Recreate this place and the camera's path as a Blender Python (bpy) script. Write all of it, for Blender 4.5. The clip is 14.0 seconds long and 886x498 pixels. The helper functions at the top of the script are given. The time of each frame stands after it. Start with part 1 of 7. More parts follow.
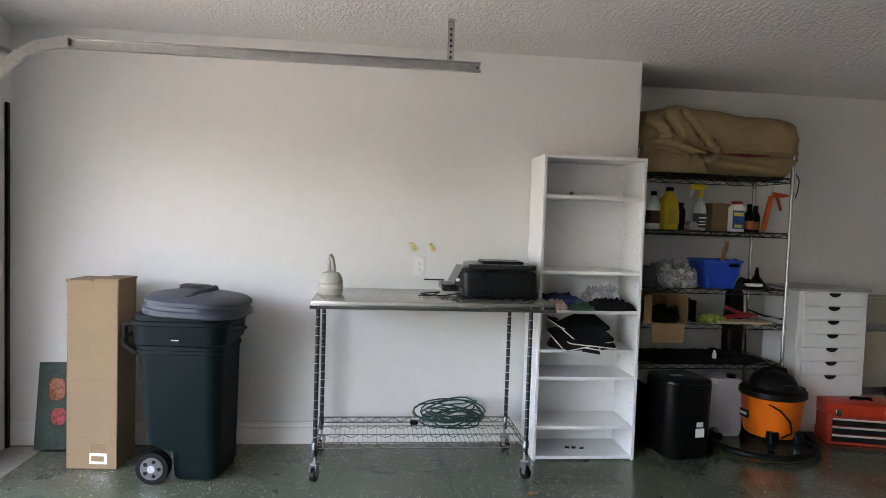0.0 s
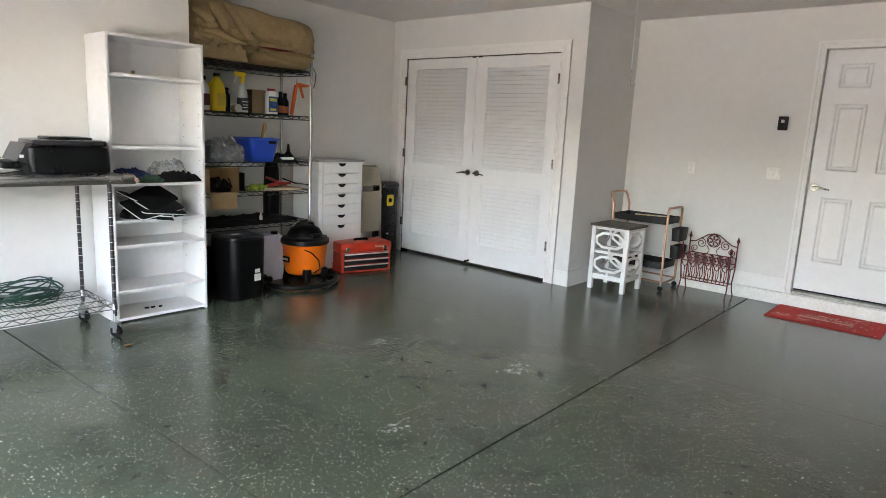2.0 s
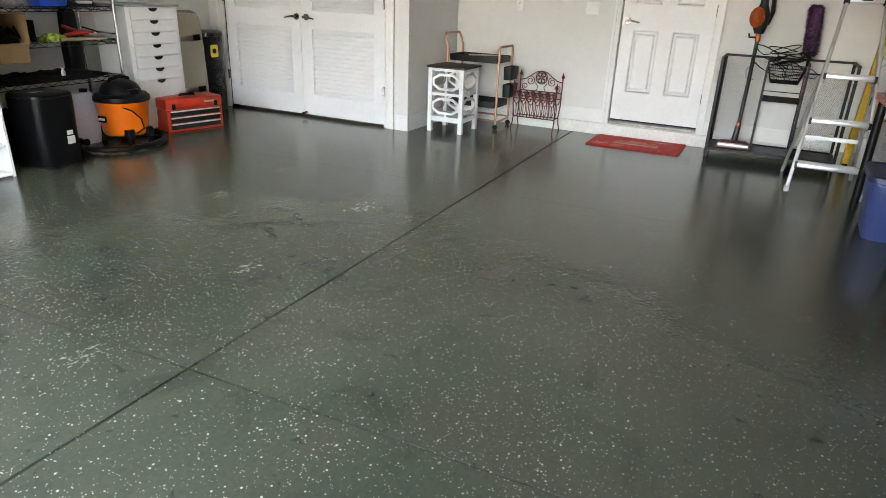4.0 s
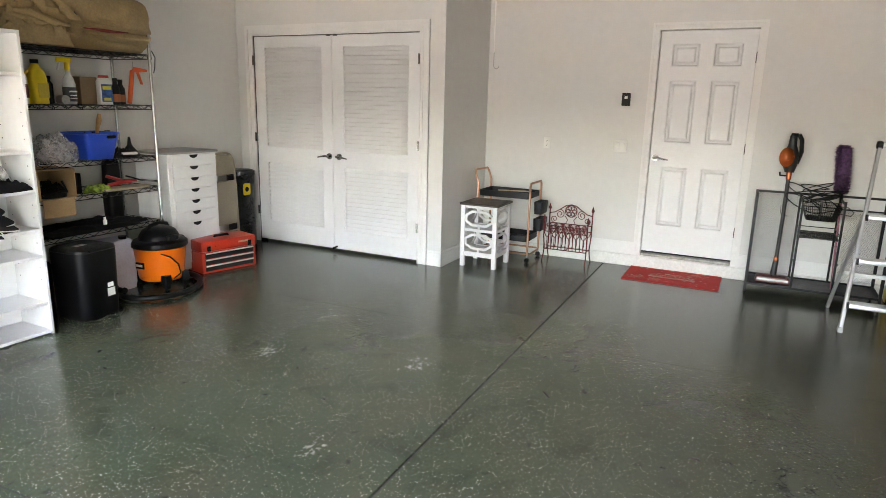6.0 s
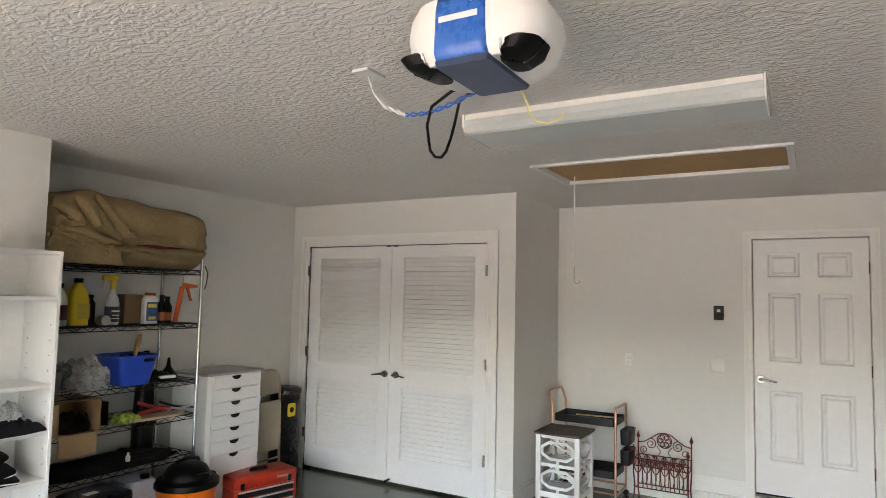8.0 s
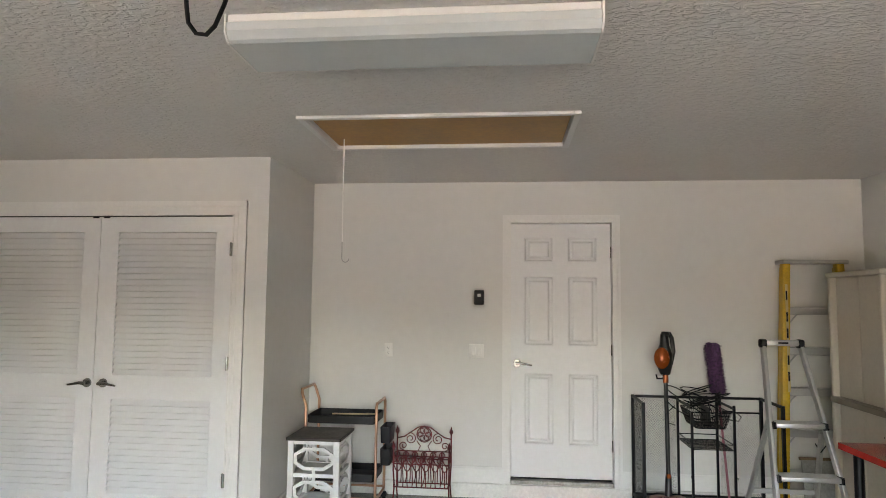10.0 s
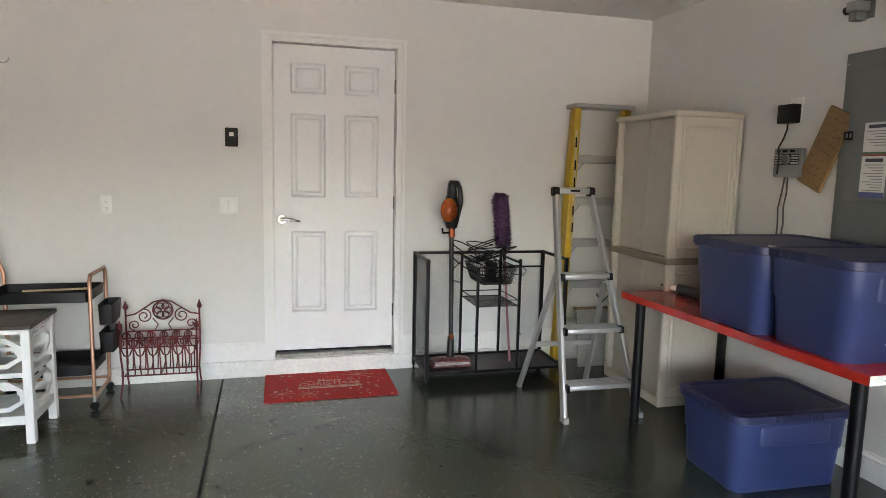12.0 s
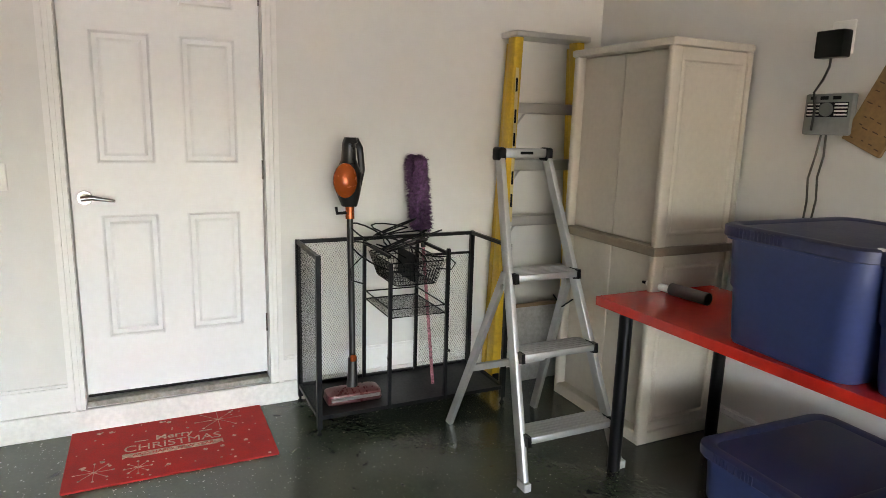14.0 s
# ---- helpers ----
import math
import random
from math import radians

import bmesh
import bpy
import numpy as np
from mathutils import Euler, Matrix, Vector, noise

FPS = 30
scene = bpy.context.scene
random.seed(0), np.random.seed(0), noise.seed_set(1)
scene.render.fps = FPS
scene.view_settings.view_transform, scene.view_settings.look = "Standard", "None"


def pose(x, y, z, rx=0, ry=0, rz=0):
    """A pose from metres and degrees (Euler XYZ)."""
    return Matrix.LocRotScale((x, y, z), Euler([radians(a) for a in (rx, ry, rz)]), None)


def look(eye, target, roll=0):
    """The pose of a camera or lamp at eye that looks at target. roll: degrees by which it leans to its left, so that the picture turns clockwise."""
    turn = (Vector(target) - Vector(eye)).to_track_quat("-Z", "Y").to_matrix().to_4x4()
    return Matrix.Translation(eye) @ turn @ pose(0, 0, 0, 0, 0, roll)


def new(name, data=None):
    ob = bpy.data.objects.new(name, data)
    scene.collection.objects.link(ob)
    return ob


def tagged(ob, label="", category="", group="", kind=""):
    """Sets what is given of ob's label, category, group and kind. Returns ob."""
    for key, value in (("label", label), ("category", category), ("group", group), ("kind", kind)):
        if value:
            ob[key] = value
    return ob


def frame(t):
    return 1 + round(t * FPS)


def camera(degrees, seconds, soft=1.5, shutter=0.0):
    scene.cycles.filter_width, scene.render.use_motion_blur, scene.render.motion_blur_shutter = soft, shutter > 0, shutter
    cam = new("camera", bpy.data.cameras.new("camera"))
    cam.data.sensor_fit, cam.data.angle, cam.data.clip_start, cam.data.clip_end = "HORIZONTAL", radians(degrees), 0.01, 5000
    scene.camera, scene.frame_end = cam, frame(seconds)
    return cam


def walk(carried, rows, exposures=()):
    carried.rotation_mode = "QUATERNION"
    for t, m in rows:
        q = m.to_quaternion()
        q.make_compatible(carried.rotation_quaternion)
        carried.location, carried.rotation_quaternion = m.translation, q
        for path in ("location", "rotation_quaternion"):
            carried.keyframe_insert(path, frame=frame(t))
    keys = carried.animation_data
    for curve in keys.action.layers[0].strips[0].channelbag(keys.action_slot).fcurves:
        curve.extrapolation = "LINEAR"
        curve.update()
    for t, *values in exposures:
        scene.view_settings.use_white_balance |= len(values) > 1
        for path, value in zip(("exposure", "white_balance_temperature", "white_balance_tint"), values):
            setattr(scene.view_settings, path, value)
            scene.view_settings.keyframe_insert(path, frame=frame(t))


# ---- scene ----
cam = camera(69.8, 14.0, soft=0.8)
PATH = [
    (0, (0.225, 0.101, 1.459), (0.442, 2.087, 1.363), 1.9),
    (0.5, (0.014, 0.048, 1.424), (0.658, 1.935, 1.264), 2.1),
    (1, (-0.209, -0.062, 1.397), (0.769, 1.669, 1.173), 2.5),
    (1.5, (-0.314, -0.231, 1.376), (0.99, 1.253, 1.066), 2.9),
    (2, (-0.448, -0.428, 1.359), (1.044, 0.854, 0.997), 2.9),
    (2.5, (-0.558, -0.504, 1.311), (1.036, 0.635, 0.906), 2.8),
    (3, (-0.59, -0.526, 1.222), (1.058, 0.488, 0.715), 2.6),
    (3.2, (-0.578, -0.541, 1.196), (1.078, 0.424, 0.624), 2.5),
    (5.3, (-0.518, -0.351, 1.361), (1.146, 0.377, 0.523), 2.2),
    (5.5, (-0.519, -0.298, 1.373), (1.175, 0.467, 0.636), 1.7),
    (6, (-0.519, -0.117, 1.512), (1.232, 0.737, 1.062), 1.4),
    (6.5, (-0.471, -0.001, 1.606), (1.277, 0.948, 1.398), 1.3),
    (7, (-0.326, 0.147, 1.687), (1.366, 1.213, 1.678), 1.2),
    (7.2, (-0.266, 0.195, 1.692), (1.405, 1.291, 1.758), 1.3),
    (9.3, (0.322, 0.664, 1.611), (2.235, 1.21, 1.81), 0.7),
    (9.5, (0.383, 0.702, 1.605), (2.328, 1.127, 1.794), 0.5),
    (10, (0.521, 0.822, 1.555), (2.504, 1.024, 1.715), 0.6),
    (10.5, (0.689, 0.9, 1.492), (2.686, 0.906, 1.595), 0.7),
    (11, (0.898, 0.86, 1.422), (2.889, 0.67, 1.411), 0.9),
    (11.5, (1.125, 0.802, 1.407), (3.091, 0.458, 1.271), 0.9),
    (12, (1.399, 0.781, 1.406), (3.317, 0.274, 1.157), 1.3),
    (12.5, (1.662, 0.664, 1.396), (3.488, -0.089, 1.088), 1.9),
    (13, (1.954, 0.545, 1.398), (3.732, -0.304, 1.053), 1.9),
    (13.5, (2.29, 0.505, 1.405), (4.05, -0.367, 1.029), 1.7),
    (14, (2.631, 0.504, 1.407), (4.405, -0.334, 1.02), 1.6),
]
walk(cam, [(t, look(eye, target, roll)) for t, eye, target, roll in PATH],
     exposures=[(t, e, k, 19) for t, e, k in ((0, 4.85, 8200), (0.5, 5.0, 8000), (1.5, 5.43, 8300), (3, 5.58, 8600), (5.5, 5.85, 8900), (6, 5.8, 8900), (7, 5.45, 8800), (9.5, 5.3, 9000), (11, 5.4, 8900), (12.5, 5.65, 8500), (14, 5.87, 8900))])

# ---- world, sun, exposure ----
world = bpy.data.worlds.new("world")
scene.world = world
world.use_nodes = True
wn = world.node_tree
wn.nodes.clear()
sky = wn.nodes.new("ShaderNodeTexSky")
sky.sky_type = "NISHITA"
sky.sun_disc = False
sky.sun_elevation = radians(56)
sky.sun_rotation = radians(140)
sky.air_density = 1.0
sky.dust_density = 2.5
bgn = wn.nodes.new("ShaderNodeBackground")
bgn.inputs["Strength"].default_value = 0.15
won = wn.nodes.new("ShaderNodeOutputWorld")
wn.links.new(sky.outputs[0], bgn.inputs[0])
wn.links.new(bgn.outputs[0], won.inputs[0])

sun = new("sun", bpy.data.lights.new("sun", "SUN"))
sun.data.energy = 0.5
sun.data.angle = radians(0.6)
sun.data.color = (1.0, 0.94, 0.85)
sun.matrix_world = look((5.14, -6.13, 11.86), (0, 0, 0))


# ---- helpers of the scene ----
def link(name, bm, mat, parent=None, label="", smooth=False):
    me = bpy.data.meshes.new(name)
    bmesh.ops.recalc_face_normals(bm, faces=bm.faces[:])
    bm.to_mesh(me)
    bm.free()
    if smooth:
        me.polygons.foreach_set("use_smooth", [True] * len(me.polygons))
        me.set_sharp_from_angle(angle=radians(38))
    me.materials.append(mat)
    ob = new(name, me)
    if parent is not None:
        ob.parent = parent
    if label:
        ob["label"] = label
    return ob


def part(name, bm, mat, parent, label="", smooth=True):
    return link(name, bm, mat, parent, label, smooth)


def structure(name, bm, mat, label, category, smooth=False):
    return tagged(link(name, bm, mat, None, "", smooth), label, category, kind="structure")


def thing(name, label, category, x=0.0, y=0.0, z=0.0, rz=0.0, group=""):
    ob = new(name)
    ob.empty_display_size = 0.1
    ob.matrix_world = pose(x, y, z, 0, 0, rz)
    return tagged(ob, label, category, group)


def again(ob, name, parent, m):
    """The same mesh once more, as a part of its own."""
    o = new(name, ob.data)
    o.parent = parent
    o.matrix_basis = m
    return o


def B(*boxes, bevel=0.0, seg=1, bm=None):
    """A bmesh of boxes, each (x0, y0, z0, x1, y1, z1)."""
    out = bm or bmesh.new()
    for x0, y0, z0, x1, y1, z1 in boxes:
        vs = [out.verts.new((x, y, z)) for x in (x0, x1) for y in (y0, y1) for z in (z0, z1)]
        fs = []
        for q in ((0, 1, 3, 2), (4, 6, 7, 5), (0, 4, 5, 1), (2, 3, 7, 6), (0, 2, 6, 4), (1, 5, 7, 3)):
            fs.append(out.faces.new([vs[i] for i in q]))
        if bevel:
            es = list({e for f in fs for e in f.edges})
            bmesh.ops.bevel(out, geom=es, offset=bevel, segments=seg, affect="EDGES", profile=0.5)
    return out


def basis(d):
    d = Vector(d).normalized()
    a = d.orthogonal().normalized()
    return a, d.cross(a)


def ring(bm, c, a, b, r, seg, ph=0.0, rb=None):
    rb = r if rb is None else rb
    return [bm.verts.new(c + a * (r * math.cos(ph + 2 * math.pi * i / seg)) + b * (rb * math.sin(ph + 2 * math.pi * i / seg))) for i in range(seg)]


def bridge(bm, r0, r1):
    n = len(r0)
    for i in range(n):
        bm.faces.new((r0[i], r0[(i + 1) % n], r1[(i + 1) % n], r1[i]))


def T(pts, r, seg=8, closed=False, bm=None, cap=True):
    """A round tube along points."""
    bm = bm or bmesh.new()
    P = [Vector(p) for p in pts]
    n = len(P)
    rings = []
    up = None
    for i, p in enumerate(P):
        if closed:
            d = (P[(i + 1) % n] - P[i - 1]).normalized()
        else:
            d = (P[min(i + 1, n - 1)] - P[max(i - 1, 0)]).normalized()
        if up is None:
            up = d.orthogonal().normalized()
        up = (up - d * up.dot(d))
        up = up.normalized() if up.length > 1e-6 else d.orthogonal().normalized()
        rr = r[i] if isinstance(r, (list, tuple)) else r
        rings.append(ring(bm, p, up, d.cross(up), rr, seg))
    for i in range(n - 1):
        bridge(bm, rings[i], rings[i + 1])
    if closed:
        # close with the least twist
        k = min(range(seg), key=lambda j: (rings[-1][0].co - rings[0][j].co).length)
        bridge(bm, rings[-1], rings[0][k:] + rings[0][:k])
    elif cap:
        bm.faces.new(rings[0][::-1])
        bm.faces.new(rings[-1])
    return bm


def C(p0, p1, r0, r1=None, seg=12, bm=None):
    """A cylinder or cone between two points."""
    return T((p0, p1), [r0, r0 if r1 is None else r1], seg, bm=bm)


def L(profile, seg=24, c=(0, 0, 0), bm=None, sx=1.0, sy=1.0):
    """A turned body about z, from (radius, height) pairs."""
    bm = bm or bmesh.new()
    c = Vector(c)
    rings = [ring(bm, c + Vector((0, 0, z)), Vector((sx, 0, 0)), Vector((0, sy, 0)), max(r, 1e-4), seg) for r, z in profile]
    for a, b in zip(rings, rings[1:]):
        bridge(bm, a, b)
    bm.faces.new(rings[0][::-1])
    bm.faces.new(rings[-1])
    return bm


def rrect(w, d, r, n=5):
    """A rounded rectangle's outline about the origin."""
    out = []
    for cx, cy, a0 in ((w / 2 - r, d / 2 - r, 0), (-w / 2 + r, d / 2 - r, 90), (-w / 2 + r, -d / 2 + r, 180), (w / 2 - r, -d / 2 + r, 270)):
        for i in range(n + 1):
            a = radians(a0 + 90 * i / n)
            out.append((cx + r * math.cos(a), cy + r * math.sin(a)))
    return out


def S(sections, bm=None, n=5, cap=(True, True)):
    """A body lofted through rounded rectangles (w, d, r, z, cx, cy)."""
    bm = bm or bmesh.new()
    rings = []
    for w, d, r, z, *c in sections:
        cx, cy = (*c, 0, 0)[:2]
        rings.append([bm.verts.new((x + cx, y + cy, z)) for x, y in rrect(w, d, r, n)])
    for a, b in zip(rings, rings[1:]):
        bridge(bm, a, b)
    if cap[0]:
        bm.faces.new(rings[0][::-1])
    if cap[1]:
        bm.faces.new(rings[-1])
    return bm


def flat(outline, z0, z1, bm=None, axes="xyz"):
    """A plate with the given outline, thick from z0 to z1; axes says which way the outline lies."""
    bm = bm or bmesh.new()
    order = ["xyz".index(ch) for ch in axes]

    def at(u, v, w):
        p = [0, 0, 0]
        p[order[0]], p[order[1]], p[order[2]] = u, v, w
        return p
    lo = [bm.verts.new(at(u, v, z0)) for u, v in outline]
    hi = [bm.verts.new(at(u, v, z1)) for u, v in outline]
    bridge(bm, lo, hi)
    bm.faces.new(lo[::-1])
    bm.faces.new(hi)
    return bm


def arc(c, r, a0, a1, n, plane="xy", ry=None):
    ry = r if ry is None else ry
    out = []
    for i in range(n + 1):
        a = radians(a0 + (a1 - a0) * i / n)
        u, v = r * math.cos(a), ry * math.sin(a)
        if plane == "xy":
            out.append((c[0] + u, c[1] + v, c[2]))
        elif plane == "yz":
            out.append((c[0], c[1] + u, c[2] + v))
        else:
            out.append((c[0] + u, c[1], c[2] + v))
    return out


# ---- materials ----
def mat(name, colour, rough=0.5, metal=0.0, vary=0.08, scale=6.0, fine=60.0, bump=0.0, bump_scale=80.0, rough_vary=0.1, coat=0.0, per=0.0, spec=0.5):
    """A painted, plastic, wooden or metal surface with stains, grain and relief."""
    m = bpy.data.materials.new(name)
    m.use_nodes = True
    nt = m.node_tree
    p = nt.nodes["Principled BSDF"]
    co = nt.nodes.new("ShaderNodeTexCoord")

    def noise_(sc, det=5):
        n = nt.nodes.new("ShaderNodeTexNoise")
        n.inputs["Scale"].default_value = sc
        n.inputs["Detail"].default_value = det
        nt.links.new(co.outputs["Object"], n.inputs["Vector"])
        return n
    a, b = noise_(scale, 4), noise_(fine, 6)
    mix = nt.nodes.new("ShaderNodeMath")
    mix.operation = "MULTIPLY_ADD"
    nt.links.new(b.outputs["Fac"], mix.inputs[0])
    mix.inputs[1].default_value = 0.5
    half = nt.nodes.new("ShaderNodeMath")
    half.operation = "MULTIPLY"
    half.inputs[1].default_value = 0.5
    nt.links.new(a.outputs["Fac"], half.inputs[0])
    nt.links.new(half.outputs[0], mix.inputs[2])
    ramp = nt.nodes.new("ShaderNodeValToRGB")
    lo = [max(0, c * (1 - 2.2 * vary)) for c in colour]
    hi = [min(1, c * (1 + 1.2 * vary)) for c in colour]
    ramp.color_ramp.elements[0].position, ramp.color_ramp.elements[1].position = 0.3, 0.7
    ramp.color_ramp.elements[0].color = (*lo, 1)
    ramp.color_ramp.elements[1].color = (*hi, 1)
    nt.links.new(mix.outputs[0], ramp.inputs[0])
    last = ramp.outputs[0]
    if per:
        info = nt.nodes.new("ShaderNodeObjectInfo")
        hsv = nt.nodes.new("ShaderNodeHueSaturation")
        mr = nt.nodes.new("ShaderNodeMapRange")
        mr.inputs["To Min"].default_value, mr.inputs["To Max"].default_value = 1 - per, 1 + per
        nt.links.new(info.outputs["Random"], mr.inputs["Value"])
        nt.links.new(mr.outputs[0], hsv.inputs["Value"])
        nt.links.new(last, hsv.inputs["Color"])
        last = hsv.outputs[0]
    nt.links.new(last, p.inputs["Base Color"])
    rr = nt.nodes.new("ShaderNodeMapRange")
    rr.inputs["From Min"].default_value, rr.inputs["From Max"].default_value = 0.3, 0.7
    rr.inputs["To Min"].default_value, rr.inputs["To Max"].default_value = max(0.02, rough - rough_vary), min(1, rough + rough_vary)
    nt.links.new(mix.outputs[0], rr.inputs["Value"])
    nt.links.new(rr.outputs[0], p.inputs["Roughness"])
    p.inputs["Metallic"].default_value = metal
    p.inputs["Coat Weight"].default_value = coat
    p.inputs["Specular IOR Level"].default_value = spec
    if bump:
        n = noise_(bump_scale, 4)
        bp = nt.nodes.new("ShaderNodeBump")
        bp.inputs["Strength"].default_value = bump
        bp.inputs["Distance"].default_value = 0.004
        nt.links.new(n.outputs["Fac"], bp.inputs["Height"])
        nt.links.new(bp.outputs[0], p.inputs["Normal"])
    return m


def ceiling_material():
    """White knock-down plaster: flattened blobs of trowelled texture."""
    m = mat("ceiling_plaster", (0.74, 0.72, 0.69), 0.75, vary=0.03, scale=1.5, fine=30)
    nt = m.node_tree
    p = nt.nodes["Principled BSDF"]
    co = nt.nodes.new("ShaderNodeTexCoord")
    n1 = nt.nodes.new("ShaderNodeTexNoise")
    n1.inputs["Scale"].default_value, n1.inputs["Detail"].default_value, n1.inputs["Distortion"].default_value = 34, 3, 0.6
    mp = nt.nodes.new("ShaderNodeMapping")
    mp.inputs["Scale"].default_value = (1.35, 0.7, 1)
    nt.links.new(co.outputs["Object"], mp.inputs["Vector"])
    nt.links.new(mp.outputs[0], n1.inputs["Vector"])
    r = nt.nodes.new("ShaderNodeValToRGB")
    r.color_ramp.elements[0].position, r.color_ramp.elements[1].position = 0.42, 0.58
    nt.links.new(n1.outputs["Fac"], r.inputs[0])
    b = nt.nodes.new("ShaderNodeBump")
    b.inputs["Strength"].default_value, b.inputs["Distance"].default_value = 0.55, 0.007
    nt.links.new(r.outputs[0], b.inputs["Height"])
    nt.links.new(b.outputs[0], p.inputs["Normal"])
    return m


def floor_material():
    """Dark green garage-floor epoxy with pale paint flakes, scuffs and dull worn patches."""
    m = bpy.data.materials.new("floor_epoxy")
    m.use_nodes = True
    nt = m.node_tree
    N, K = nt.nodes.new, nt.links.new
    p = nt.nodes["Principled BSDF"]
    co = N("ShaderNodeTexCoord")

    def tex(kind, sc, det=4, dist=0.0):
        n = N(kind)
        n.inputs["Scale"].default_value = sc
        if kind == "ShaderNodeTexNoise":
            n.inputs["Detail"].default_value = det
            n.inputs["Distortion"].default_value = dist
        K(co.outputs["Object"], n.inputs["Vector"])
        return n

    def ramp(src, a, b, ca=(0, 0, 0, 1), cb=(1, 1, 1, 1)):
        r = N("ShaderNodeValToRGB")
        r.color_ramp.elements[0].position, r.color_ramp.elements[1].position = a, b
        r.color_ramp.elements[0].color, r.color_ramp.elements[1].color = ca, cb
        K(src, r.inputs[0])
        return r.outputs[0]

    def maths(op, a, b):
        n = N("ShaderNodeMath")
        n.operation = op
        for i, v in enumerate((a, b)):
            if isinstance(v, (int, float)):
                n.inputs[i].default_value = v
            else:
                K(v, n.inputs[i])
        return n.outputs[0]

    def blend(f, a, b):
        n = N("ShaderNodeMix")
        n.data_type = "RGBA"
        K(f, n.inputs["Factor"])
        for key, v in (("A", a), ("B", b)):
            sock = [i for i in n.inputs if i.name == key and i.type == "RGBA"][0]
            if isinstance(v, tuple):
                sock.default_value = v
            else:
                K(v, sock)
        return [o for o in n.outputs if o.type == "RGBA"][0]
    big = tex("ShaderNodeTexNoise", 0.9, 4, 0.3)
    base = ramp(big.outputs[0], 0.34, 0.66, (0.062, 0.082, 0.053, 1), (0.102, 0.12, 0.08, 1))
    # brownish, worn drifts
    warm = ramp(tex("ShaderNodeTexNoise", 1.7, 5, 0.6).outputs[0], 0.48, 0.68)
    base = blend(maths("MULTIPLY", warm, 0.45), base, (0.1, 0.088, 0.064, 1))
    grain = ramp(tex("ShaderNodeTexNoise", 60, 6).outputs[0], 0.3, 0.75)
    base = blend(maths("MULTIPLY", grain, 0.3), base, (0.018, 0.023, 0.017, 1))
    # flakes: chips thrown into the wet paint, coarse and fine, in drifts
    zone = ramp(tex("ShaderNodeTexNoise", 1.6, 3).outputs[0], 0.36, 0.6, (0.4, 0.4, 0.4, 1), (1, 1, 1, 1))
    along = N("ShaderNodeSeparateXYZ")
    K(co.outputs["Object"], along.inputs[0])
    # fewer flakes were thrown towards the house end
    far = N("ShaderNodeMapRange")
    K(along.outputs[0], far.inputs["Value"])
    for key, val in (("From Min", 2.2), ("From Max", 4.4), ("To Min", 1.0), ("To Max", 0.4)):
        far.inputs[key].default_value = val
    amount = maths("MULTIPLY", zone, far.outputs[0])

    def chips(sc, a0, a1, share, kind):
        v = tex("ShaderNodeTexVoronoi", sc)
        v.distance = kind
        tone = N("ShaderNodeSeparateColor")
        K(v.outputs["Color"], tone.inputs[0])
        size = ramp(v.outputs["Distance"], a0, a1, (1, 1, 1, 1), (0, 0, 0, 1))
        there = maths("LESS_THAN", tone.outputs[0], maths("MULTIPLY", amount, share))
        return maths("MULTIPLY", size, there), tone.outputs[1]
    fl, tone1 = chips(66, 0.27, 0.33, 0.32, "MANHATTAN")
    fl2, _ = chips(125, 0.29, 0.36, 0.3, "MANHATTAN")
    fl3, _ = chips(42, 0.14, 0.18, 0.1, "EUCLIDEAN")
    chip = ramp(tone1, 0.0, 1.0, (0.42, 0.43, 0.34, 1), (0.88, 0.86, 0.74, 1))
    fl = maths("MAXIMUM", maths("MAXIMUM", fl, fl2), fl3)
    col = blend(maths("MULTIPLY", fl, 0.9), base, chip)
    # shade painted into the floor colour, deepening towards the right wall
    side_shade = N("ShaderNodeMapRange")
    side_shade.interpolation_type = "SMOOTHSTEP"
    K(maths("ADD", along.outputs[1], tex("ShaderNodeTexNoise", 1.1, 4).outputs[0]), side_shade.inputs["Value"])
    for key, val in (("From Min", -1.1), ("From Max", 2.0), ("To Min", 0.78), ("To Max", 0.0)):
        side_shade.inputs[key].default_value = val
    col = blend(side_shade.outputs[0], col, (0.022, 0.026, 0.019, 1))
    # dark foot and tyre smudges
    sm = ramp(tex("ShaderNodeTexNoise", 3.3, 7, 0.7).outputs[0], 0.30, 0.44, (1, 1, 1, 1), (0, 0, 0, 1))
    col = blend(maths("MULTIPLY", sm, 0.32), col, (0.015, 0.02, 0.015, 1))
    sm2 = ramp(tex("ShaderNodeTexNoise", 13, 5, 0.5).outputs[0], 0.27, 0.34, (1, 1, 1, 1), (0, 0, 0, 1))
    col = blend(maths("MULTIPLY", sm2, 0.6), col, (0.01, 0.012, 0.01, 1))
    K(col, p.inputs["Base Color"])
    p.inputs["Specular IOR Level"].default_value = 0.6
    p.inputs["Roughness"].default_value = 0.2
    bp = N("ShaderNodeBump")
    bp.inputs["Strength"].default_value, bp.inputs["Distance"].default_value = 0.25, 0.003
    K(maths("ADD", tex("ShaderNodeTexNoise", 45, 4).outputs[0], maths("MULTIPLY", fl, 0.5)), bp.inputs["Height"])
    K(bp.outputs[0], p.inputs["Normal"])
    return m


def glass_material(name, colour=(1, 1, 1), rough=0.05):
    m = bpy.data.materials.new(name)
    m.use_nodes = True
    p = m.node_tree.nodes["Principled BSDF"]
    p.inputs["Base Color"].default_value = (*colour, 1)
    p.inputs["Roughness"].default_value = rough
    p.inputs["Transmission Weight"].default_value = 1.0
    p.inputs["IOR"].default_value = 1.3
    return m


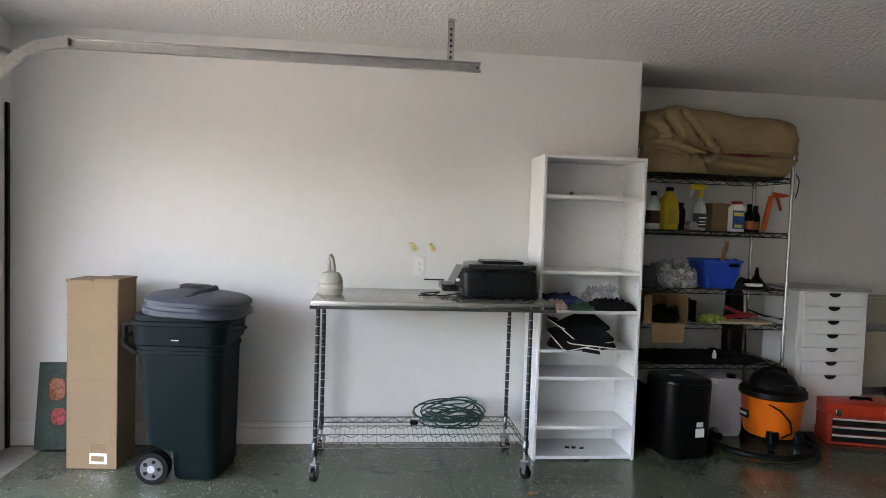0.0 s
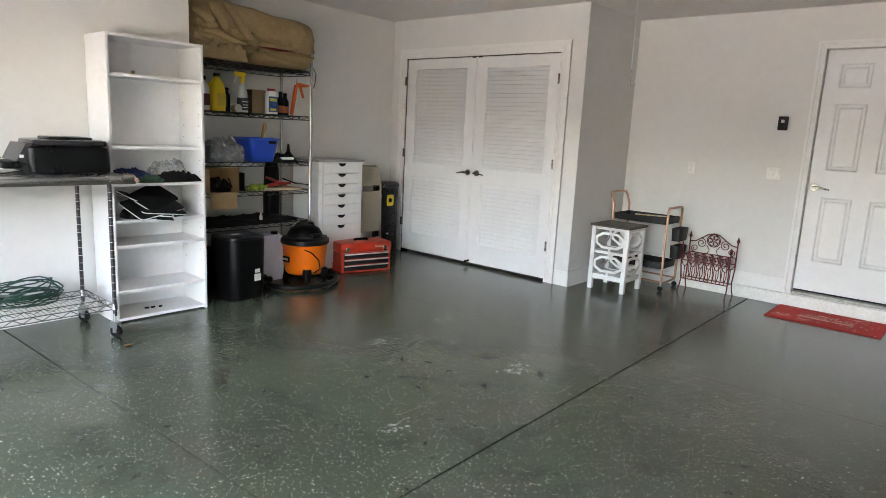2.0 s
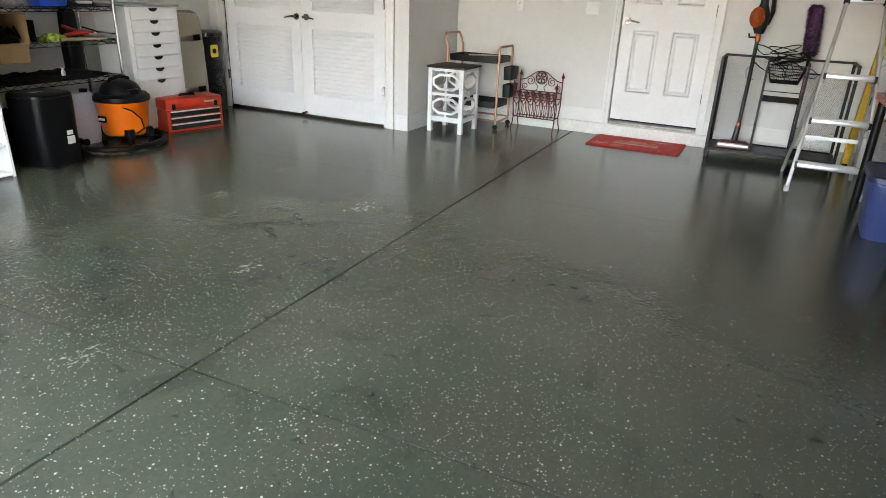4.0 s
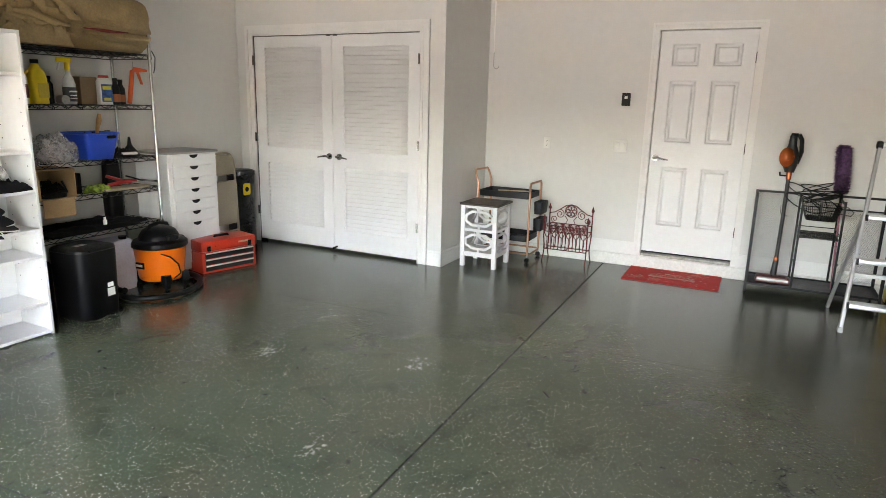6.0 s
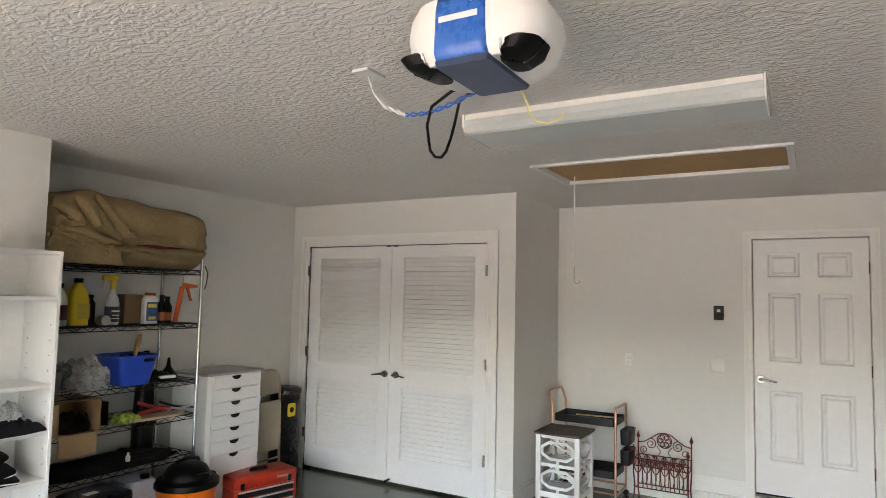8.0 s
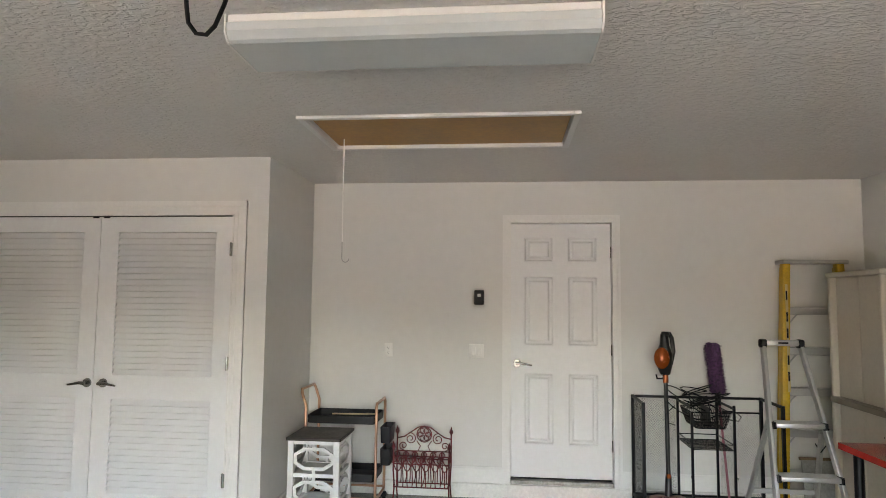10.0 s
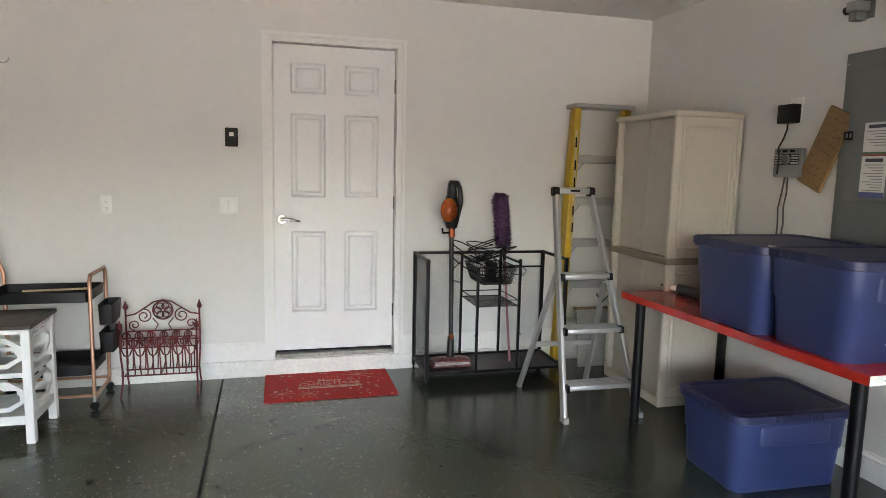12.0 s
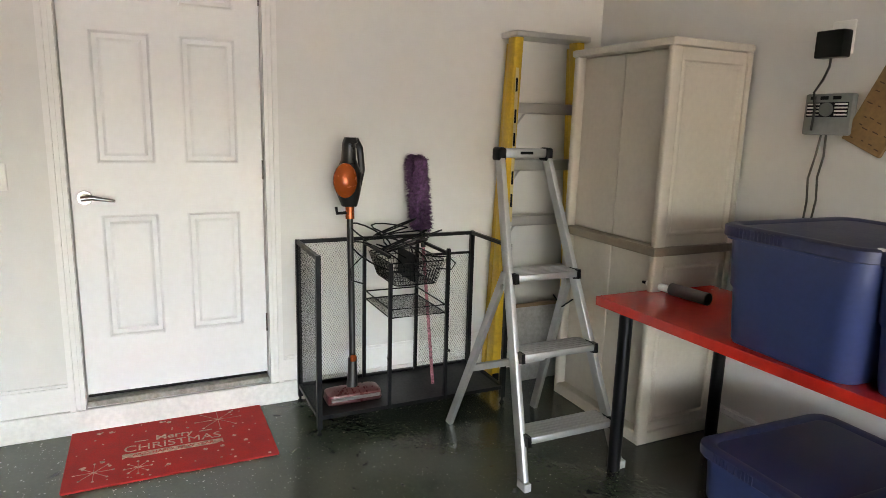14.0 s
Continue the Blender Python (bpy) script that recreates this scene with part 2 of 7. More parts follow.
WALL = mat("wall_paint", (0.69, 0.68, 0.655), 0.62, vary=0.02, scale=0.8, fine=14, bump=0.05, bump_scale=120, rough_vary=0.0)
CEIL = ceiling_material()
FLOOR = floor_material()
TRIM = mat("trim_paint", (0.78, 0.77, 0.75), 0.4, vary=0.03, scale=3, fine=40, rough_vary=0.0)
DOORP = mat("door_paint", (0.77, 0.77, 0.77), 0.38, vary=0.02, scale=3, fine=30, rough_vary=0.0)
CONC = mat("concrete", (0.24, 0.23, 0.2), 0.9, vary=0.12, scale=2, fine=50, bump=0.3)
JOINT = mat("joint_dirt", (0.012, 0.014, 0.013), 0.9, vary=0.2)
STEEL = mat("galvanised_steel", (0.43, 0.43, 0.42), 0.35, 0.9, vary=0.12, scale=12, fine=120, rough_vary=0.03)
CHROME = mat("chrome", (0.42, 0.42, 0.43), 0.16, 1.0, vary=0.06, scale=20, fine=90, rough_vary=0.03)
NICKEL = mat("satin_nickel", (0.26, 0.255, 0.245), 0.25, 1.0, vary=0.05, rough_vary=0.03)
BLACK = mat("black_plastic", (0.004, 0.004, 0.0045), 0.4, vary=0.15, spec=0.15, bump=0.1, bump_scale=250)
BLKMET = mat("black_metal", (0.004, 0.004, 0.005), 0.4, vary=0.15, spec=0.18)
WHITEP = mat("white_plastic", (0.8, 0.79, 0.76), 0.35, vary=0.02)
LAMIN = mat("white_laminate", (0.76, 0.76, 0.755), 0.42, rough_vary=0.0, vary=0.025, scale=2, fine=25)
GRASS = mat("lawn", (0.09, 0.09, 0.045), 0.95, vary=0.3, scale=0.7, fine=20)
DRIVE = mat("driveway_concrete", (0.3, 0.275, 0.24), 0.9, vary=0.08, scale=0.8, fine=30, bump=0.2)
FAR = mat("far_foliage", (0.06, 0.07, 0.035), 0.95, vary=0.3, scale=0.2, fine=3)

# ---- the large structure ----
CEIL_Z = 2.525
XF, XG = 5.70, -1.93           # house-door wall, garage-door wall
YR, YL, YN = -1.91, 4.155, 4.85  # right wall, left wall, niche wall
XN = 1.94                      # where the niche starts
XC, YC = 4.69, 2.447           # closet front, closet side
OPY0, OPY1, OPZ = -1.42, 3.52, 2.14   # garage opening



def joint_a(x):
    return 1.066 + 0.0113 * x


def joint_b(y):
    return 0.806 - 0.036 * y


def joint_c(y):
    return 3.33 - 0.03 * y


bm = bmesh.new()
ga, gb, gc = 0.0065, 0.0042, 0.002
for lo, hi in ((lambda y: XG - 0.1, lambda y: joint_b(y) - gb), (lambda y: joint_b(y) + gb, lambda y: joint_c(y) - gc), (lambda y: joint_c(y) + gc, lambda y: XF + 0.14)):
    for ya, yb, sa, sb in ((YR - 0.12, None, 0, -ga), (None, YN + 0.12, ga, 0)):
        quad = []
        for f, y, s_ in ((lo, ya, sa), (hi, ya, sa), (hi, yb, sb), (lo, yb, sb)):
            yy = joint_a(f(1.1)) + s_ if y is None else y
            quad.append((f(yy), yy))
        flat(quad, -0.2, 0.0, bm=bm)
structure("floor", bm, FLOOR, "dark green epoxy floor with pale paint flakes, glossy", "floor")
structure("floor_joint_long", B((XG, 0.95, -0.19, XF, 1.25, -0.008)), JOINT, "dirty saw-cut joint along the green floor", "floor joint")
JOINTP = mat("joint_filler", (0.016, 0.017, 0.015), 0.8, vary=0.9, scale=9, fine=60)
structure("floor_joint_near", B((0.5, YR, -0.19, 0.95, 0.94, -0.005), (0.5, 1.26, -0.19, 0.95, YN, -0.005)), JOINTP, "dark dirt-filled joint across the green floor", "floor joint")
structure("floor_joint_far", B((3.1, YR, -0.19, 3.5, 0.94, -0.005), (3.1, 1.26, -0.19, 3.5, YN, -0.005)), JOINTP, "dark dirt-filled joint across the green floor", "floor joint")
structure("threshold", B((XG - 0.1, YR, -0.1, XG + 0.22, YN - 0.75, 0.004)), CONC, "bare grey concrete strip at the garage doorway", "threshold")
structure("ceiling", B((XG - 0.15, YR - 0.12, CEIL_Z, 3.765, YN + 0.12, CEIL_Z + 0.2), (4.445, YR - 0.12, CEIL_Z, XF + 0.14, YN + 0.12, CEIL_Z + 0.2),
                       (3.765, YR - 0.12, CEIL_Z, 4.445, 0.47, CEIL_Z + 0.2), (3.765, 1.92, CEIL_Z, 4.445, YN + 0.12, CEIL_Z + 0.2)),
          CEIL, "white textured plaster garage ceiling", "ceiling")
structure("wall_left", B((XG - 0.12, YL, 0, XN, YN + 0.12, CEIL_Z)), WALL, "off-white painted garage side wall", "wall")
structure("wall_niche", B((XN, YN, 0, XF + 0.14, YN + 0.12, CEIL_Z)), WALL, "off-white painted wall behind the wire shelving", "wall")
structure("wall_right", B((XG - 0.12, YR - 0.12, 0, XF + 0.14, YR, CEIL_Z)), WALL, "off-white painted wall with the breaker panel", "wall")
# house-door wall, with its opening
DY0, DY1, DZ0, DZ1 = -0.005, 0.795, 0.15, 2.185
structure("wall_house", B((XF, YR, 0, XF + 0.14, DY0 - 0.02, CEIL_Z), (XF, DY1 + 0.02, 0, XF + 0.14, YC, CEIL_Z), (XF, DY0 - 0.02, DZ1 + 0.02, XF + 0.14, DY1 + 0.02, CEIL_Z),
                          (XF, DY0 - 0.02, 0, XF + 0.14, DY1 + 0.02, DZ0 - 0.03)), WALL, "off-white painted wall with the house door", "wall")
# closet front with the double-door opening
CY0, CY1, CZ1 = 2.70, 4.625, 2.115
for nm, bx in (("wall_closet_end", (XC, YC, 0, XC + 0.1, CY0 - 0.01, CEIL_Z)), ("wall_closet_corner", (XC, CY1 + 0.01, 0, XC + 0.1, YN, CEIL_Z)), ("wall_closet_lintel", (XC, CY0 - 0.01, CZ1 + 0.008, XC + 0.1, CY1 + 0.01, CEIL_Z)),
               ("wall_closet_side", (XC + 0.1, YC, 0, XF, YC + 0.1, CEIL_Z)), ("wall_closet_back", (XC + 0.6, YC + 0.1, 0, XC + 0.66, YN, CEIL_Z))):
    structure(nm, B(bx), WALL, "off-white painted closet wall boxed into the corner", "wall")
# garage-door wall
structure("wall_front", B((XG - 0.4, YR, -0.2, XG, OPY0, CEIL_Z), (XG - 0.4, OPY1, -0.2, XG, YL, CEIL_Z), (XG - 0.4, OPY0, OPZ, XG, OPY1, CEIL_Z)), WALL,
          "off-white front wall round the open garage doorway", "wall")
structure("roof_deck", B((XG - 0.5, YR - 0.6, 2.95, XF + 1.5, YN + 0.6, 3.1)), CONC, "plain roof deck closing the attic above the garage", "roof")
structure("ground", B((-400, -400, -0.35, 400, 400, -0.21)), GRASS, "mown lawn round the house", "ground")
structure("driveway", B((-16.0, -4.0, -0.209, XG - 0.1, 6.5, -0.03)), DRIVE, "pale concrete driveway before the garage", "driveway")
# unseen far tree line, added to cut off the low sky
bm = bmesh.new()
prev = None
rng = random.Random(4)
for i in range(81):
    a = radians(90 + 180 * i / 80)
    deg = math.degrees(a)
    # even across the street, raised at one side to block sky there
    h = 6.3 + 15 * min(1, max(0, deg - 238) / 24) + rng.uniform(-0.5, 0.5)
    p = (60 * math.cos(a) - 1.9, 60 * math.sin(a), -0.3)
    q = (p[0], p[1], h)
    cur = (bm.verts.new(p), bm.verts.new(q))
    if prev:
        bm.faces.new((prev[0], cur[0], cur[1], prev[1]))
    prev = cur
structure("backdrop", bm, FAR, "unseen distant tree line added to block low sky light", "backdrop")

# ---- house door ----
def lever_set(parent, x, y, z, way, name="door_handle"):
    """A lever on a round rose, on a face that looks to -x; way: +1 or -1 along y."""
    bm = C((x, y, z), (x - 0.012, y, z), 0.031, 0.029, 20)
    C((x - 0.012, y, z), (x - 0.045, y, z), 0.012, 0.011, 12, bm=bm)
    T([(x - 0.045, y - way * 0.012, z), (x - 0.047, y + way * 0.03, z + 0.003), (x - 0.047, y + way * 0.07, z - 0.004), (x - 0.044, y + way * 0.115, z - 0.012)], [0.012, 0.011, 0.008, 0.006], 10, bm=bm)
    return part(name, bm, NICKEL, parent, "satin nickel lever on a round rose")


door = tagged(new("door_1"), "white six-panel house door, closed, with a nickel lever", "door", kind="structure")
yc, x0 = (DY0 + DY1) / 2, XF + 0.03
ys, zs = (0.115, 0.345), ((1.875, 2.07), (1.20, 1.75), (0.42, 0.975))
bm = B((x0 + 0.014, DY0 + 0.003, DZ0 + 0.012, x0 + 0.045, DY1 - 0.003, DZ1 - 0.003))
cols = [(yc - 0.29, yc - 0.06), (yc + 0.06, yc + 0.29)]
B((x0, DY0 + 0.003, DZ0 + 0.012, x0 + 0.0139, cols[0][0], DZ1 - 0.003), (x0, cols[0][1], DZ0 + 0.012, x0 + 0.0139, cols[1][0], DZ1 - 0.003),
  (x0, cols[1][1], DZ0 + 0.012, x0 + 0.0139, DY1 - 0.003, DZ1 - 0.003), bm=bm)
for c0, c1 in cols:
    for za, zb in ((DZ0 + 0.012, 0.42), (0.975, 1.20), (1.75, 1.875), (2.07, DZ1 - 0.003)):
        B((x0, c0, za, x0 + 0.0139, c1, zb), bm=bm)
part("slab", bm, DOORP, door, smooth=False)
for c0, c1 in cols:
    for za, zb in zs:
        bm = bmesh.new()
        prev = None
        for ins, dep in ((0.0, 0.001), (0.006, 0.0045), (0.012, 0.011), (0.03, 0.0125), (0.042, 0.005), (0.05, 0.004)):
            cur = [bm.verts.new((x0 + dep, y, z)) for y, z in ((c0 + ins, za + ins), (c1 - ins, za + ins), (c1 - ins, zb - ins), (c0 + ins, zb - ins))]
            if prev:
                bridge(bm, prev, cur)
            prev = cur
        bm.faces.new(prev)
        part("panel", bm, DOORP, door, smooth=False)
lever_set(door, x0, 0.742, 1.054, -1)
for z in (0.42, 1.17, 1.95):
    part("hinge", C((x0 - 0.004, DY0, z - 0.045), (x0 - 0.004, DY0, z + 0.045), 0.006, seg=8), NICKEL, door)
part("threshold", B((XF - 0.015, DY0 + 0.002, 0.118, XF + 0.12, DY1 - 0.002, 0.146), bevel=0.004), mat("worn_threshold", (0.35, 0.34, 0.31), 0.45, 0.4, vary=0.25, scale=10), door, "worn aluminium threshold")
part("door_sweep", B((x0 + 0.004, DY0 + 0.004, 0.147, x0 + 0.04, DY1 - 0.004, 0.1615)), BLACK, door, "black rubber sweep")


def casing(name, x, ya, yb, zb, w, za=0.0, lip=0.018):
    """A moulded casing round an opening in a wall that faces -x."""
    bm = bmesh.new()
    for lo, hi, d in ((0.0, w, lip * 0.6), (w * 0.62, w, lip), (0.0, w * 0.12, lip * 0.85), (w * 0.3, w * 0.4, lip * 0.78)):
        k = 0.0004 * d * 1000 / 10
        B((x - d, ya - hi, za, x + 0.001, ya - lo, zb + hi), (x - d, yb + lo, za, x + 0.001, yb + hi, zb + hi), (x - d - k, ya - lo, zb + lo, x + 0.001, yb + lo, zb + hi), bm=bm)
    return structure(name, bm, TRIM, "white painted moulded door casing", "door casing")


casing("trim_1", XF, DY0 - 0.004, DY1 + 0.004, DZ1 + 0.002, 0.062, 0.112, lip=0.026)
structure("jamb_1", B((XF - 0.001, DY0 - 0.02, 0.118, XF + 0.13, DY0 - 0.001, DZ1 + 0.019), (XF - 0.001, DY1 + 0.001, 0.118, XF + 0.13, DY1 + 0.02, DZ1 + 0.019),
                      (XF - 0.001, DY0 - 0.001, DZ1 + 0.001, XF + 0.13, DY1 + 0.001, DZ1 + 0.019), (XF + 0.13, DY0 - 0.02, 0.1, XF + 0.14, DY1 + 0.02, DZ1 + 0.02)), TRIM, "white painted door jamb", "door jamb")

# kerb and baseboards
structure("kerb", B((XF - 0.022, YR, 0, XF - 0.0005, YC, 0.112), bevel=0.004), mat("kerb_paint", (0.74, 0.73, 0.7), 0.55, vary=0.08, scale=5, fine=40, bump=0.25, bump_scale=60), "white painted concrete kerb under the house wall", "kerb")


def baseboard(name, boxes):
    bm = bmesh.new()
    for b in boxes:
        B(b, bm=bm)
    structure(name, bm, TRIM, "white painted baseboard with a stepped top", "baseboard")


baseboard("baseboard_1", [(XF - 0.012, YR, 0.113, XF - 0.0005, DY0 - 0.063, 0.225), (XF - 0.007, YR, 0.225, XF - 0.0005, DY0 - 0.063, 0.238),
                          (XF - 0.012, DY1 + 0.063, 0.113, XF - 0.0005, YC, 0.225), (XF - 0.007, DY1 + 0.063, 0.225, XF - 0.0005, YC, 0.238)])
baseboard("baseboard_2", [(XG, YL - 0.017, 0.0, XN, YL - 0.0005, 0.104), (XG, YL - 0.006, 0.104, XN, YL - 0.0005, 0.111), (XG, YL - 0.013, 0.111, XN, YL - 0.0005, 0.128), (XG, YL - 0.008, 0.128, XN, YL - 0.0005, 0.14)])
baseboard("baseboard_3", [(XN, YN - 0.014, 0.0, XC, YN - 0.0005, 0.115), (XN, YN - 0.008, 0.115, XC, YN - 0.0005, 0.14)])
baseboard("baseboard_4", [(XG, YR + 0.0005, 0.0, XF - 0.022, YR + 0.017, 0.104), (XG, YR + 0.0005, 0.104, XF - 0.022, YR + 0.006, 0.111), (XG, YR + 0.0005, 0.111, XF - 0.022, YR + 0.013, 0.128), (XG, YR + 0.0005, 0.128, XF - 0.022, YR + 0.008, 0.14)])
baseboard("baseboard_5", [(XC - 0.013, YC - 0.013, 0.0, XC - 0.0005, CY0 - 0.11, 0.125), (XC - 0.013, YC - 0.013, 0, XF - 0.022, YC - 0.0005, 0.125),
                          (XC - 0.007, YC - 0.007, 0.125, XC - 0.0005, CY0 - 0.11, 0.145), (XC - 0.007, YC - 0.007, 0.125, XF - 0.022, YC - 0.0005, 0.145)])

# ---- louvred closet doors ----
casing("trim_2", XC, CY0 - 0.003, CY1 + 0.003, CZ1 + 0.004, 0.1)
# the jamb is black to paint the shade in the gap round the leaves
structure("jamb_2", B((XC, CY0 - 0.01, 0, XC + 0.1, CY0 - 0.001, CZ1 + 0.008), (XC, CY1 + 0.001, 0, XC + 0.1, CY1 + 0.01, CZ1 + 0.008), (XC, CY0 - 0.01, CZ1 + 0.003, XC + 0.1, CY1 + 0.01, CZ1 + 0.0079)),
          BLKMET, "closet door jamb coloured black for the shaded gap", "door jamb")
slat_me = None
for nm, ya, yb, la, lb, way in (("door_2", CY0 + 0.002, 3.660, 2.815, 3.528, -1), ("door_3", 3.665, CY1 - 0.002, 3.785, 4.492, 1)):
    d = tagged(new(nm), "white louvred double closet door leaf, closed", "door", group="closet doors", kind="structure")
    xa, xb, z0, z1 = XC + 0.004, XC + 0.038, 0.028, CZ1 - 0.003
    part("frame", B((xa, ya, z0, xb, la, z1), (xa, lb, z0, xb, yb, z1), (xa, la, z0, xb, lb, 0.228), (xa, la, 0.856, xb, lb, 1.018), (xa, la, 2.005, xb, lb, z1)), DOORP, d, smooth=False)
    for lo, hi in ((0.228, 0.856), (1.018, 2.005)):
        n = round((hi - lo) / 0.0411)
        for i in range(n):
            z = lo + (i + 0.5) * (hi - lo) / n
            if slat_me is None:
                slat = part("slat", flat([(-0.018, -0.0205), (-0.0145, -0.0235), (0.0145, 0.0155), (0.011, 0.0185)], -0.3565, 0.3565, axes="xzy"), DOORP, d, smooth=False)
                slat_me = slat
            else:
                slat = again(slat_me, "slat", d, Matrix())
            slat.matrix_basis = pose(xa + 0.0145, (la + lb) / 2, z) @ Matrix.Diagonal((0.85, (lb - la) / 0.713, 1, 1))
    yl = 3.588 if way < 0 else 3.705
    lever_set(d, xa, yl, 0.962, way)
    yh = ya - 0.004 if way < 0 else yb + 0.004
    for z in (0.345, 1.113, 1.885):
        bm = C((XC - 0.022, yh, z - 0.046), (XC - 0.022, yh, z + 0.046), 0.0065, seg=8)
        B((XC - 0.02, yh - 0.009, z - 0.044, XC + 0.0035, yh + 0.009, z + 0.044), bm=bm)
        part("hinge", bm, NICKEL, d, "dull steel hinge")
    part("ball_catch", B((xa - 0.004, (3.6 if way < 0 else 3.68), CZ1 - 0.012, xa + 0.02, (3.645 if way < 0 else 3.725), CZ1 - 0.001)), BLKMET, d)
part("door_stop", C((XC + 0.004, 3.63, 0.05), (XC - 0.06, 3.63, 0.045), 0.009, 0.012, 10), BLACK, bpy.data.objects["door_2"], "small black rubber-tipped door stop")


# ---- wall plates ----
def plate(name, label, m, w, h, kind):
    """A cover plate built facing -y at the origin of its thing."""
    t = thing(name, label, "wall plate")
    t.matrix_world = m
    part("cover", S([(w, h, 0.006, 0), (w, h, 0.006, 0.003), (w - 0.008, h - 0.008, 0.004, 0.006)], n=3), WHITEP, t)
    if kind == "outlet":
        for s in (-0.02, 0.02):
            part("socket", S([(0.033, 0.028, 0.01, 0.005, 0, s), (0.033, 0.028, 0.01, 0.0085, 0, s)], n=4), WHITEP, t)
            part("slots", B((-0.0075, s - 0.002, 0.008, -0.0055, s + 0.006, 0.0092), (0.0055, s - 0.002, 0.008, 0.0075, s + 0.006, 0.0092), (-0.0025, s - 0.01, 0.008, 0.0025, s - 0.006, 0.0092)), BLACK, t)
    elif kind == "switch":
        for s in (-0.023, 0.023):
            part("rocker", B((s - 0.0165, -0.033, 0.005, s + 0.0165, 0.033, 0.010), bevel=0.002), WHITEP, t)
    return t


def on_x(x, y, z):   # plate on a wall that faces -x
    return Matrix.Translation((x, y, z)) @ Matrix(((0, 0, -1, 0), (-1, 0, 0, 0), (0, 1, 0, 0), (0, 0, 0, 1)))


def on_left(x, y, z):   # plate on a wall that faces -y
    return Matrix.Translation((x, y, z)) @ Matrix(((1, 0, 0, 0), (0, 0, -1, 0), (0, 1, 0, 0), (0, 0, 0, 1)))


def on_right(x, y, z):   # plate on a wall that faces +y
    return Matrix.Translation((x, y, z)) @ Matrix(((-1, 0, 0, 0), (0, 0, 1, 0), (0, 1, 0, 0), (0, 0, 0, 1)))


plate("wall_outlet", "white duplex outlet on the side wall above the worktable", on_left(0.52, YL, 1.149), 0.073, 0.122, "outlet")
plate("wall_outlet", "white duplex outlet low on the house wall", on_x(XF, 1.789, 1.144), 0.068, 0.112, "outlet")
plate("light_switch", "white double rocker light switch beside the house door", on_x(XF, 1.069, 1.147), 0.122, 0.112, "switch")
t = plate("wall_control", "black wall control with a pale button panel", on_x(XF, 1.05, 1.578), 0.001, 0.001, "")
part("body", S([(0.078, 0.118, 0.008, 0), (0.078, 0.118, 0.008, 0.014), (0.07, 0.11, 0.006, 0.018)], n=3), BLACK, t)
part("button", B((-0.014, 0.006, 0.0175, 0.014, 0.03, 0.021), bevel=0.002), WHITEP, t, "pale push button")
part("button", B((-0.02, -0.036, 0.0175, -0.006, -0.024, 0.02), bevel=0.002), BLKMET, t)
part("button", B((0.006, -0.036, 0.0175, 0.02, -0.024, 0.02), bevel=0.002), BLKMET, t)

# ---- ceiling ----
t = thing("attic_hatch", "brown plywood attic hatch in a white trim frame", "attic hatch", 4.105, 1.195, CEIL_Z)
hx, hy = 0.34, 0.725
for a, b, c, d_ in ((-hx - 0.025, -hy - 0.025, hx + 0.025, -hy + 0.012), (-hx - 0.025, hy - 0.012, hx + 0.025, hy + 0.025), (-hx - 0.025, -hy + 0.012, -hx + 0.012, hy - 0.012), (hx - 0.012, -hy + 0.012, hx + 0.025, hy - 0.012)):
    part("trim", B((a, b, -0.018, c, d_, -0.0005), bevel=0.003), TRIM, t)
part("liner", B((-hx, -hy, 0, -hx + 0.012, hy, 0.18), (hx - 0.012, -hy, 0, hx, hy, 0.18), (-hx + 0.012, -hy, 0, hx - 0.012, -hy + 0.012, 0.18), (-hx + 0.012, hy - 0.012, 0, hx - 0.012, hy, 0.18)), TRIM, t)
PLY = mat("plywood", (0.46, 0.26, 0.095), 0.6, vary=0.12, scale=3, fine=30)
part("panel", B((-hx + 0.022, -hy + 0.02, 0.006, hx - 0.02, hy - 0.03, 0.018)), PLY, t, "unpainted brown plywood panel")
t = thing("pull_cord", "thin white pull cord with a hook hanging from the hatch", "pull cord", 4.27, 1.82, 0)
part("cord", T([(0, 0, 2.565), (0.002, 0.001, 2.3), (0, 0, 2.0), (0, -0.002, 1.9)], 0.0042, 5), WHITEP, t)
part("knot", L([(0.001, 1.99), (0.006, 2.0), (0.001, 2.012)], 8), WHITEP, t)
part("hook", T([(0, -0.002, 1.9)] + [(0, -0.002 - 0.022 + 0.022 * math.cos(radians(a)), 1.80 + 0.024 * math.sin(radians(a))) for a in range(0, -200, -25)], 0.003, 6), STEEL, t)

t = thing("ceiling_light", "long white fluorescent wrap light, switched off", "ceiling light", 2.672, 1.15, CEIL_Z)
LENS = mat("milky_lens", (0.55, 0.585, 0.58), 0.32, vary=0.02, rough_vary=0.0)
part("pan", B((-0.13, -0.63, -0.03, 0.185, 0.63, -0.0005), bevel=0.004), WHITEP, t)
part("lens", flat([(-0.135, -0.031), (-0.135, -0.06), (-0.115, -0.086), (-0.1, -0.094), (0.155, -0.1), (0.175, -0.092), (0.19, -0.06), (0.19, -0.031)], -0.63, 0.63, axes="xzy"), LENS, t, "milky ribbed diffuser", smooth=False)
for s in (-1, 1):
    part("end_cap", flat([(-0.1365, -0.002), (-0.1365, -0.061), (-0.116, -0.088), (-0.101, -0.096), (0.156, -0.102), (0.177, -0.0935), (0.192, -0.061), (0.192, -0.002)], min(s * 0.631, s * 0.638), max(s * 0.631, s * 0.638), axes="xzy"), WHITEP, t, smooth=False)

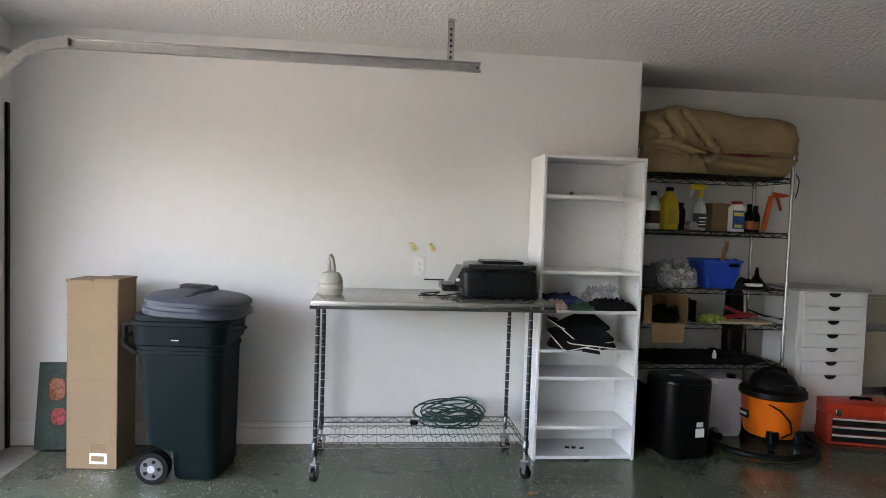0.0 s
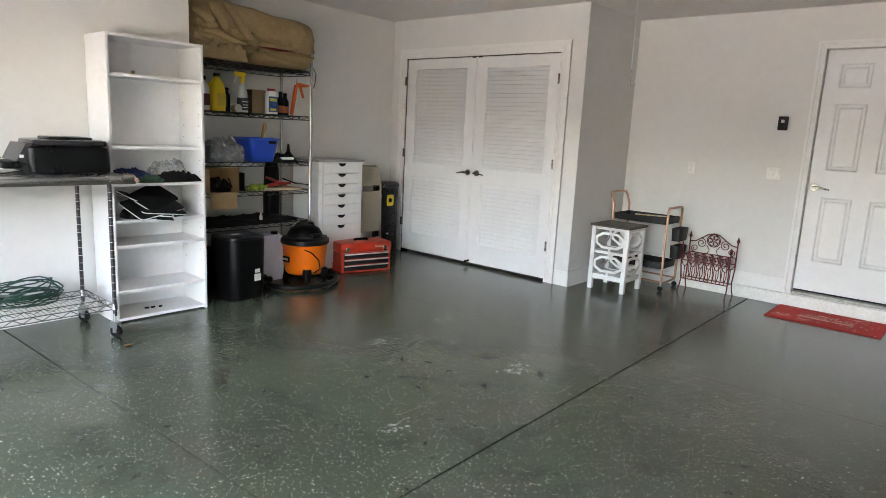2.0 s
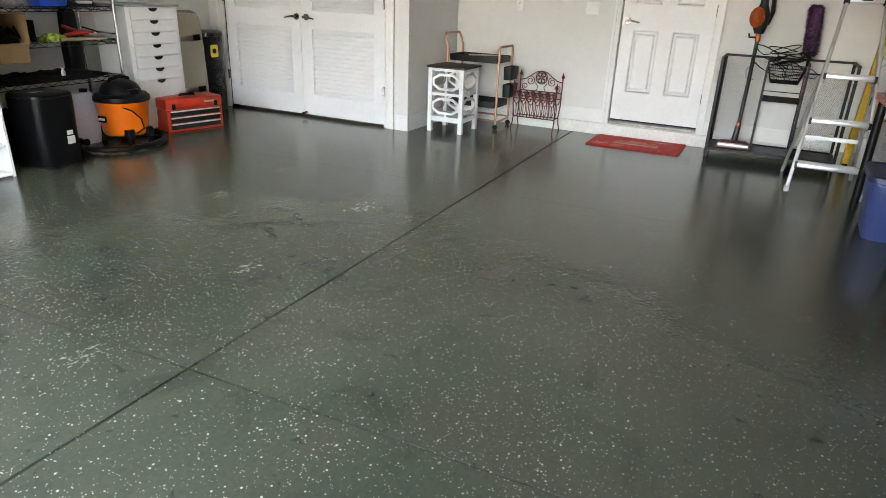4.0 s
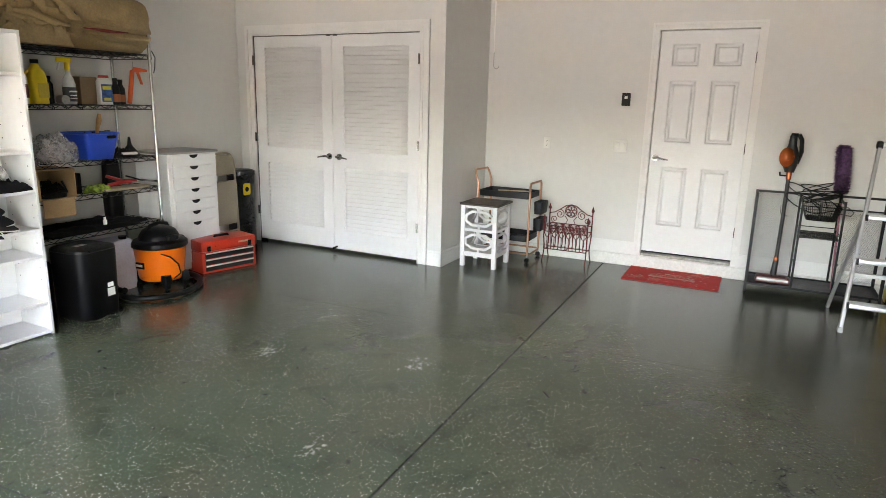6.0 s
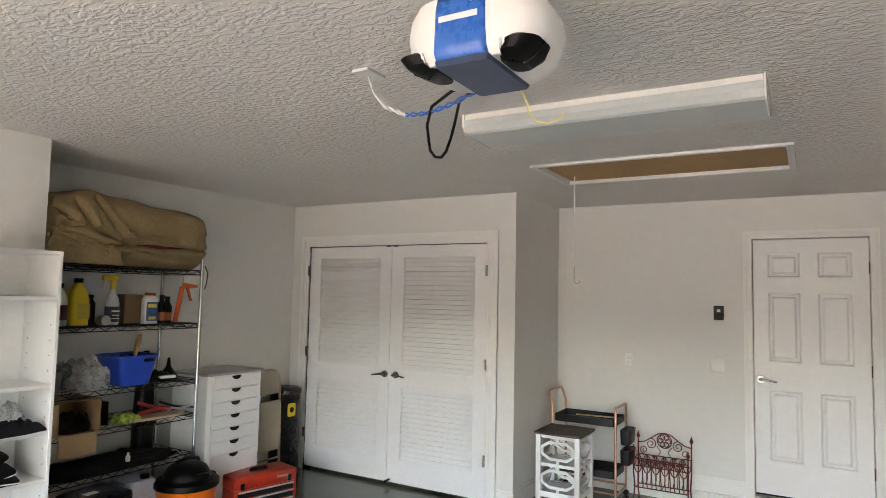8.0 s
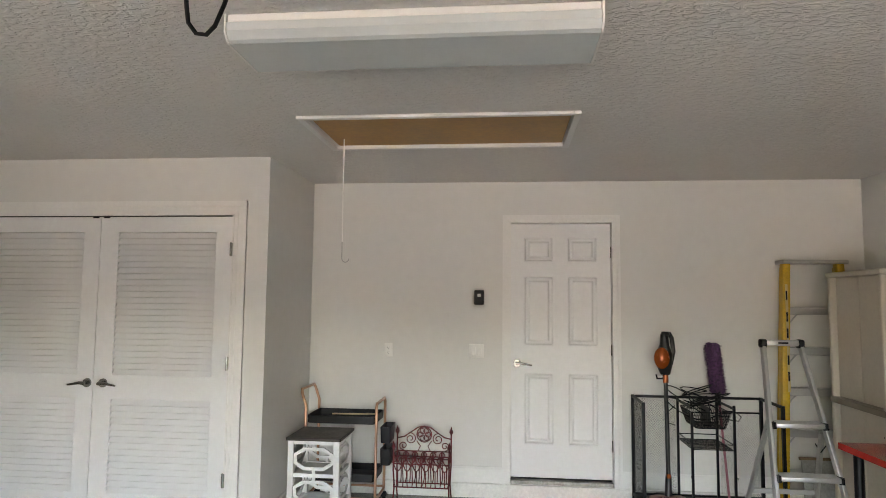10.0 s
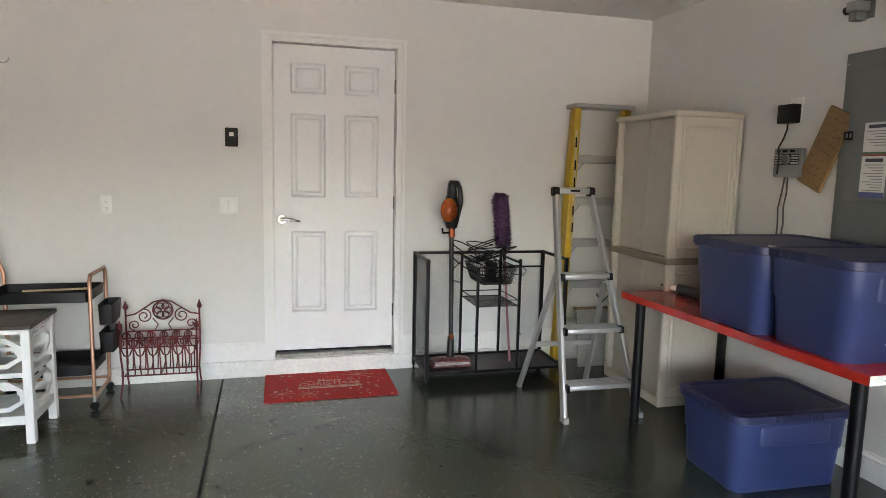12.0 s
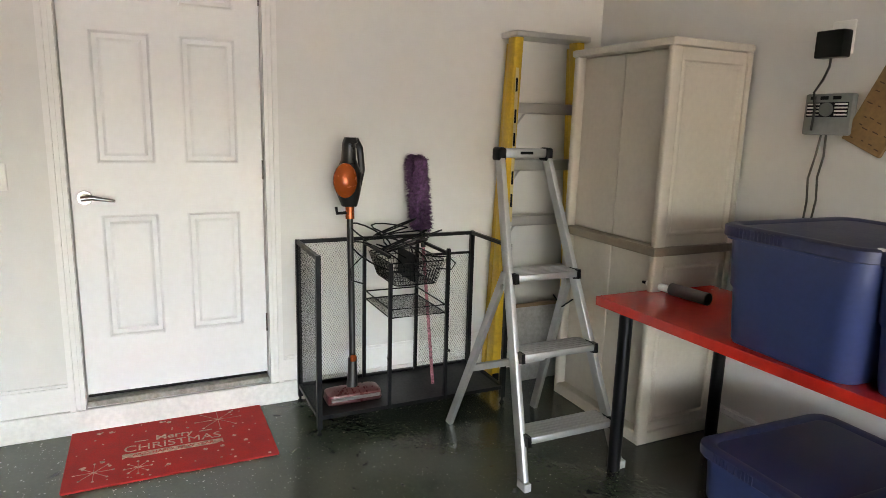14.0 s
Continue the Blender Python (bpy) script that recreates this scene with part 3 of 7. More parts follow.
# opener
OZ = 2.19
t = thing("garage_door_opener", "white and blue garage door opener hung from the ceiling", "garage opener", 1.30, 1.045, OZ)
BLUE = mat("opener_blue", (0.012, 0.13, 0.5), 0.3, vary=0.04)
OPW = mat("opener_white", (0.76, 0.76, 0.75), 0.3, vary=0.02, rough_vary=0.0)
part("shell", S([(0.22, 0.25, 0.06, 0.006, -0.02), (0.25, 0.315, 0.08, 0.025, -0.02), (0.27, 0.345, 0.1, 0.06, -0.015), (0.28, 0.355, 0.1, 0.09, -0.01), (0.28, 0.345, 0.1, 0.125, -0.01), (0.26, 0.31, 0.09, 0.155, -0.01), (0.22, 0.25, 0.08, 0.168, -0.01)], n=8), OPW, t, "rounded white plastic shell")
part("centre_shell", S([(0.25, 0.13, 0.012, 0.008, -0.022), (0.275, 0.13, 0.012, 0.025, -0.021), (0.285, 0.13, 0.012, 0.06, -0.015), (0.29, 0.13, 0.012, 0.125, -0.01), (0.27, 0.13, 0.012, 0.158, -0.01), (0.23, 0.13, 0.012, 0.173, -0.01)], n=4), BLUE, t, "bright blue centre shell")
part("base_plate", S([(0.23, 0.134, 0.012, -0.004, -0.022), (0.252, 0.138, 0.014, 0.0075, -0.022)], n=4), mat("slate_plastic", (0.05, 0.07, 0.13), 0.4), t, "slate blue underside")
for k in (-1, 1):
    lens_ = part("lamp_lens", S([(0.1, 0.05, 0.022, 0.0, -0.066, k * 0.104), (0.13, 0.08, 0.035, 0.013, -0.074, k * 0.118), (0.13, 0.088, 0.04, 0.034, -0.082, k * 0.131), (0.1, 0.06, 0.03, 0.043, -0.084, k * 0.124)], n=6), BLACK, t, "dark ribbed lamp lens")
    for i in range(6):
        f = i / 5
        part("lens_rib", T([(-0.105 + 0.035 * f, k * (0.09 + 0.03 * f), -0.001), (-0.138 + 0.06 * f, k * (0.095 + 0.062 * f), 0.013), (-0.147 + 0.06 * f, k * (0.098 + 0.077 * f), 0.033)], 0.0028, 5), NICKEL, lens_)
part("emblem", B((-0.1575, -0.047, 0.09, -0.15, 0.05, 0.104)), WHITEP, t, "plain white emblem bar")
part("small_emblem", B((-0.1575, -0.045, 0.045, -0.15, -0.02, 0.055)), WHITEP, t)
part("small_emblem", B((-0.1555, -0.045, 0.126, -0.148, -0.028, 0.134)), WHITEP, t)
part("rail", B((-2.9, -0.02, 0.174, 0.1, 0.02, 0.204)), BLKMET, t, "black drive rail")
for s in (-1, 1):
    h = part("hanger", B((0.03, s * 0.1 - 0.015, 0.16, 0.033, s * 0.1 + 0.015, CEIL_Z - OZ - 0.03)), STEEL, t, "perforated steel hanger strap")
    part("holes", B(*[(0.0285, s * 0.1 - 0.005, 0.215 + 0.025 * i, 0.0299, s * 0.1 + 0.005, 0.226 + 0.025 * i) for i in range(4)]), BLACK, h)
part("angle_iron", B((0.0, -0.32, CEIL_Z - OZ - 0.035, 0.004, 0.32, CEIL_Z - OZ - 0.001), (0.0, -0.32, CEIL_Z - OZ - 0.005, 0.035, 0.32, CEIL_Z - OZ - 0.001)), STEEL, t)
part("cord", T([(0.16, 0.06, 0.08), (0.35, 0.3, 0.12), (0.46, 0.44, 0.12), (0.53, 0.5, 0.08), (0.56, 0.51, 0.03), (0.58, 0.515, 0.0), (0.59, 0.5, -0.022), (0.59, 0.475, -0.026), (0.58, 0.45, -0.01), (0.56, 0.42, 0.03), (0.5, 0.37, 0.07), (0.4, 0.3, 0.1), (0.12, 0.05, 0.06)], 0.0052, 8), BLACK, t, "black loop of power cord")
part("antenna_wire", T([(0.08, -0.035, 0.03), (0.16, -0.035, -0.02), (0.18, -0.03, -0.04), (0.2, -0.045, -0.055), (0.215, -0.07, -0.06), (0.225, -0.095, -0.05), (0.23, -0.11, -0.035)], 0.0024, 6), mat("yellow_wire", (0.75, 0.68, 0.25), 0.4), t, "pale yellow aerial wire")
t = thing("ceiling_outlet", "white ceiling cover plate with twisted wires", "ceiling plate", 1.885, 1.85, CEIL_Z)
part("cover", S([(0.12, 0.08, 0.01, -0.012), (0.12, 0.08, 0.01, -0.0005)], n=3), WHITEP, t)
wires = [Vector((0, 0, -0.012)), Vector((-0.015, -0.04, -0.09)), Vector((-0.025, -0.1, -0.155)), Vector((-0.035, -0.2, -0.2)), Vector((-0.09, -0.33, -0.225)), Vector((-0.2, -0.5, -0.24)), Vector((-0.42, -0.75, -0.27))]
tw = mat("blue_wire", (0.03, 0.16, 0.6), 0.4)
for k, (m_, i0, i1) in enumerate(((WHITEP, 0, 30), (WHITEP, 0, 30), (tw, 30, 60), (tw, 30, 60))):
    pts = []
    for i in range(i0, i1 + 1):
        u = i / 60 * (len(wires) - 1)
        a = min(int(u), len(wires) - 2)
        p = wires[a].lerp(wires[a + 1], u - a)
        ph = i * 0.9 + math.pi * (k % 2)
        pts.append(p + Vector((math.cos(ph), 0.3 * math.cos(ph), math.sin(ph))) * 0.0055)
    part("twisted_wire", T(pts, 0.0035, 6), m_, t, "blue twisted wire" if m_ is tw else "white twisted wire")

# garage door track
t = thing("garage_door_track", "galvanised steel door track curving under the ceiling", "door track", 0, 3.55, 0)
bm = B((-1.33, -0.004, 2.256, 0.772, 0.0, 2.302), (-1.33, -0.03, 2.252, 0.772, 0.0, 2.256), (-1.33, -0.03, 2.302, 0.772, 0.0, 2.305), (-1.33, -0.032, 2.252, 0.772, -0.03, 2.262))
part("rail", bm, STEEL, t, smooth=False)
bm = bmesh.new()
prev = None
for i in range(13):
    a = radians(90 + 90 * i / 12)
    cx, cz = -1.33, 1.87
    cur = [bm.verts.new((cx + r * math.cos(a), y, cz + r * math.sin(a))) for r, y in ((0.435, 0.0), (0.435, -0.03), (0.385, -0.03), (0.385, 0.0), (0.39, 0.003), (0.432, 0.003))]
    if prev:
        bridge(bm, prev, cur)
    prev = cur
part("curved_rail", bm, STEEL, t)
part("upright", B((-1.765, -0.03, 0.0, -1.715, 0.0, 1.87)), STEEL, t)
part("hanger", B((0.59, -0.002, 2.305, 0.625, 0.001, CEIL_Z), (0.59, -0.03, CEIL_Z - 0.004, 0.625, 0.03, CEIL_Z - 0.0005)), STEEL, t, "perforated steel hanger")
part("hanger_holes", B(*[(0.602, -0.003, 2.32 + 0.03 * i, 0.613, -0.0021, 2.333 + 0.03 * i) for i in range(6)]), BLACK, t)
part("end_bolt", C((0.755, -0.008, 2.28), (0.755, -0.002, 2.28), 0.006, seg=8), BLACK, t)
part("spring_shaft", C((-1.80, -4.9, 2.30), (-1.80, 0.5, 2.30), 0.0127), STEEL, t)
# black strip added to draw the dark gap at the front wall's edge
t = thing("gap_strip", "black strip put in for the dark gap beside the doorway", "weather strip", XG, 4.09, 0)
part("strip", B((0.001, -0.012, 0.0, 0.02, 0.012, 2.05)), BLACK, t)

# ================= side wall: bin, boxes, worktable, bookcase =================
CARD = mat("cardboard", (0.25, 0.165, 0.093), 0.85, vary=0.08, scale=4, fine=70, bump=0.1)
CARDIN = mat("cardboard_dark", (0.24, 0.15, 0.08), 0.9, vary=0.1)
t = thing("cardboard_box", "tall narrow brown cardboard carton standing on end", "box", -1.295, 3.86, 0, -5)
part("carton", B((-0.14, -0.10, 0, 0.14, 0.12, 1.055), bevel=0.004), CARD, t)
part("flap", B((-0.145, -0.105, 1.045, 0.0, 0.12, 1.058), bevel=0.002), CARD, t)
part("flap", B((0.01, -0.103, 1.052, 0.145, 0.12, 1.066), bevel=0.002), CARD, t)
for z, x in ((0.5, 0.1), (0.86, 0.06)):
    part("tape_line", B((-0.1405, -0.1015, z, x, -0.1001, z + 0.005)), CARDIN, t, "torn tape seam")
part("shipping_label", B((-0.01, -0.102, 0.03, 0.085, -0.1003, 0.09)), WHITEP, t, "white shipping label")
part("printed_mark", B((-0.005, -0.102, 0.1, 0.08, -0.1003, 0.145), (0.0, -0.1023, 0.045, 0.07, -0.1021, 0.075)), CARDIN, t, "dark printed mark")
for z in (0.6, 0.66):
    part("hand_hole", C((0.1395, 0.0, z), (0.142, 0.0, z), 0.022, seg=14), CARDIN, t)

t = thing("painting", "small dark abstract canvas painting leaning on the wall", "painting", -1.62, 4.06, 0)
pm = mat("oil_paint", (0.012, 0.035, 0.022), 0.5, vary=0.6, scale=9, fine=30)
o = part("canvas", B((-0.13, -0.015, 0.004, 0.2, 0.015, 0.52), bevel=0.003), pm, t)
o2 = part("paint_patch", S([(0.09, 0.13, 0.03, 0), (0.08, 0.12, 0.03, 0.002)], n=4), mat("orange_paint", (0.4, 0.13, 0.06), 0.5, vary=0.4, scale=30), t, "orange and pink paint patch")
o2.matrix_basis = pose(-0.02, -0.0155, 0.36, 90)
o3 = part("paint_patch", S([(0.08, 0.1, 0.03, 0), (0.07, 0.09, 0.03, 0.002)], n=4), mat("red_paint", (0.42, 0.05, 0.05), 0.5, vary=0.4, scale=30), t, "red paint patch")
o3.matrix_basis = pose(0.0, -0.0155, 0.2, 90)
t.matrix_world = pose(-1.62, 4.055, 0, -8)

# wheeled bin
BIN = mat("bin_plastic", (0.0045, 0.0105, 0.0115), 0.5, spec=0.1, vary=0.12, scale=5, fine=60, bump=0.15, bump_scale=180)
LIDM = mat("bin_lid_plastic", (0.055, 0.062, 0.078), 0.5, spec=0.3, vary=0.12, scale=8, fine=50, bump=0.15, bump_scale=180)
t = thing("wheeled_bin", "dark green plastic wheeled refuse bin with a grey lid", "refuse bin", -0.775, 3.765, 0, -5)
part("body", S([(0.24, 0.361, 0.06, 0.012, 0.09), (0.25, 0.378, 0.06, 0.03, 0.09), (0.26, 0.383, 0.06, 0.16, 0.085), (0.4, 0.396, 0.07, 0.2, 0.018), (0.45, 0.430, 0.08, 0.69, 0.0), (0.465, 0.443, 0.08, 0.695), (0.465, 0.443, 0.08, 0.712), (0.455, 0.434, 0.08, 0.716), (0.455, 0.434, 0.08, 0.735),
                (0.49, 0.464, 0.09, 0.745), (0.51, 0.482, 0.1, 0.845), (0.525, 0.494, 0.11, 0.85), (0.525, 0.494, 0.11, 0.868), (0.50, 0.473, 0.11, 0.872), (0.505, 0.477, 0.12, 0.9)], n=6), BIN, t)
bm = S([(0.535, 0.499, 0.19, 0.895), (0.55, 0.512, 0.2, 0.9), (0.55, 0.512, 0.2, 0.925), (0.53, 0.494, 0.2, 0.932), (0.52, 0.486, 0.2, 0.95), (0.545, 0.507, 0.21, 0.955), (0.545, 0.507, 0.21, 0.975), (0.5, 0.464, 0.21, 0.993), (0.38, 0.361, 0.18, 1.006), (0.2, 0.189, 0.09, 1.012)], n=8)
lid = part("lid", bm, LIDM, t, "grey domed lid, slightly askew")
lid.matrix_basis = pose(0.0, 0.0, -0.003, 0, 2.5)
part("lid_rib", T([(0.0, -0.19, 0.996), (0.02, -0.05, 1.016), (0.05, 0.1, 1.02)], [0.016, 0.022, 0.02], 8), LIDM, lid)
part("lid_hinge", B((-0.16, 0.1, 0.985, 0.0, 0.2, 1.028), bevel=0.01, seg=2), BLACK, lid, "black hinge block")
part("handle", T([(-0.22, -0.18, 0.85), (-0.285, -0.18, 0.84), (-0.29, -0.18, 0.74), (-0.22, -0.18, 0.69)], 0.017, 8), BLACK, t, "black grab handle")
part("handle", T([(-0.288, -0.19, 0.78), (-0.288, 0.19, 0.78)], 0.014, 8), BLACK, t)
part("catch_bar", T([(0.26, -0.12, 0.84), (0.31, -0.12, 0.85), (0.33, -0.1, 0.83), (0.31, -0.1, 0.81), (0.265, -0.1, 0.81)], 0.008, 8), BLKMET, t, "bent dark steel catch bar")
part("scuff_mark", B((-0.02, -0.243, 0.772, 0.02, -0.236, 0.777)), WHITEP, t)
for sy in (-0.205, 0.205):
    w = part("wheel", C((-0.115, sy - 0.03, 0.085), (-0.115, sy + 0.03, 0.085), 0.085, seg=28), BLACK, t, "black rubber wheel")
    part("rim", C((-0.115, sy - 0.034, 0.085), (-0.115, sy + 0.034, 0.085), 0.06, seg=24), mat("rim_grey", (0.1, 0.1, 0.1), 0.35, 0.6), w, "grey wheel rim")
    part("hub", C((-0.115, sy - 0.04, 0.085), (-0.115, sy + 0.04, 0.085), 0.02, seg=14), STEEL, w)
    for k in range(5):
        a = 2 * math.pi * k / 5
        part("rim_slot", C((-0.115 + 0.04 * math.cos(a), sy - 0.0352, 0.085 + 0.04 * math.sin(a)), (-0.115 + 0.04 * math.cos(a), sy + 0.0352, 0.085 + 0.04 * math.sin(a)), 0.011, seg=10), BLACK, w)


# wire shelving
def wire_shelf(parent, w, d, m, metal, name="wire_shelf"):
    """A wire shelf, w along x and d along y about the origin, its deck at z = 0."""
    bm = bmesh.new()
    n = round(w / 0.026)
    for i in range(n + 1):
        x = -w / 2 + w * i / n
        T([(x, -d / 2, 0), (x, d / 2, 0)], 0.0016, 4, bm=bm, cap=False)
    deck = tagged(part(name, bm, metal, parent), kind="stuff")
    deck.matrix_basis = m
    for s in (-1, 1):
        bm = T([(-w / 2, s * d / 2, 0.002), (w / 2, s * d / 2, 0.002)], 0.0035, 6)
        T([(-w / 2, s * d / 2, -0.03), (w / 2, s * d / 2, -0.03)], 0.0035, 6, bm=bm)
        k = round(w / 0.05)
        T([(-w / 2 + w * i / k, s * d / 2, 0 if i % 2 else -0.028) for i in range(k + 1)], 0.003, 5, bm=bm)
        part("edge_truss", bm, metal, deck)
        bm = T([(s * w / 2, -d / 2, 0.002), (s * w / 2, d / 2, 0.002)], 0.0035, 6)
        T([(s * w / 2, -d / 2, -0.03), (s * w / 2, d / 2, -0.03)], 0.0035, 6, bm=bm)
        k = round(d / 0.05)
        T([(s * w / 2, -d / 2 + d * i / k, 0 if i % 2 else -0.028) for i in range(k + 1)], 0.003, 5, bm=bm)
        part("end_truss", bm, metal, deck)
    bm = bmesh.new()
    for y in (-d / 6, d / 6):
        T([(-w / 2, y, -0.004), (w / 2, y, -0.004)], 0.003, 5, bm=bm)
        k = round(w / 0.05)
        T([(-w / 2 + w * i / k, y, -0.004 if i % 2 else -0.024) for i in range(k + 1)], 0.002, 4, bm=bm)
    part("middle_rib", bm, metal, deck)
    return deck


def grooved_post(parent, x, y, z0, z1, metal, r=0.0125):
    prof = [(r, z0)]
    z = z0 + 0.0254
    while z < z1 - 0.01:
        prof += [(r, z - 0.002), (r - 0.0022, z - 0.001), (r - 0.0022, z + 0.001), (r, z + 0.002)]
        z += 0.0508
    prof.append((r, z1))
    return part("post", L(prof, 10, (x, y, 0)), metal, parent)


def caster(parent, x, y, turn=0):
    m = pose(x, y, 0, 0, 0, turn)
    fork = B((-0.018, -0.02, 0.06, -0.014, 0.03, 0.1), (0.014, -0.02, 0.06, 0.018, 0.03, 0.1), (-0.018, -0.02, 0.095, 0.018, 0.03, 0.1))
    B((-0.018, -0.015, 0.03, -0.014, 0.012, 0.062), (0.014, -0.015, 0.03, 0.018, 0.012, 0.062), bm=fork)
    C((0, 0.01, 0.1), (0, 0.01, 0.15), 0.009, bm=fork)
    f = part("caster", fork, STEEL, parent, smooth=False)
    f.matrix_basis = m
    part("wheel", C((-0.012, 0, 0.036), (0.012, 0, 0.036), 0.036, seg=20), BLACK, f, "black rubber caster wheel")
    return f


DKCHROME = mat("grooved_chrome", (0.02, 0.02, 0.022), 0.3, 0.4, vary=0.1, scale=25, rough_vary=0.03)
GLINT = mat("groove_glint", (0.55, 0.55, 0.55), 0.3, 0.6, vary=0.05)
t = thing("worktable", "steel-topped worktable on chrome posts with casters", "worktable")
TOPM = mat("steel_top", (0.42, 0.41, 0.385), 0.26, 0.85, vary=0.04, scale=4, fine=40, rough_vary=0.03)
part("tabletop", B((-0.10, 3.50, 0.968, 1.235, 4.14, 1.003), bevel=0.005, seg=2), TOPM, t)
part("top_rim", B((-0.103, 3.497, 0.958, 1.238, 3.515, 0.975), (-0.103, 3.497, 0.958, -0.088, 4.14, 0.975)), mat("edge_grey", (0.07, 0.068, 0.06), 0.4, 0.5), t)
for x, y in ((-0.065, 3.57), (1.115, 3.575), (-0.065, 4.02), (1.09, 4.02)):
    p_ = grooved_post(t, x, y, 0.135, 0.966, DKCHROME)
    # pale rings paint the highlights along the post's grooves
    for k in range(15):
        part("ring", L([(0.0118, 0.243 + 0.0508 * k), (0.0131, 0.2435 + 0.0508 * k), (0.0131, 0.2465 + 0.0508 * k), (0.0118, 0.247 + 0.0508 * k)], 10, (x, y, 0)), GLINT, p_)
    part("sleeve", C((x, y, 0.175), (x, y, 0.215), 0.017, seg=12), CHROME, t)
    caster(t, x, y - 0.01, 25 if x > 0 else -20)
wire_shelf(t, 1.18, 0.45, pose(0.52, 3.796, 0.208), CHROME)

# things on the worktable
t = thing("printer", "black inkjet printer with its paper tray half out", "printer", 0.93, 3.88, 1.003)
PRN = mat("printer_black", (0.005, 0.0055, 0.006), 0.32, spec=0.22, vary=0.15, bump=0.08, bump_scale=300)
part("body", S([(0.40, 0.30, 0.03, 0.0, 0.05), (0.44, 0.34, 0.04, 0.01, 0.04), (0.45, 0.35, 0.04, 0.1, 0.03), (0.44, 0.34, 0.04, 0.15, 0.03), (0.4, 0.3, 0.05, 0.165, 0.03)], n=5), PRN, t)
part("scanner_lid", S([(0.40, 0.31, 0.04, 0.168, 0.05), (0.41, 0.32, 0.04, 0.175, 0.05), (0.40, 0.31, 0.04, 0.195, 0.05), (0.36, 0.27, 0.04, 0.2, 0.05)], n=5), mat("gloss_black", (0.02, 0.02, 0.022), 0.15), t, "glossy black scanner lid")
part("paper_feeder", B((-0.06, -0.1, 0.2, 0.18, 0.1, 0.214), bevel=0.005), PRN, t)
part("control_panel", flat([(-0.24, 0.075), (-0.19, 0.175), (-0.16, 0.175), (-0.18, 0.06)], -0.14, 0.14, axes="xzy"), mat("panel_black", (0.03, 0.03, 0.033), 0.2), t, "sloping black control panel")
part("output_tray", B((-0.30, -0.1, 0.03, -0.2, 0.12, 0.07), bevel=0.008), PRN, t)
part("paper_stop", B((-0.4, -0.015, 0.085, -0.28, 0.015, 0.092), bevel=0.002), PRN, t)
part("button", B((-0.225, -0.145, 0.095, -0.205, -0.141, 0.112)), WHITEP, t, "white button")
part("cable", T([(-0.2, -0.1, 0.02), (-0.3, -0.13, 0.008), (-0.38, -0.1, 0.008), (-0.42, -0.04, 0.008), (-0.36, 0.0, 0.01), (-0.31, -0.05, 0.02), (-0.36, -0.12, 0.008), (-0.44, -0.13, 0.008)], 0.004, 6), BLACK, t, "black power cable")

t = thing("watering_jug", "small grey plastic jug with a tall loop handle", "jug", -0.015, 3.78, 1.003)
JUG = mat("jug_plastic", (0.36, 0.345, 0.3), 0.45, vary=0.06)
part("body", L([(0.055, 0), (0.062, 0.01), (0.066, 0.03), (0.062, 0.034), (0.066, 0.038), (0.065, 0.06), (0.06, 0.064), (0.064, 0.068), (0.06, 0.095), (0.045, 0.125), (0.03, 0.13)], 20, sx=1.1, sy=0.75), JUG, t)
part("handle", T([(0.02, 0, 0.125), (0.01, -0.02, 0.2), (0.0, 0.0, 0.222), (-0.012, 0.02, 0.19), (-0.015, 0.02, 0.12)], 0.012, 8), JUG, t)
for x, rot in ((0.48, 35), (0.594, -20)):
    t = thing("wall_hook", "small curled yellow plastic hook on the wall", "hook", x, YL - 0.001, 1.275, group="wall hooks")
    part("hook", T([(-0.03 if rot > 0 else 0, 0, 0.02), (-0.01, -0.012, 0.012), (0.0, -0.022, -0.005), (0.012, -0.012, -0.018), (0.012, -0.002, -0.025)], [0.007, 0.012, 0.015, 0.014, 0.008], 8), mat("hook_yellow", (0.75, 0.62, 0.3), 0.5), t)

t = thing("extension_cord", "coiled dark green extension cord on the lower shelf", "extension cord", 0.72, 3.87, 0.214)
rng = random.Random(8)
pts = []
for k in range(13):
    r, tilt = rng.uniform(0.7, 1.15), rng.uniform(-0.7, 0.7)
    ox, oy, h = rng.uniform(-0.03, 0.03), rng.uniform(-0.02, 0.02), 0.008 + 0.006 * k
    for i in range(18):
        a = 2 * math.pi * i / 18
        pts.append((ox + 0.19 * r * math.cos(a), oy + 0.12 * r * math.sin(a), max(0.006, h + 0.07 * math.cos(a + k) * tilt + 0.05 * max(0, math.sin(a + k * 0.7)))))
part("cord", T(pts, 0.0045, 6), mat("cord_green", (0.008, 0.05, 0.035), 0.45), t)
part("plug", B((-0.25, -0.02, 0.0, -0.2, 0.01, 0.025), bevel=0.006), BLACK, t)

# bookcase
t = thing("bookcase", "tall narrow white laminate bookcase with seven shelves", "bookcase")
bx0, bx1, by0, by1, bz = 1.222, 1.862, 3.818, 4.138, 1.862
for x in (bx0, bx1 - 0.018):
    part("side_panel", B((x, by0, 0, x + 0.018, by1, bz), bevel=0.0015), LAMIN, t, smooth=False)
part("top_panel", B((bx0 + 0.0185, by0 + 0.001, bz - 0.018, bx1 - 0.0185, by1, bz), bevel=0.0015), LAMIN, t, smooth=False)
part("back_panel", B((bx0 + 0.0185, by1 - 0.006, 0.02, bx1 - 0.0185, by1 - 0.001, bz - 0.019)), LAMIN, t, smooth=False)
shelves = (1.624, 1.168, 0.929, 0.688, 0.521, 0.217, 0.03)
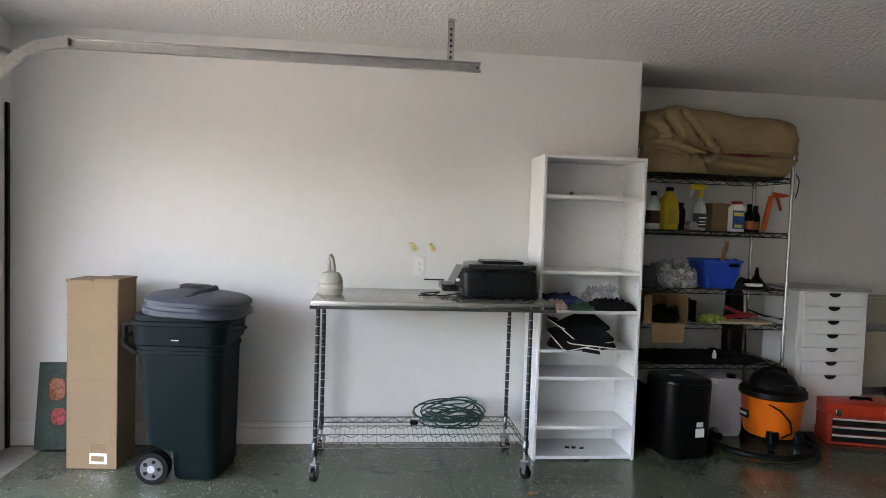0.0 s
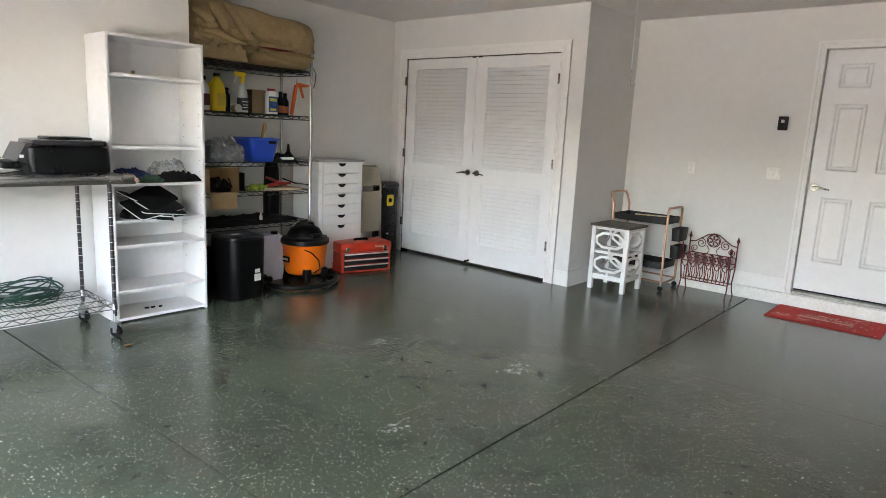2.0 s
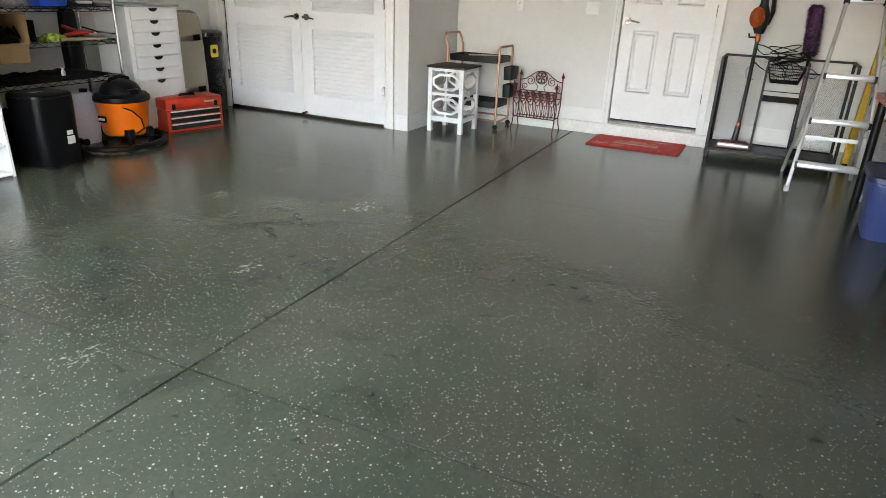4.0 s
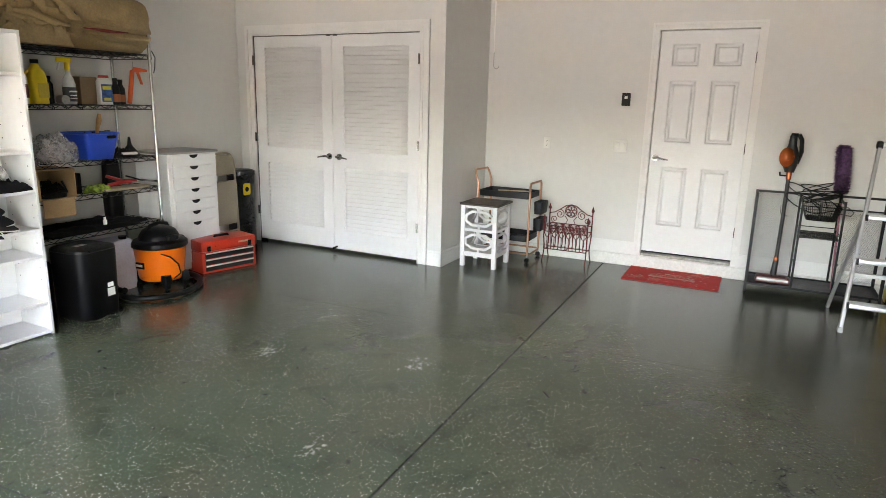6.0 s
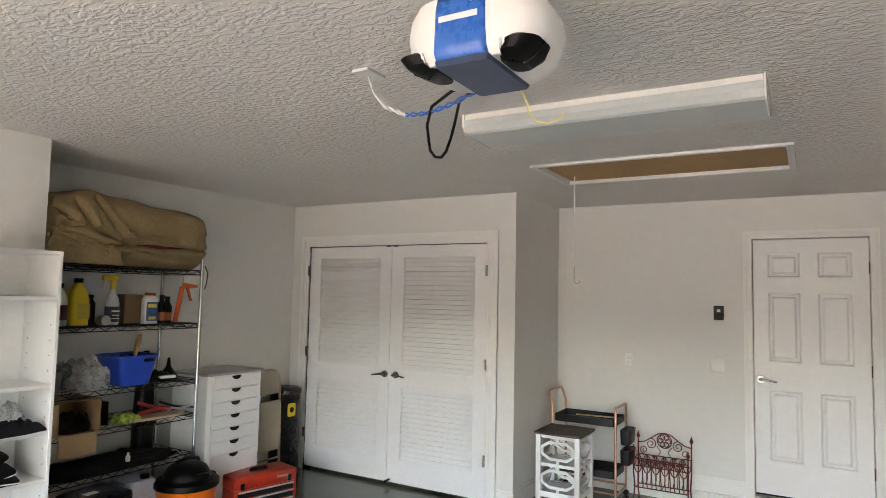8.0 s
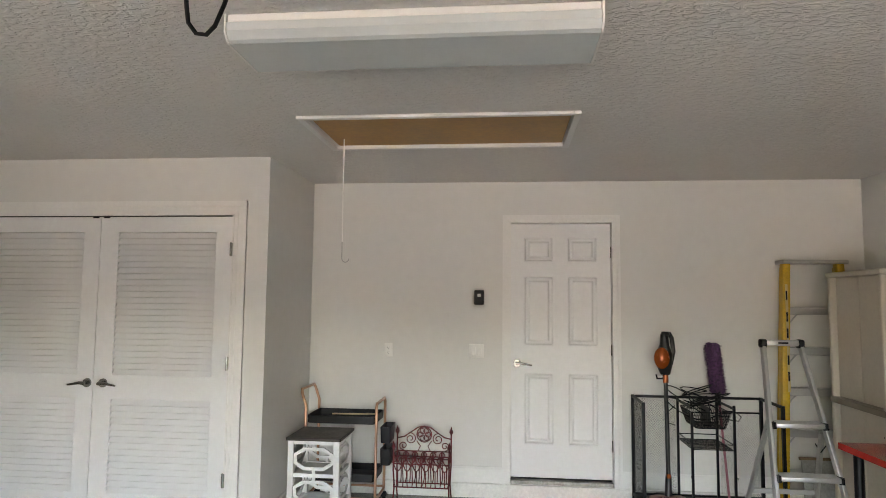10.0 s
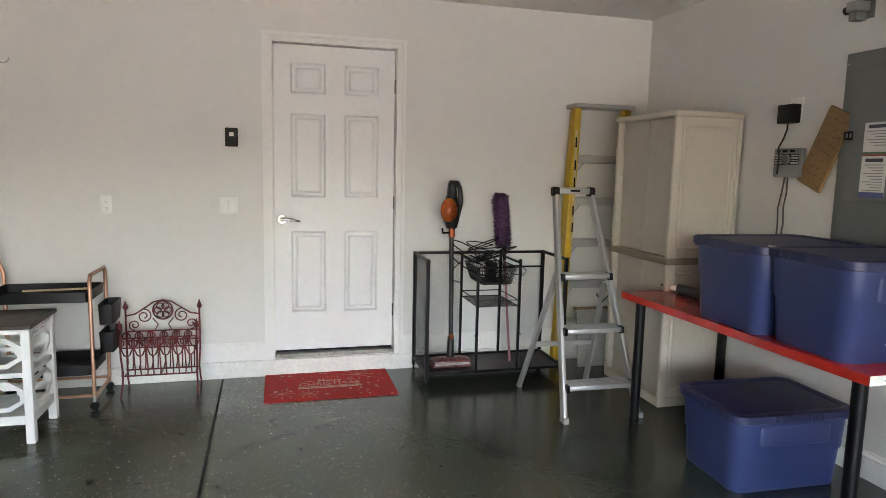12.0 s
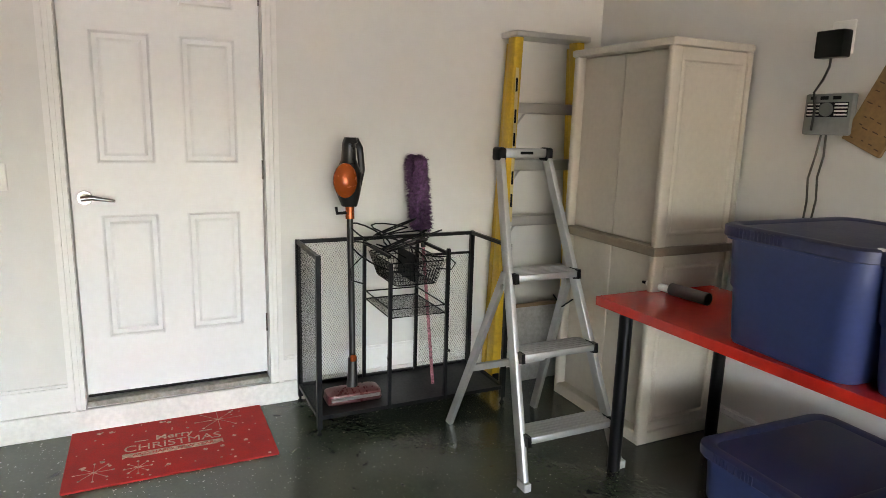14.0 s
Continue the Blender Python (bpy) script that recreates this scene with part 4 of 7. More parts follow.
for z in shelves:
    part("shelf", B((bx0 + 0.0185, by0 + 0.003, z - 0.02, bx1 - 0.0185, by1 - 0.0065, z), bevel=0.0015), LAMIN, t, smooth=False)
part("peg_holes", B(*[(bx1 - 0.0190, y, 0.35 + 0.08 * i, bx1 - 0.0181, y + 0.006, 0.356 + 0.08 * i) for i in range(15) for y in (3.86, 4.08)]), BLACK, t)


def crumple(w, d, h, seed, detail=26, amp=0.3, fold=3.5):
    """A soft, folded lump of cloth or plastic, resting on z = 0."""
    bm = bmesh.new()
    grid = []
    off = Vector((seed * 3.7, seed * 1.3, 0))
    for i in range(detail + 1):
        row = []
        for j in range(detail + 1):
            u, v = 2 * i / detail - 1, 2 * j / detail - 1
            rr = max(abs(u), abs(v))
            ed = 1 - rr ** 3
            n = noise.fractal(Vector((u * fold, v * fold, 0)) + off, 0.8, 2.0, 4)
            rd = abs(noise.noise(Vector((u * fold * 1.7, v * fold * 1.7, 3)) + off))
            z = max(0.0, h * ed * (0.65 + amp * n + amp * rd))
            k = 1 + 0.12 * noise.noise(Vector((u * 2, v * 2, 7)) + off)
            q = 1 / max(1, math.hypot(u, v) / 1.08)
            row.append(bm.verts.new((u * q * w / 2 * k, v * q * d / 2 * k, z)))
        grid.append(row)
    base = []
    for i in range(detail):
        for j in range(detail):
            bm.faces.new((grid[i][j], grid[i + 1][j], grid[i + 1][j + 1], grid[i][j + 1]))
    rim = [grid[i][0] for i in range(detail + 1)] + [grid[detail][j] for j in range(1, detail + 1)] + [grid[i][detail] for i in range(detail - 1, -1, -1)] + [grid[0][j] for j in range(detail - 1, 0, -1)]
    bm.faces.new(rim[::-1])
    return bm


CLOTHB = mat("black_cloth", (0.006, 0.006, 0.007), 0.9, vary=0.3, spec=0.2, bump=0.3, bump_scale=200)
POLY = mat("clear_polythene", (0.7, 0.71, 0.72), 0.12, vary=0.2, scale=25, fine=90, spec=0.9, bump=0.9, bump_scale=38)
POLY.node_tree.nodes["Principled BSDF"].inputs["Alpha"].default_value = 0.38
for nm, lab, cat, x, y, w, d, h, mm, sd in (
        ("folded_cloth", "dark navy folded cloth on the bookcase shelf", "cloth", 1.40, 3.98, 0.36, 0.26, 0.10, mat("navy_cloth", (0.012, 0.025, 0.11), 0.8, vary=0.3), 2),
        ("plastic_bag", "crumpled clear plastic bag on the bookcase shelf", "plastic bag", 1.68, 4.0, 0.28, 0.2, 0.17, POLY, 3),
        ("work_gloves", "pale pink crumpled work gloves on the bookcase shelf", "gloves", 1.33, 3.87, 0.19, 0.12, 0.07, mat("pink_cloth", (0.55, 0.4, 0.34), 0.85, vary=0.3, scale=30), 4),
        ("sunglasses_case", "black soft case at the edge of the bookcase shelf", "case", 1.68, 3.87, 0.32, 0.12, 0.085, CLOTHB, 5),
        ("rag", "dark green rag on the bookcase shelf", "rag", 1.49, 3.86, 0.2, 0.11, 0.055, mat("green_cloth", (0.02, 0.06, 0.035), 0.85, vary=0.4), 6)):
    t = thing(nm, lab, cat, x, y, 0.9295)
    part("fabric", crumple(w, d, h, sd, amp=0.3, fold=3.2), mm, t)
t = thing("folded_bag", "black folded fabric bag with white piping", "bag", 1.52, 3.93, 0.689, 8)
part("bulk", crumple(0.40, 0.26, 0.13, 41, 30, 0.3, 2.5), CLOTHB, t)
for k, (w, d, m) in enumerate(((0.36, 0.24, pose(-0.01, -0.035, 0.075, 24, -8, 6)), (0.30, 0.22, pose(0.03, 0.01, 0.125, 30, -14, 22)), (0.3, 0.16, pose(0.03, -0.08, 0.045, 12, 5, -12)), (0.16, 0.14, pose(-0.12, 0.06, 0.135, 25, 10, 40)))):
    o = part("fold", S([(w - 0.03, d - 0.03, 0.02, -0.012), (w, d, 0.03, -0.004), (w, d, 0.03, 0.006), (w - 0.05, d - 0.05, 0.02, 0.016)], n=4), CLOTHB, t)
    o.matrix_basis = m
    part("piping", T([(x, y, 0.003) for x, y in rrect(w + 0.004, d + 0.004, 0.03, 3)], 0.0035, 6, closed=True), WHITEP, o, "white piping")
part("corner_flap", flat([(-0.05, -0.14), (0.07, -0.13), (0.04, -0.2)], 0.012, 0.018), CLOTHB, t).matrix_basis = pose(0, 0, 0.004, 8)
part("piping", T([(-0.05, -0.14, 0.022), (0.04, -0.2, 0.014), (0.07, -0.13, 0.022)], 0.0035, 6), WHITEP, t, "white piping")
t = thing("small_parts", "few small black loose parts on the lowest shelf", "loose parts", 1.52, 3.95, 0.031)
for x in (-0.04, 0.0, 0.05):
    part("bit", S([(0.03, 0.014, 0.005, 0), (0.028, 0.012, 0.005, 0.01)], n=2), BLACK, t).matrix_basis = pose(x, 0.01 * math.sin(x * 90), 0, 0, 0, 500 * x)
t = thing("knob", "small brass knob lying on a bookcase shelf", "knob", 1.42, 3.90, 1.625)
part("bulb", L([(0.004, 0), (0.008, 0.006), (0.014, 0.014), (0.012, 0.022), (0.002, 0.026)], 12), mat("old_brass", (0.3, 0.2, 0.08), 0.4, 0.8), t)

# ================= niche: wire shelving and what stands there =================
DARKW = mat("dull_dark_chrome", (0.05, 0.05, 0.053), 0.3, 0.9, vary=0.15, scale=20)
rk = thing("wire_shelving", "five-tier chrome wire shelving unit, fully loaded", "shelving unit")
rx0, rx1, ry0, ry1 = 1.99, 3.11, 4.255, 4.70
for x in (rx0, rx1):
    for y in (ry0, ry1):
        grooved_post(rk, x, y, 0.02, 1.975, CHROME)
        part("foot", L([(0.016, 0), (0.016, 0.012), (0.009, 0.02), (0.009, 0.03)], 10, (x, y, 0)), STEEL, rk)
SH = (1.815, 1.430, 1.030, 0.785, 0.505)
for z in SH:
    wire_shelf(rk, rx1 - rx0, ry1 - ry0, pose((rx0 + rx1) / 2, (ry0 + ry1) / 2, z), DARKW)
for x in (rx0, rx1):
    for y in (ry0, ry1):
        for z in SH:
            part("collar", C((x, y, z - 0.035), (x, y, z + 0.006), 0.0165, seg=10), CHROME, rk)
part("strap", T([(3.125, 4.245, 1.85), (3.15, 4.24, 1.8), (3.14, 4.24, 1.72), (3.13, 4.245, 1.68)], 0.004, 6), BLACK, rk, "black tie strap")

# canvas bag on top
CANV = mat("tan_canvas", (0.29, 0.205, 0.105), 0.9, vary=0.14, scale=5, fine=60, bump=0.2, bump_scale=220)
t = thing("canvas_bag", "large tan canvas bag slumped on the top shelf", "bag", 2.575, 4.48, 1.822)
bm = bmesh.new()
nu, nv = 130, 110
# creases on the front: (u, v) from, (u, v) to, depth, width; u along the bag, v up it
CREASES = (((0.40, 0.30), (0.97, 0.33), 0.16, 0.03), ((0.41, 0.33), (0.27, 0.86), 0.10, 0.035), ((0.41, 0.31), (0.06, 0.52), 0.17, 0.04), ((0.38, 0.27), (0.12, 0.10), 0.12, 0.04),
           ((0.46, 0.38), (0.72, 0.58), 0.05, 0.05), ((0.72, 0.36), (0.80, 0.70), 0.045, 0.05), ((0.22, 0.44), (0.17, 0.84), 0.12, 0.04), ((0.45, 0.22), (0.9, 0.10), 0.07, 0.03),
           ((0.12, 0.6), (0.04, 0.86), 0.10, 0.03), ((0.9, 0.4), (0.96, 0.7), 0.05, 0.04), ((0.30, 0.2), (0.40, 0.04), 0.10, 0.03))


def crease(u, v):
    out = 0.0
    for (ua, va), (ub, vb), dep, wid in CREASES:
        du, dv = (ub - ua) * 2.9, vb - va
        f = max(0.0, min(1.0, ((u - ua) * 2.9 * du + (v - va) * dv) / (du * du + dv * dv)))
        d = math.hypot((u - ua) * 2.9 - f * du, v - va - f * dv)
        # a sharp valley with a soft swelling beside it
        out += 1.7 * dep * (-math.exp(-(d / wid)) + 0.45 * math.exp(-((d - 2.6 * wid) / (1.6 * wid)) ** 2)) * (1 - 0.5 * f)
    return out


rows = []
for i in range(nu + 1):
    u = i / nu
    row = []
    for j in range(nv):
        a = 2 * math.pi * j / nv
        fill = min(1, (u / 0.06) ** 0.5 if u < 0.06 else 1) * min(1, ((1 - u) / 0.09) ** 0.4 if u > 0.91 else 1)
        fill = max(fill, 0.03)
        top = 0.41 + 0.05 * math.exp(-((u - 0.27) / 0.1) ** 2) + 0.05 * math.sin(math.pi * u) - 0.02 * u + 0.01 * math.sin(17 * u)
        cu, sv = math.cos(a), math.sin(a)
        n = noise.fractal(Vector((u * 5, cu * 1.3, sv * 1.3)), 0.7, 2.1, 5)
        cu, sv = math.copysign(abs(cu) ** 0.7, cu), math.copysign(abs(sv) ** 0.7, sv)
        k = 1 + 0.03 * n + (crease(u, 0.5 + 0.5 * sv) if cu < 0.35 else 0.0) * min(1, max(0, (0.35 - cu) / 0.5))
        x = -0.61 + 1.26 * u
        y = 0.25 * cu * fill * k
        z = top / 2 + top / 2 * sv * fill * (1 + 0.35 * (k - 1))
        row.append(bm.verts.new((x + 0.02 * n, y, max(0.0, z))))
    rows.append(row)
for p, q in zip(rows, rows[1:]):
    bridge(bm, p, q)
bm.faces.new(rows[0][::-1])
bm.faces.new(rows[-1])
part("canvas", bm, CANV, t)
part("lining", T([(0.0, -0.225, 0.142), (0.16, -0.228, 0.138), (0.36, -0.23, 0.142)], [0.004, 0.014, 0.003], 8), mat("red_lining", (0.17, 0.026, 0.02), 0.9, vary=0.3), t, "red lining showing through a slit")
part("fold", crumple(0.56, 0.26, 0.24, 9, 44, 0.55, 2.2), CANV, t).matrix_basis = pose(-0.37, -0.19, 0, 0, 0, -4)
part("fold", T([(-0.52, -0.23, 0.2), (-0.4, -0.275, 0.2), (-0.26, -0.28, 0.15), (-0.13, -0.27, 0.14)], [0.008, 0.026, 0.024, 0.008], 12), CANV, t)
part("toggle", T([(-0.085, -0.262, 0.235), (-0.08, -0.28, 0.215), (-0.08, -0.282, 0.195)], 0.007, 8), BLKMET, t, "dark toggle")

# bottles and tins on the second shelf
Z1 = 1.434
YEL = mat("yellow_plastic", (0.75, 0.52, 0.02), 0.35, vary=0.04)
t = thing("jug", "yellow plastic jug with a dark cap", "jug", 2.29, 4.40, Z1)
part("body", S([(0.115, 0.085, 0.02, 0), (0.12, 0.09, 0.025, 0.01), (0.12, 0.09, 0.025, 0.17), (0.1, 0.075, 0.025, 0.22), (0.05, 0.045, 0.02, 0.255), (0.045, 0.045, 0.02, 0.27)], n=5), YEL, t)
part("grip", T([(-0.05, 0, 0.22), (-0.075, 0, 0.2), (-0.075, 0, 0.12), (-0.055, 0, 0.09)], 0.011, 8), YEL, t)
part("cap", C((0, 0, 0.27), (0, 0, 0.298), 0.026, seg=16), BLACK, t, "dark screw cap")
part("label", B((-0.02, -0.0462, 0.04, 0.055, -0.0452, 0.14)), mat("yellow_label", (0.6, 0.42, 0.05), 0.5), t)
t = thing("bottle", "white plastic bottle with a dark label", "bottle", 2.17, 4.39, Z1)
part("body", L([(0.045, 0), (0.048, 0.01), (0.048, 0.17), (0.03, 0.21), (0.015, 0.225), (0.015, 0.235)], 18), WHITEP, t)
part("cap", C((0, 0, 0.235), (0, 0, 0.265), 0.02, seg=12), BLACK, t)
part("label", L([(0.0485, 0.04), (0.0486, 0.13)], 18), mat("maroon_label", (0.12, 0.02, 0.03), 0.5), t, "dark red label")
t = thing("spray_bottle", "clear spray bottle with a yellow trigger head", "spray bottle", 2.515, 4.39, Z1)
part("body", L([(0.04, 0), (0.044, 0.01), (0.044, 0.14), (0.035, 0.18), (0.016, 0.215), (0.016, 0.235)], 18), mat("hazy_plastic", (0.55, 0.56, 0.56), 0.25, vary=0.05), t)
part("label", L([(0.0445, 0.02), (0.0446, 0.12)], 18), mat("ink_label", (0.03, 0.03, 0.045), 0.5), t, "black label with white bars")
part("label_text", B((-0.03, -0.0452, 0.085, 0.03, -0.0442, 0.095), (-0.025, -0.0452, 0.06, 0.025, -0.0442, 0.066), (-0.028, -0.0452, 0.04, 0.028, -0.0442, 0.045)), WHITEP, t)
head = part("trigger_head", B((-0.075, -0.014, 0.29, 0.03, 0.014, 0.325), bevel=0.006, seg=2), YEL, t, "yellow trigger head")
part("trigger", flat([(-0.06, 0.29), (-0.05, 0.29), (-0.065, 0.235), (-0.078, 0.238)], -0.008, 0.008, axes="xzy"), WHITEP, head, "white trigger")
part("neck", C((0, 0, 0.235), (0, 0, 0.292), 0.018, seg=12), YEL, head)
t = thing("glass_jar", "dark glass jar behind the yellow jug", "jar", 2.405, 4.48, Z1)
part("jar", L([(0.04, 0), (0.045, 0.01), (0.045, 0.14), (0.03, 0.16), (0.03, 0.175)], 16), mat("dark_glass", (0.02, 0.022, 0.022), 0.08), t)
part("lid", C((0, 0, 0.175), (0, 0, 0.195), 0.034, seg=16), BLKMET, t)
t = thing("tin", "small bright tin lying beside the spray bottle", "tin", 2.43, 4.33, Z1)
part("tin", C((0, -0.02, 0.032), (0, 0.05, 0.032), 0.032, seg=18), STEEL, t)
t = thing("cardboard_carton", "small plain brown carton on the wire shelf", "box", 2.71, 4.50, Z1)
part("carton", B((-0.07, -0.055, 0, 0.07, 0.055, 0.2), bevel=0.003), CARD, t)
t = thing("cleaner_bottle", "white rectangular bottle with a blue label and red cap", "bottle", 2.785, 4.38, Z1)
part("body", S([(0.1, 0.06, 0.012, 0), (0.1, 0.06, 0.012, 0.17), (0.06, 0.045, 0.012, 0.195)], n=3), WHITEP, t)
part("cap", S([(0.075, 0.04, 0.01, 0.195), (0.07, 0.035, 0.01, 0.215)], n=3), mat("red_cap", (0.4, 0.03, 0.02), 0.4), t, "red cap")
part("label", B((-0.045, -0.0312, 0.02, 0.045, -0.0302, 0.15)), mat("blue_label", (0.03, 0.1, 0.3), 0.5, vary=0.5, scale=40), t, "blue printed label")
LBY = mat("label_yellow", (0.7, 0.6, 0.1), 0.5)
part("label_heading", B((-0.035, -0.0319, 0.11, 0.035, -0.0313, 0.135)), LBY, t)
part("label_footer", B((-0.03, -0.0319, 0.03, 0.03, -0.0313, 0.05)), LBY, t)
for x, h in ((2.895, 0.2), (2.94, 0.19)):
    t = thing("dark_bottle", "black bottle with a tapered neck", "bottle", x, 4.40, Z1, group="dark bottles")
    part("body", L([(0.03, 0), (0.033, 0.01), (0.033, h * 0.62), (0.016, h * 0.8), (0.016, h * 0.9)], 14), BLACK, t)
    part("cap", C((0, 0, h * 0.9), (0, 0, h), 0.018, seg=12), BLKMET, t)
    part("label", L([(0.0335, 0.02), (0.0336, h * 0.4)], 14), mat("orange_label", (0.35, 0.1, 0.03), 0.5), t)
ORG = mat("gun_orange", (0.62, 0.09, 0.012), 0.4, vary=0.08)
t = thing("caulking_gun", "orange caulking gun leaning against the shelf post", "caulking gun", 3.0, 4.34, Z1)
part("frame", C((-0.035, 0, 0.012), (0.035, 0.03, 0.26), 0.018, 0.018, 12), ORG, t)
part("grip", flat([(0.02, 0.25), (0.045, 0.29), (0.16, 0.275), (0.155, 0.258), (0.08, 0.25)], 0.012, 0.03, axes="xzy"), ORG, t)
part("trigger", flat([(0.065, 0.25), (0.085, 0.25), (0.115, 0.16), (0.1, 0.158)], 0.015, 0.028, axes="xzy"), ORG, t)
part("rod", C((0.03, 0.028, 0.25), (0.05, 0.036, 0.33), 0.004), STEEL, t)

# third shelf
Z2 = 1.034
t = thing("plastic_bag", "crumpled clear plastic bag of packing on the wire shelf", "plastic bag", 2.34, 4.43, Z2)
part("film", crumple(0.36, 0.34, 0.24, 11, 40, 0.22, 3.2), POLY, t)
t = thing("grey_tub", "grey plastic tub beside the plastic bag", "tub", 2.10, 4.42, Z2)
part("tub", S([(0.15, 0.2, 0.02, 0), (0.18, 0.24, 0.03, 0.13), (0.19, 0.25, 0.03, 0.135), (0.17, 0.23, 0.03, 0.134), (0.14, 0.19, 0.02, 0.01)], n=4), mat("grey_plastic", (0.1, 0.1, 0.1), 0.5), t)
t = thing("storage_basket", "bright blue plastic basket with a cut-out handle", "basket", 2.645, 4.39, Z2)
BB = mat("basket_blue", (0.008, 0.07, 0.5), 0.35, vary=0.06)
part("basket", S([(0.20, 0.22, 0.03, 0), (0.21, 0.23, 0.03, 0.01), (0.285, 0.29, 0.04, 0.185), (0.3, 0.305, 0.04, 0.188), (0.3, 0.305, 0.04, 0.2), (0.28, 0.285, 0.04, 0.199), (0.205, 0.22, 0.03, 0.012)], n=5), BB, t)
part("handle_slot", S([(0.075, 0.022, 0.01, 0), (0.075, 0.022, 0.01, 0.004)], n=4), BLACK, t).matrix_basis = pose(0.06, -0.148, 0.165, 82)
part("contents", crumple(0.25, 0.25, 0.06, 13), CLOTHB, t).matrix_basis = pose(0, 0, 0.14)
t = thing("scrub_brush", "wooden-handled brush standing in the blue basket", "brush", 2.70, 4.40, Z2 + 0.15)
part("handle", T([(0, 0, 0), (0.015, 0, 0.08), (0.03, 0, 0.13), (0.04, 0.0, 0.18)], [0.012, 0.014, 0.02, 0.012], 10), mat("beech", (0.45, 0.25, 0.1), 0.5, vary=0.15), t)
t = thing("clear_bottle", "clear glass bottle with a black cap", "bottle", 2.865, 4.50, Z2)
part("bottle", L([(0.04, 0), (0.042, 0.01), (0.042, 0.09), (0.018, 0.13), (0.018, 0.17)], 14), mat("bottle_glass", (0.3, 0.31, 0.31), 0.08), t)
part("cap", C((0, 0, 0.17), (0, 0, 0.2), 0.02, seg=12), BLACK, t)
t = thing("funnel", "black plastic funnel lying upside down", "funnel", 2.985, 4.41, Z2)
part("cone", L([(0.075, 0), (0.075, 0.01), (0.018, 0.085), (0.008, 0.15)], 18), BLACK, t)
t = thing("power_drill_parts", "heap of small black and white tool parts", "tool parts", 2.87, 4.36, Z2)
part("heap", crumple(0.22, 0.16, 0.08, 17), BLACK, t)
part("white_piece", B((-0.03, -0.09, 0.02, 0.09, -0.05, 0.04), bevel=0.006), WHITEP, t).matrix_basis = pose(0, 0.01, 0, 0, 0, -8)

# fourth shelf
Z3 = 0.789
t = thing("open_carton", "open cardboard carton with its front flap hanging down", "box", 2.24, 4.36, Z3)
CARDL = mat("cardboard_pale", (0.42, 0.27, 0.14), 0.85, vary=0.1, scale=6, fine=70, bump=0.1)
for nm, bx in (("side_wall", (-0.13, -0.15, 0, -0.125, 0.15, 0.205)), ("side_wall", (0.125, -0.15, 0, 0.13, 0.15, 0.205)), ("back_wall", (-0.125, 0.145, 0, 0.125, 0.15, 0.205)),
               ("bottom", (-0.125, -0.15, 0, 0.125, 0.145, 0.004)), ("top", (-0.125, -0.15, 0.2, 0.125, 0.145, 0.204))):
    part(nm, B(bx), CARDL, t, smooth=False)
part("flap", B((-0.122, -0.156, -0.125, 0.108, -0.1515, 0.0), bevel=0.001), CARDL, t)
part("flap", flat([(-0.13, -0.15), (-0.20, -0.2), (-0.205, -0.2), (-0.135, -0.15)], 0.01, 0.2), CARDL, t)
part("contents", crumple(0.22, 0.24, 0.13, 21), BLACK, t).matrix_basis = pose(0, 0, 0.006)
part("cable", T([(-0.08, -0.1, 0.03), (0.0, -0.13, 0.06), (0.08, -0.12, 0.04), (0.06, -0.1, 0.12)], 0.008, 6), BLACK, t)
t = thing("speaker_box", "narrow black upright case behind the carton", "case", 2.43, 4.42, Z3)
part("case", B((-0.035, -0.06, 0, 0.035, 0.06, 0.17), bevel=0.006), BLACK, t)
t = thing("book", "thin dark book standing beside the black case", "book", 2.495, 4.42, Z3)
part("cover", B((-0.012, -0.07, 0, 0.012, 0.07, 0.15), bevel=0.002), BLKMET, t)
t = thing("garden_gloves", "bright green rolled garden gloves", "gloves", 2.63, 4.35, Z3)
part("fabric", crumple(0.2, 0.13, 0.07, 23), mat("lime_cloth", (0.28, 0.4, 0.06), 0.8, vary=0.4, scale=30), t)
t = thing("shears", "red-handled hedge shears laid across the shelf", "shears", 2.86, 4.36, Z3)
part("handle", T([(-0.12, 0.02, 0.03), (0.0, 0.0, 0.05), (0.06, -0.02, 0.05)], 0.016, 8), mat("tool_red", (0.35, 0.02, 0.02), 0.4), t, "dark red handle")
part("handle", T([(-0.1, 0.06, 0.1), (0.0, 0.02, 0.06), (0.1, -0.03, 0.05)], 0.012, 8), mat("tool_red_b", (0.3, 0.02, 0.02), 0.4), t, "dark red handle")
part("blade", flat([(0.05, -0.03), (0.28, -0.07), (0.28, -0.06), (0.06, -0.01)], 0.04, 0.046), STEEL, t)
part("blade", T([(0.05, 0.03, 0.09), (0.16, 0.0, 0.05), (0.27, -0.08, 0.035)], 0.007, 6), BLKMET, t)
t = thing("wooden_board", "pale thin board with a rounded end under the tools", "board", 2.84, 4.34, Z3)
part("board", flat([(-0.2, -0.07), (0.1, -0.09), (0.2, -0.06), (0.22, 0.0), (0.15, 0.06), (-0.2, 0.06)], 0.0, 0.016), mat("pale_wood", (0.5, 0.38, 0.27), 0.6, vary=0.15), t)
t = thing("hand_vacuum", "tall black appliance standing behind the tools", "appliance", 2.93, 4.59, 0.505)
part("body", S([(0.13, 0.11, 0.03, 0.006), (0.14, 0.12, 0.04, 0.2), (0.12, 0.1, 0.04, 0.47), (0.09, 0.08, 0.03, 0.5)], n=5), BLACK, t)
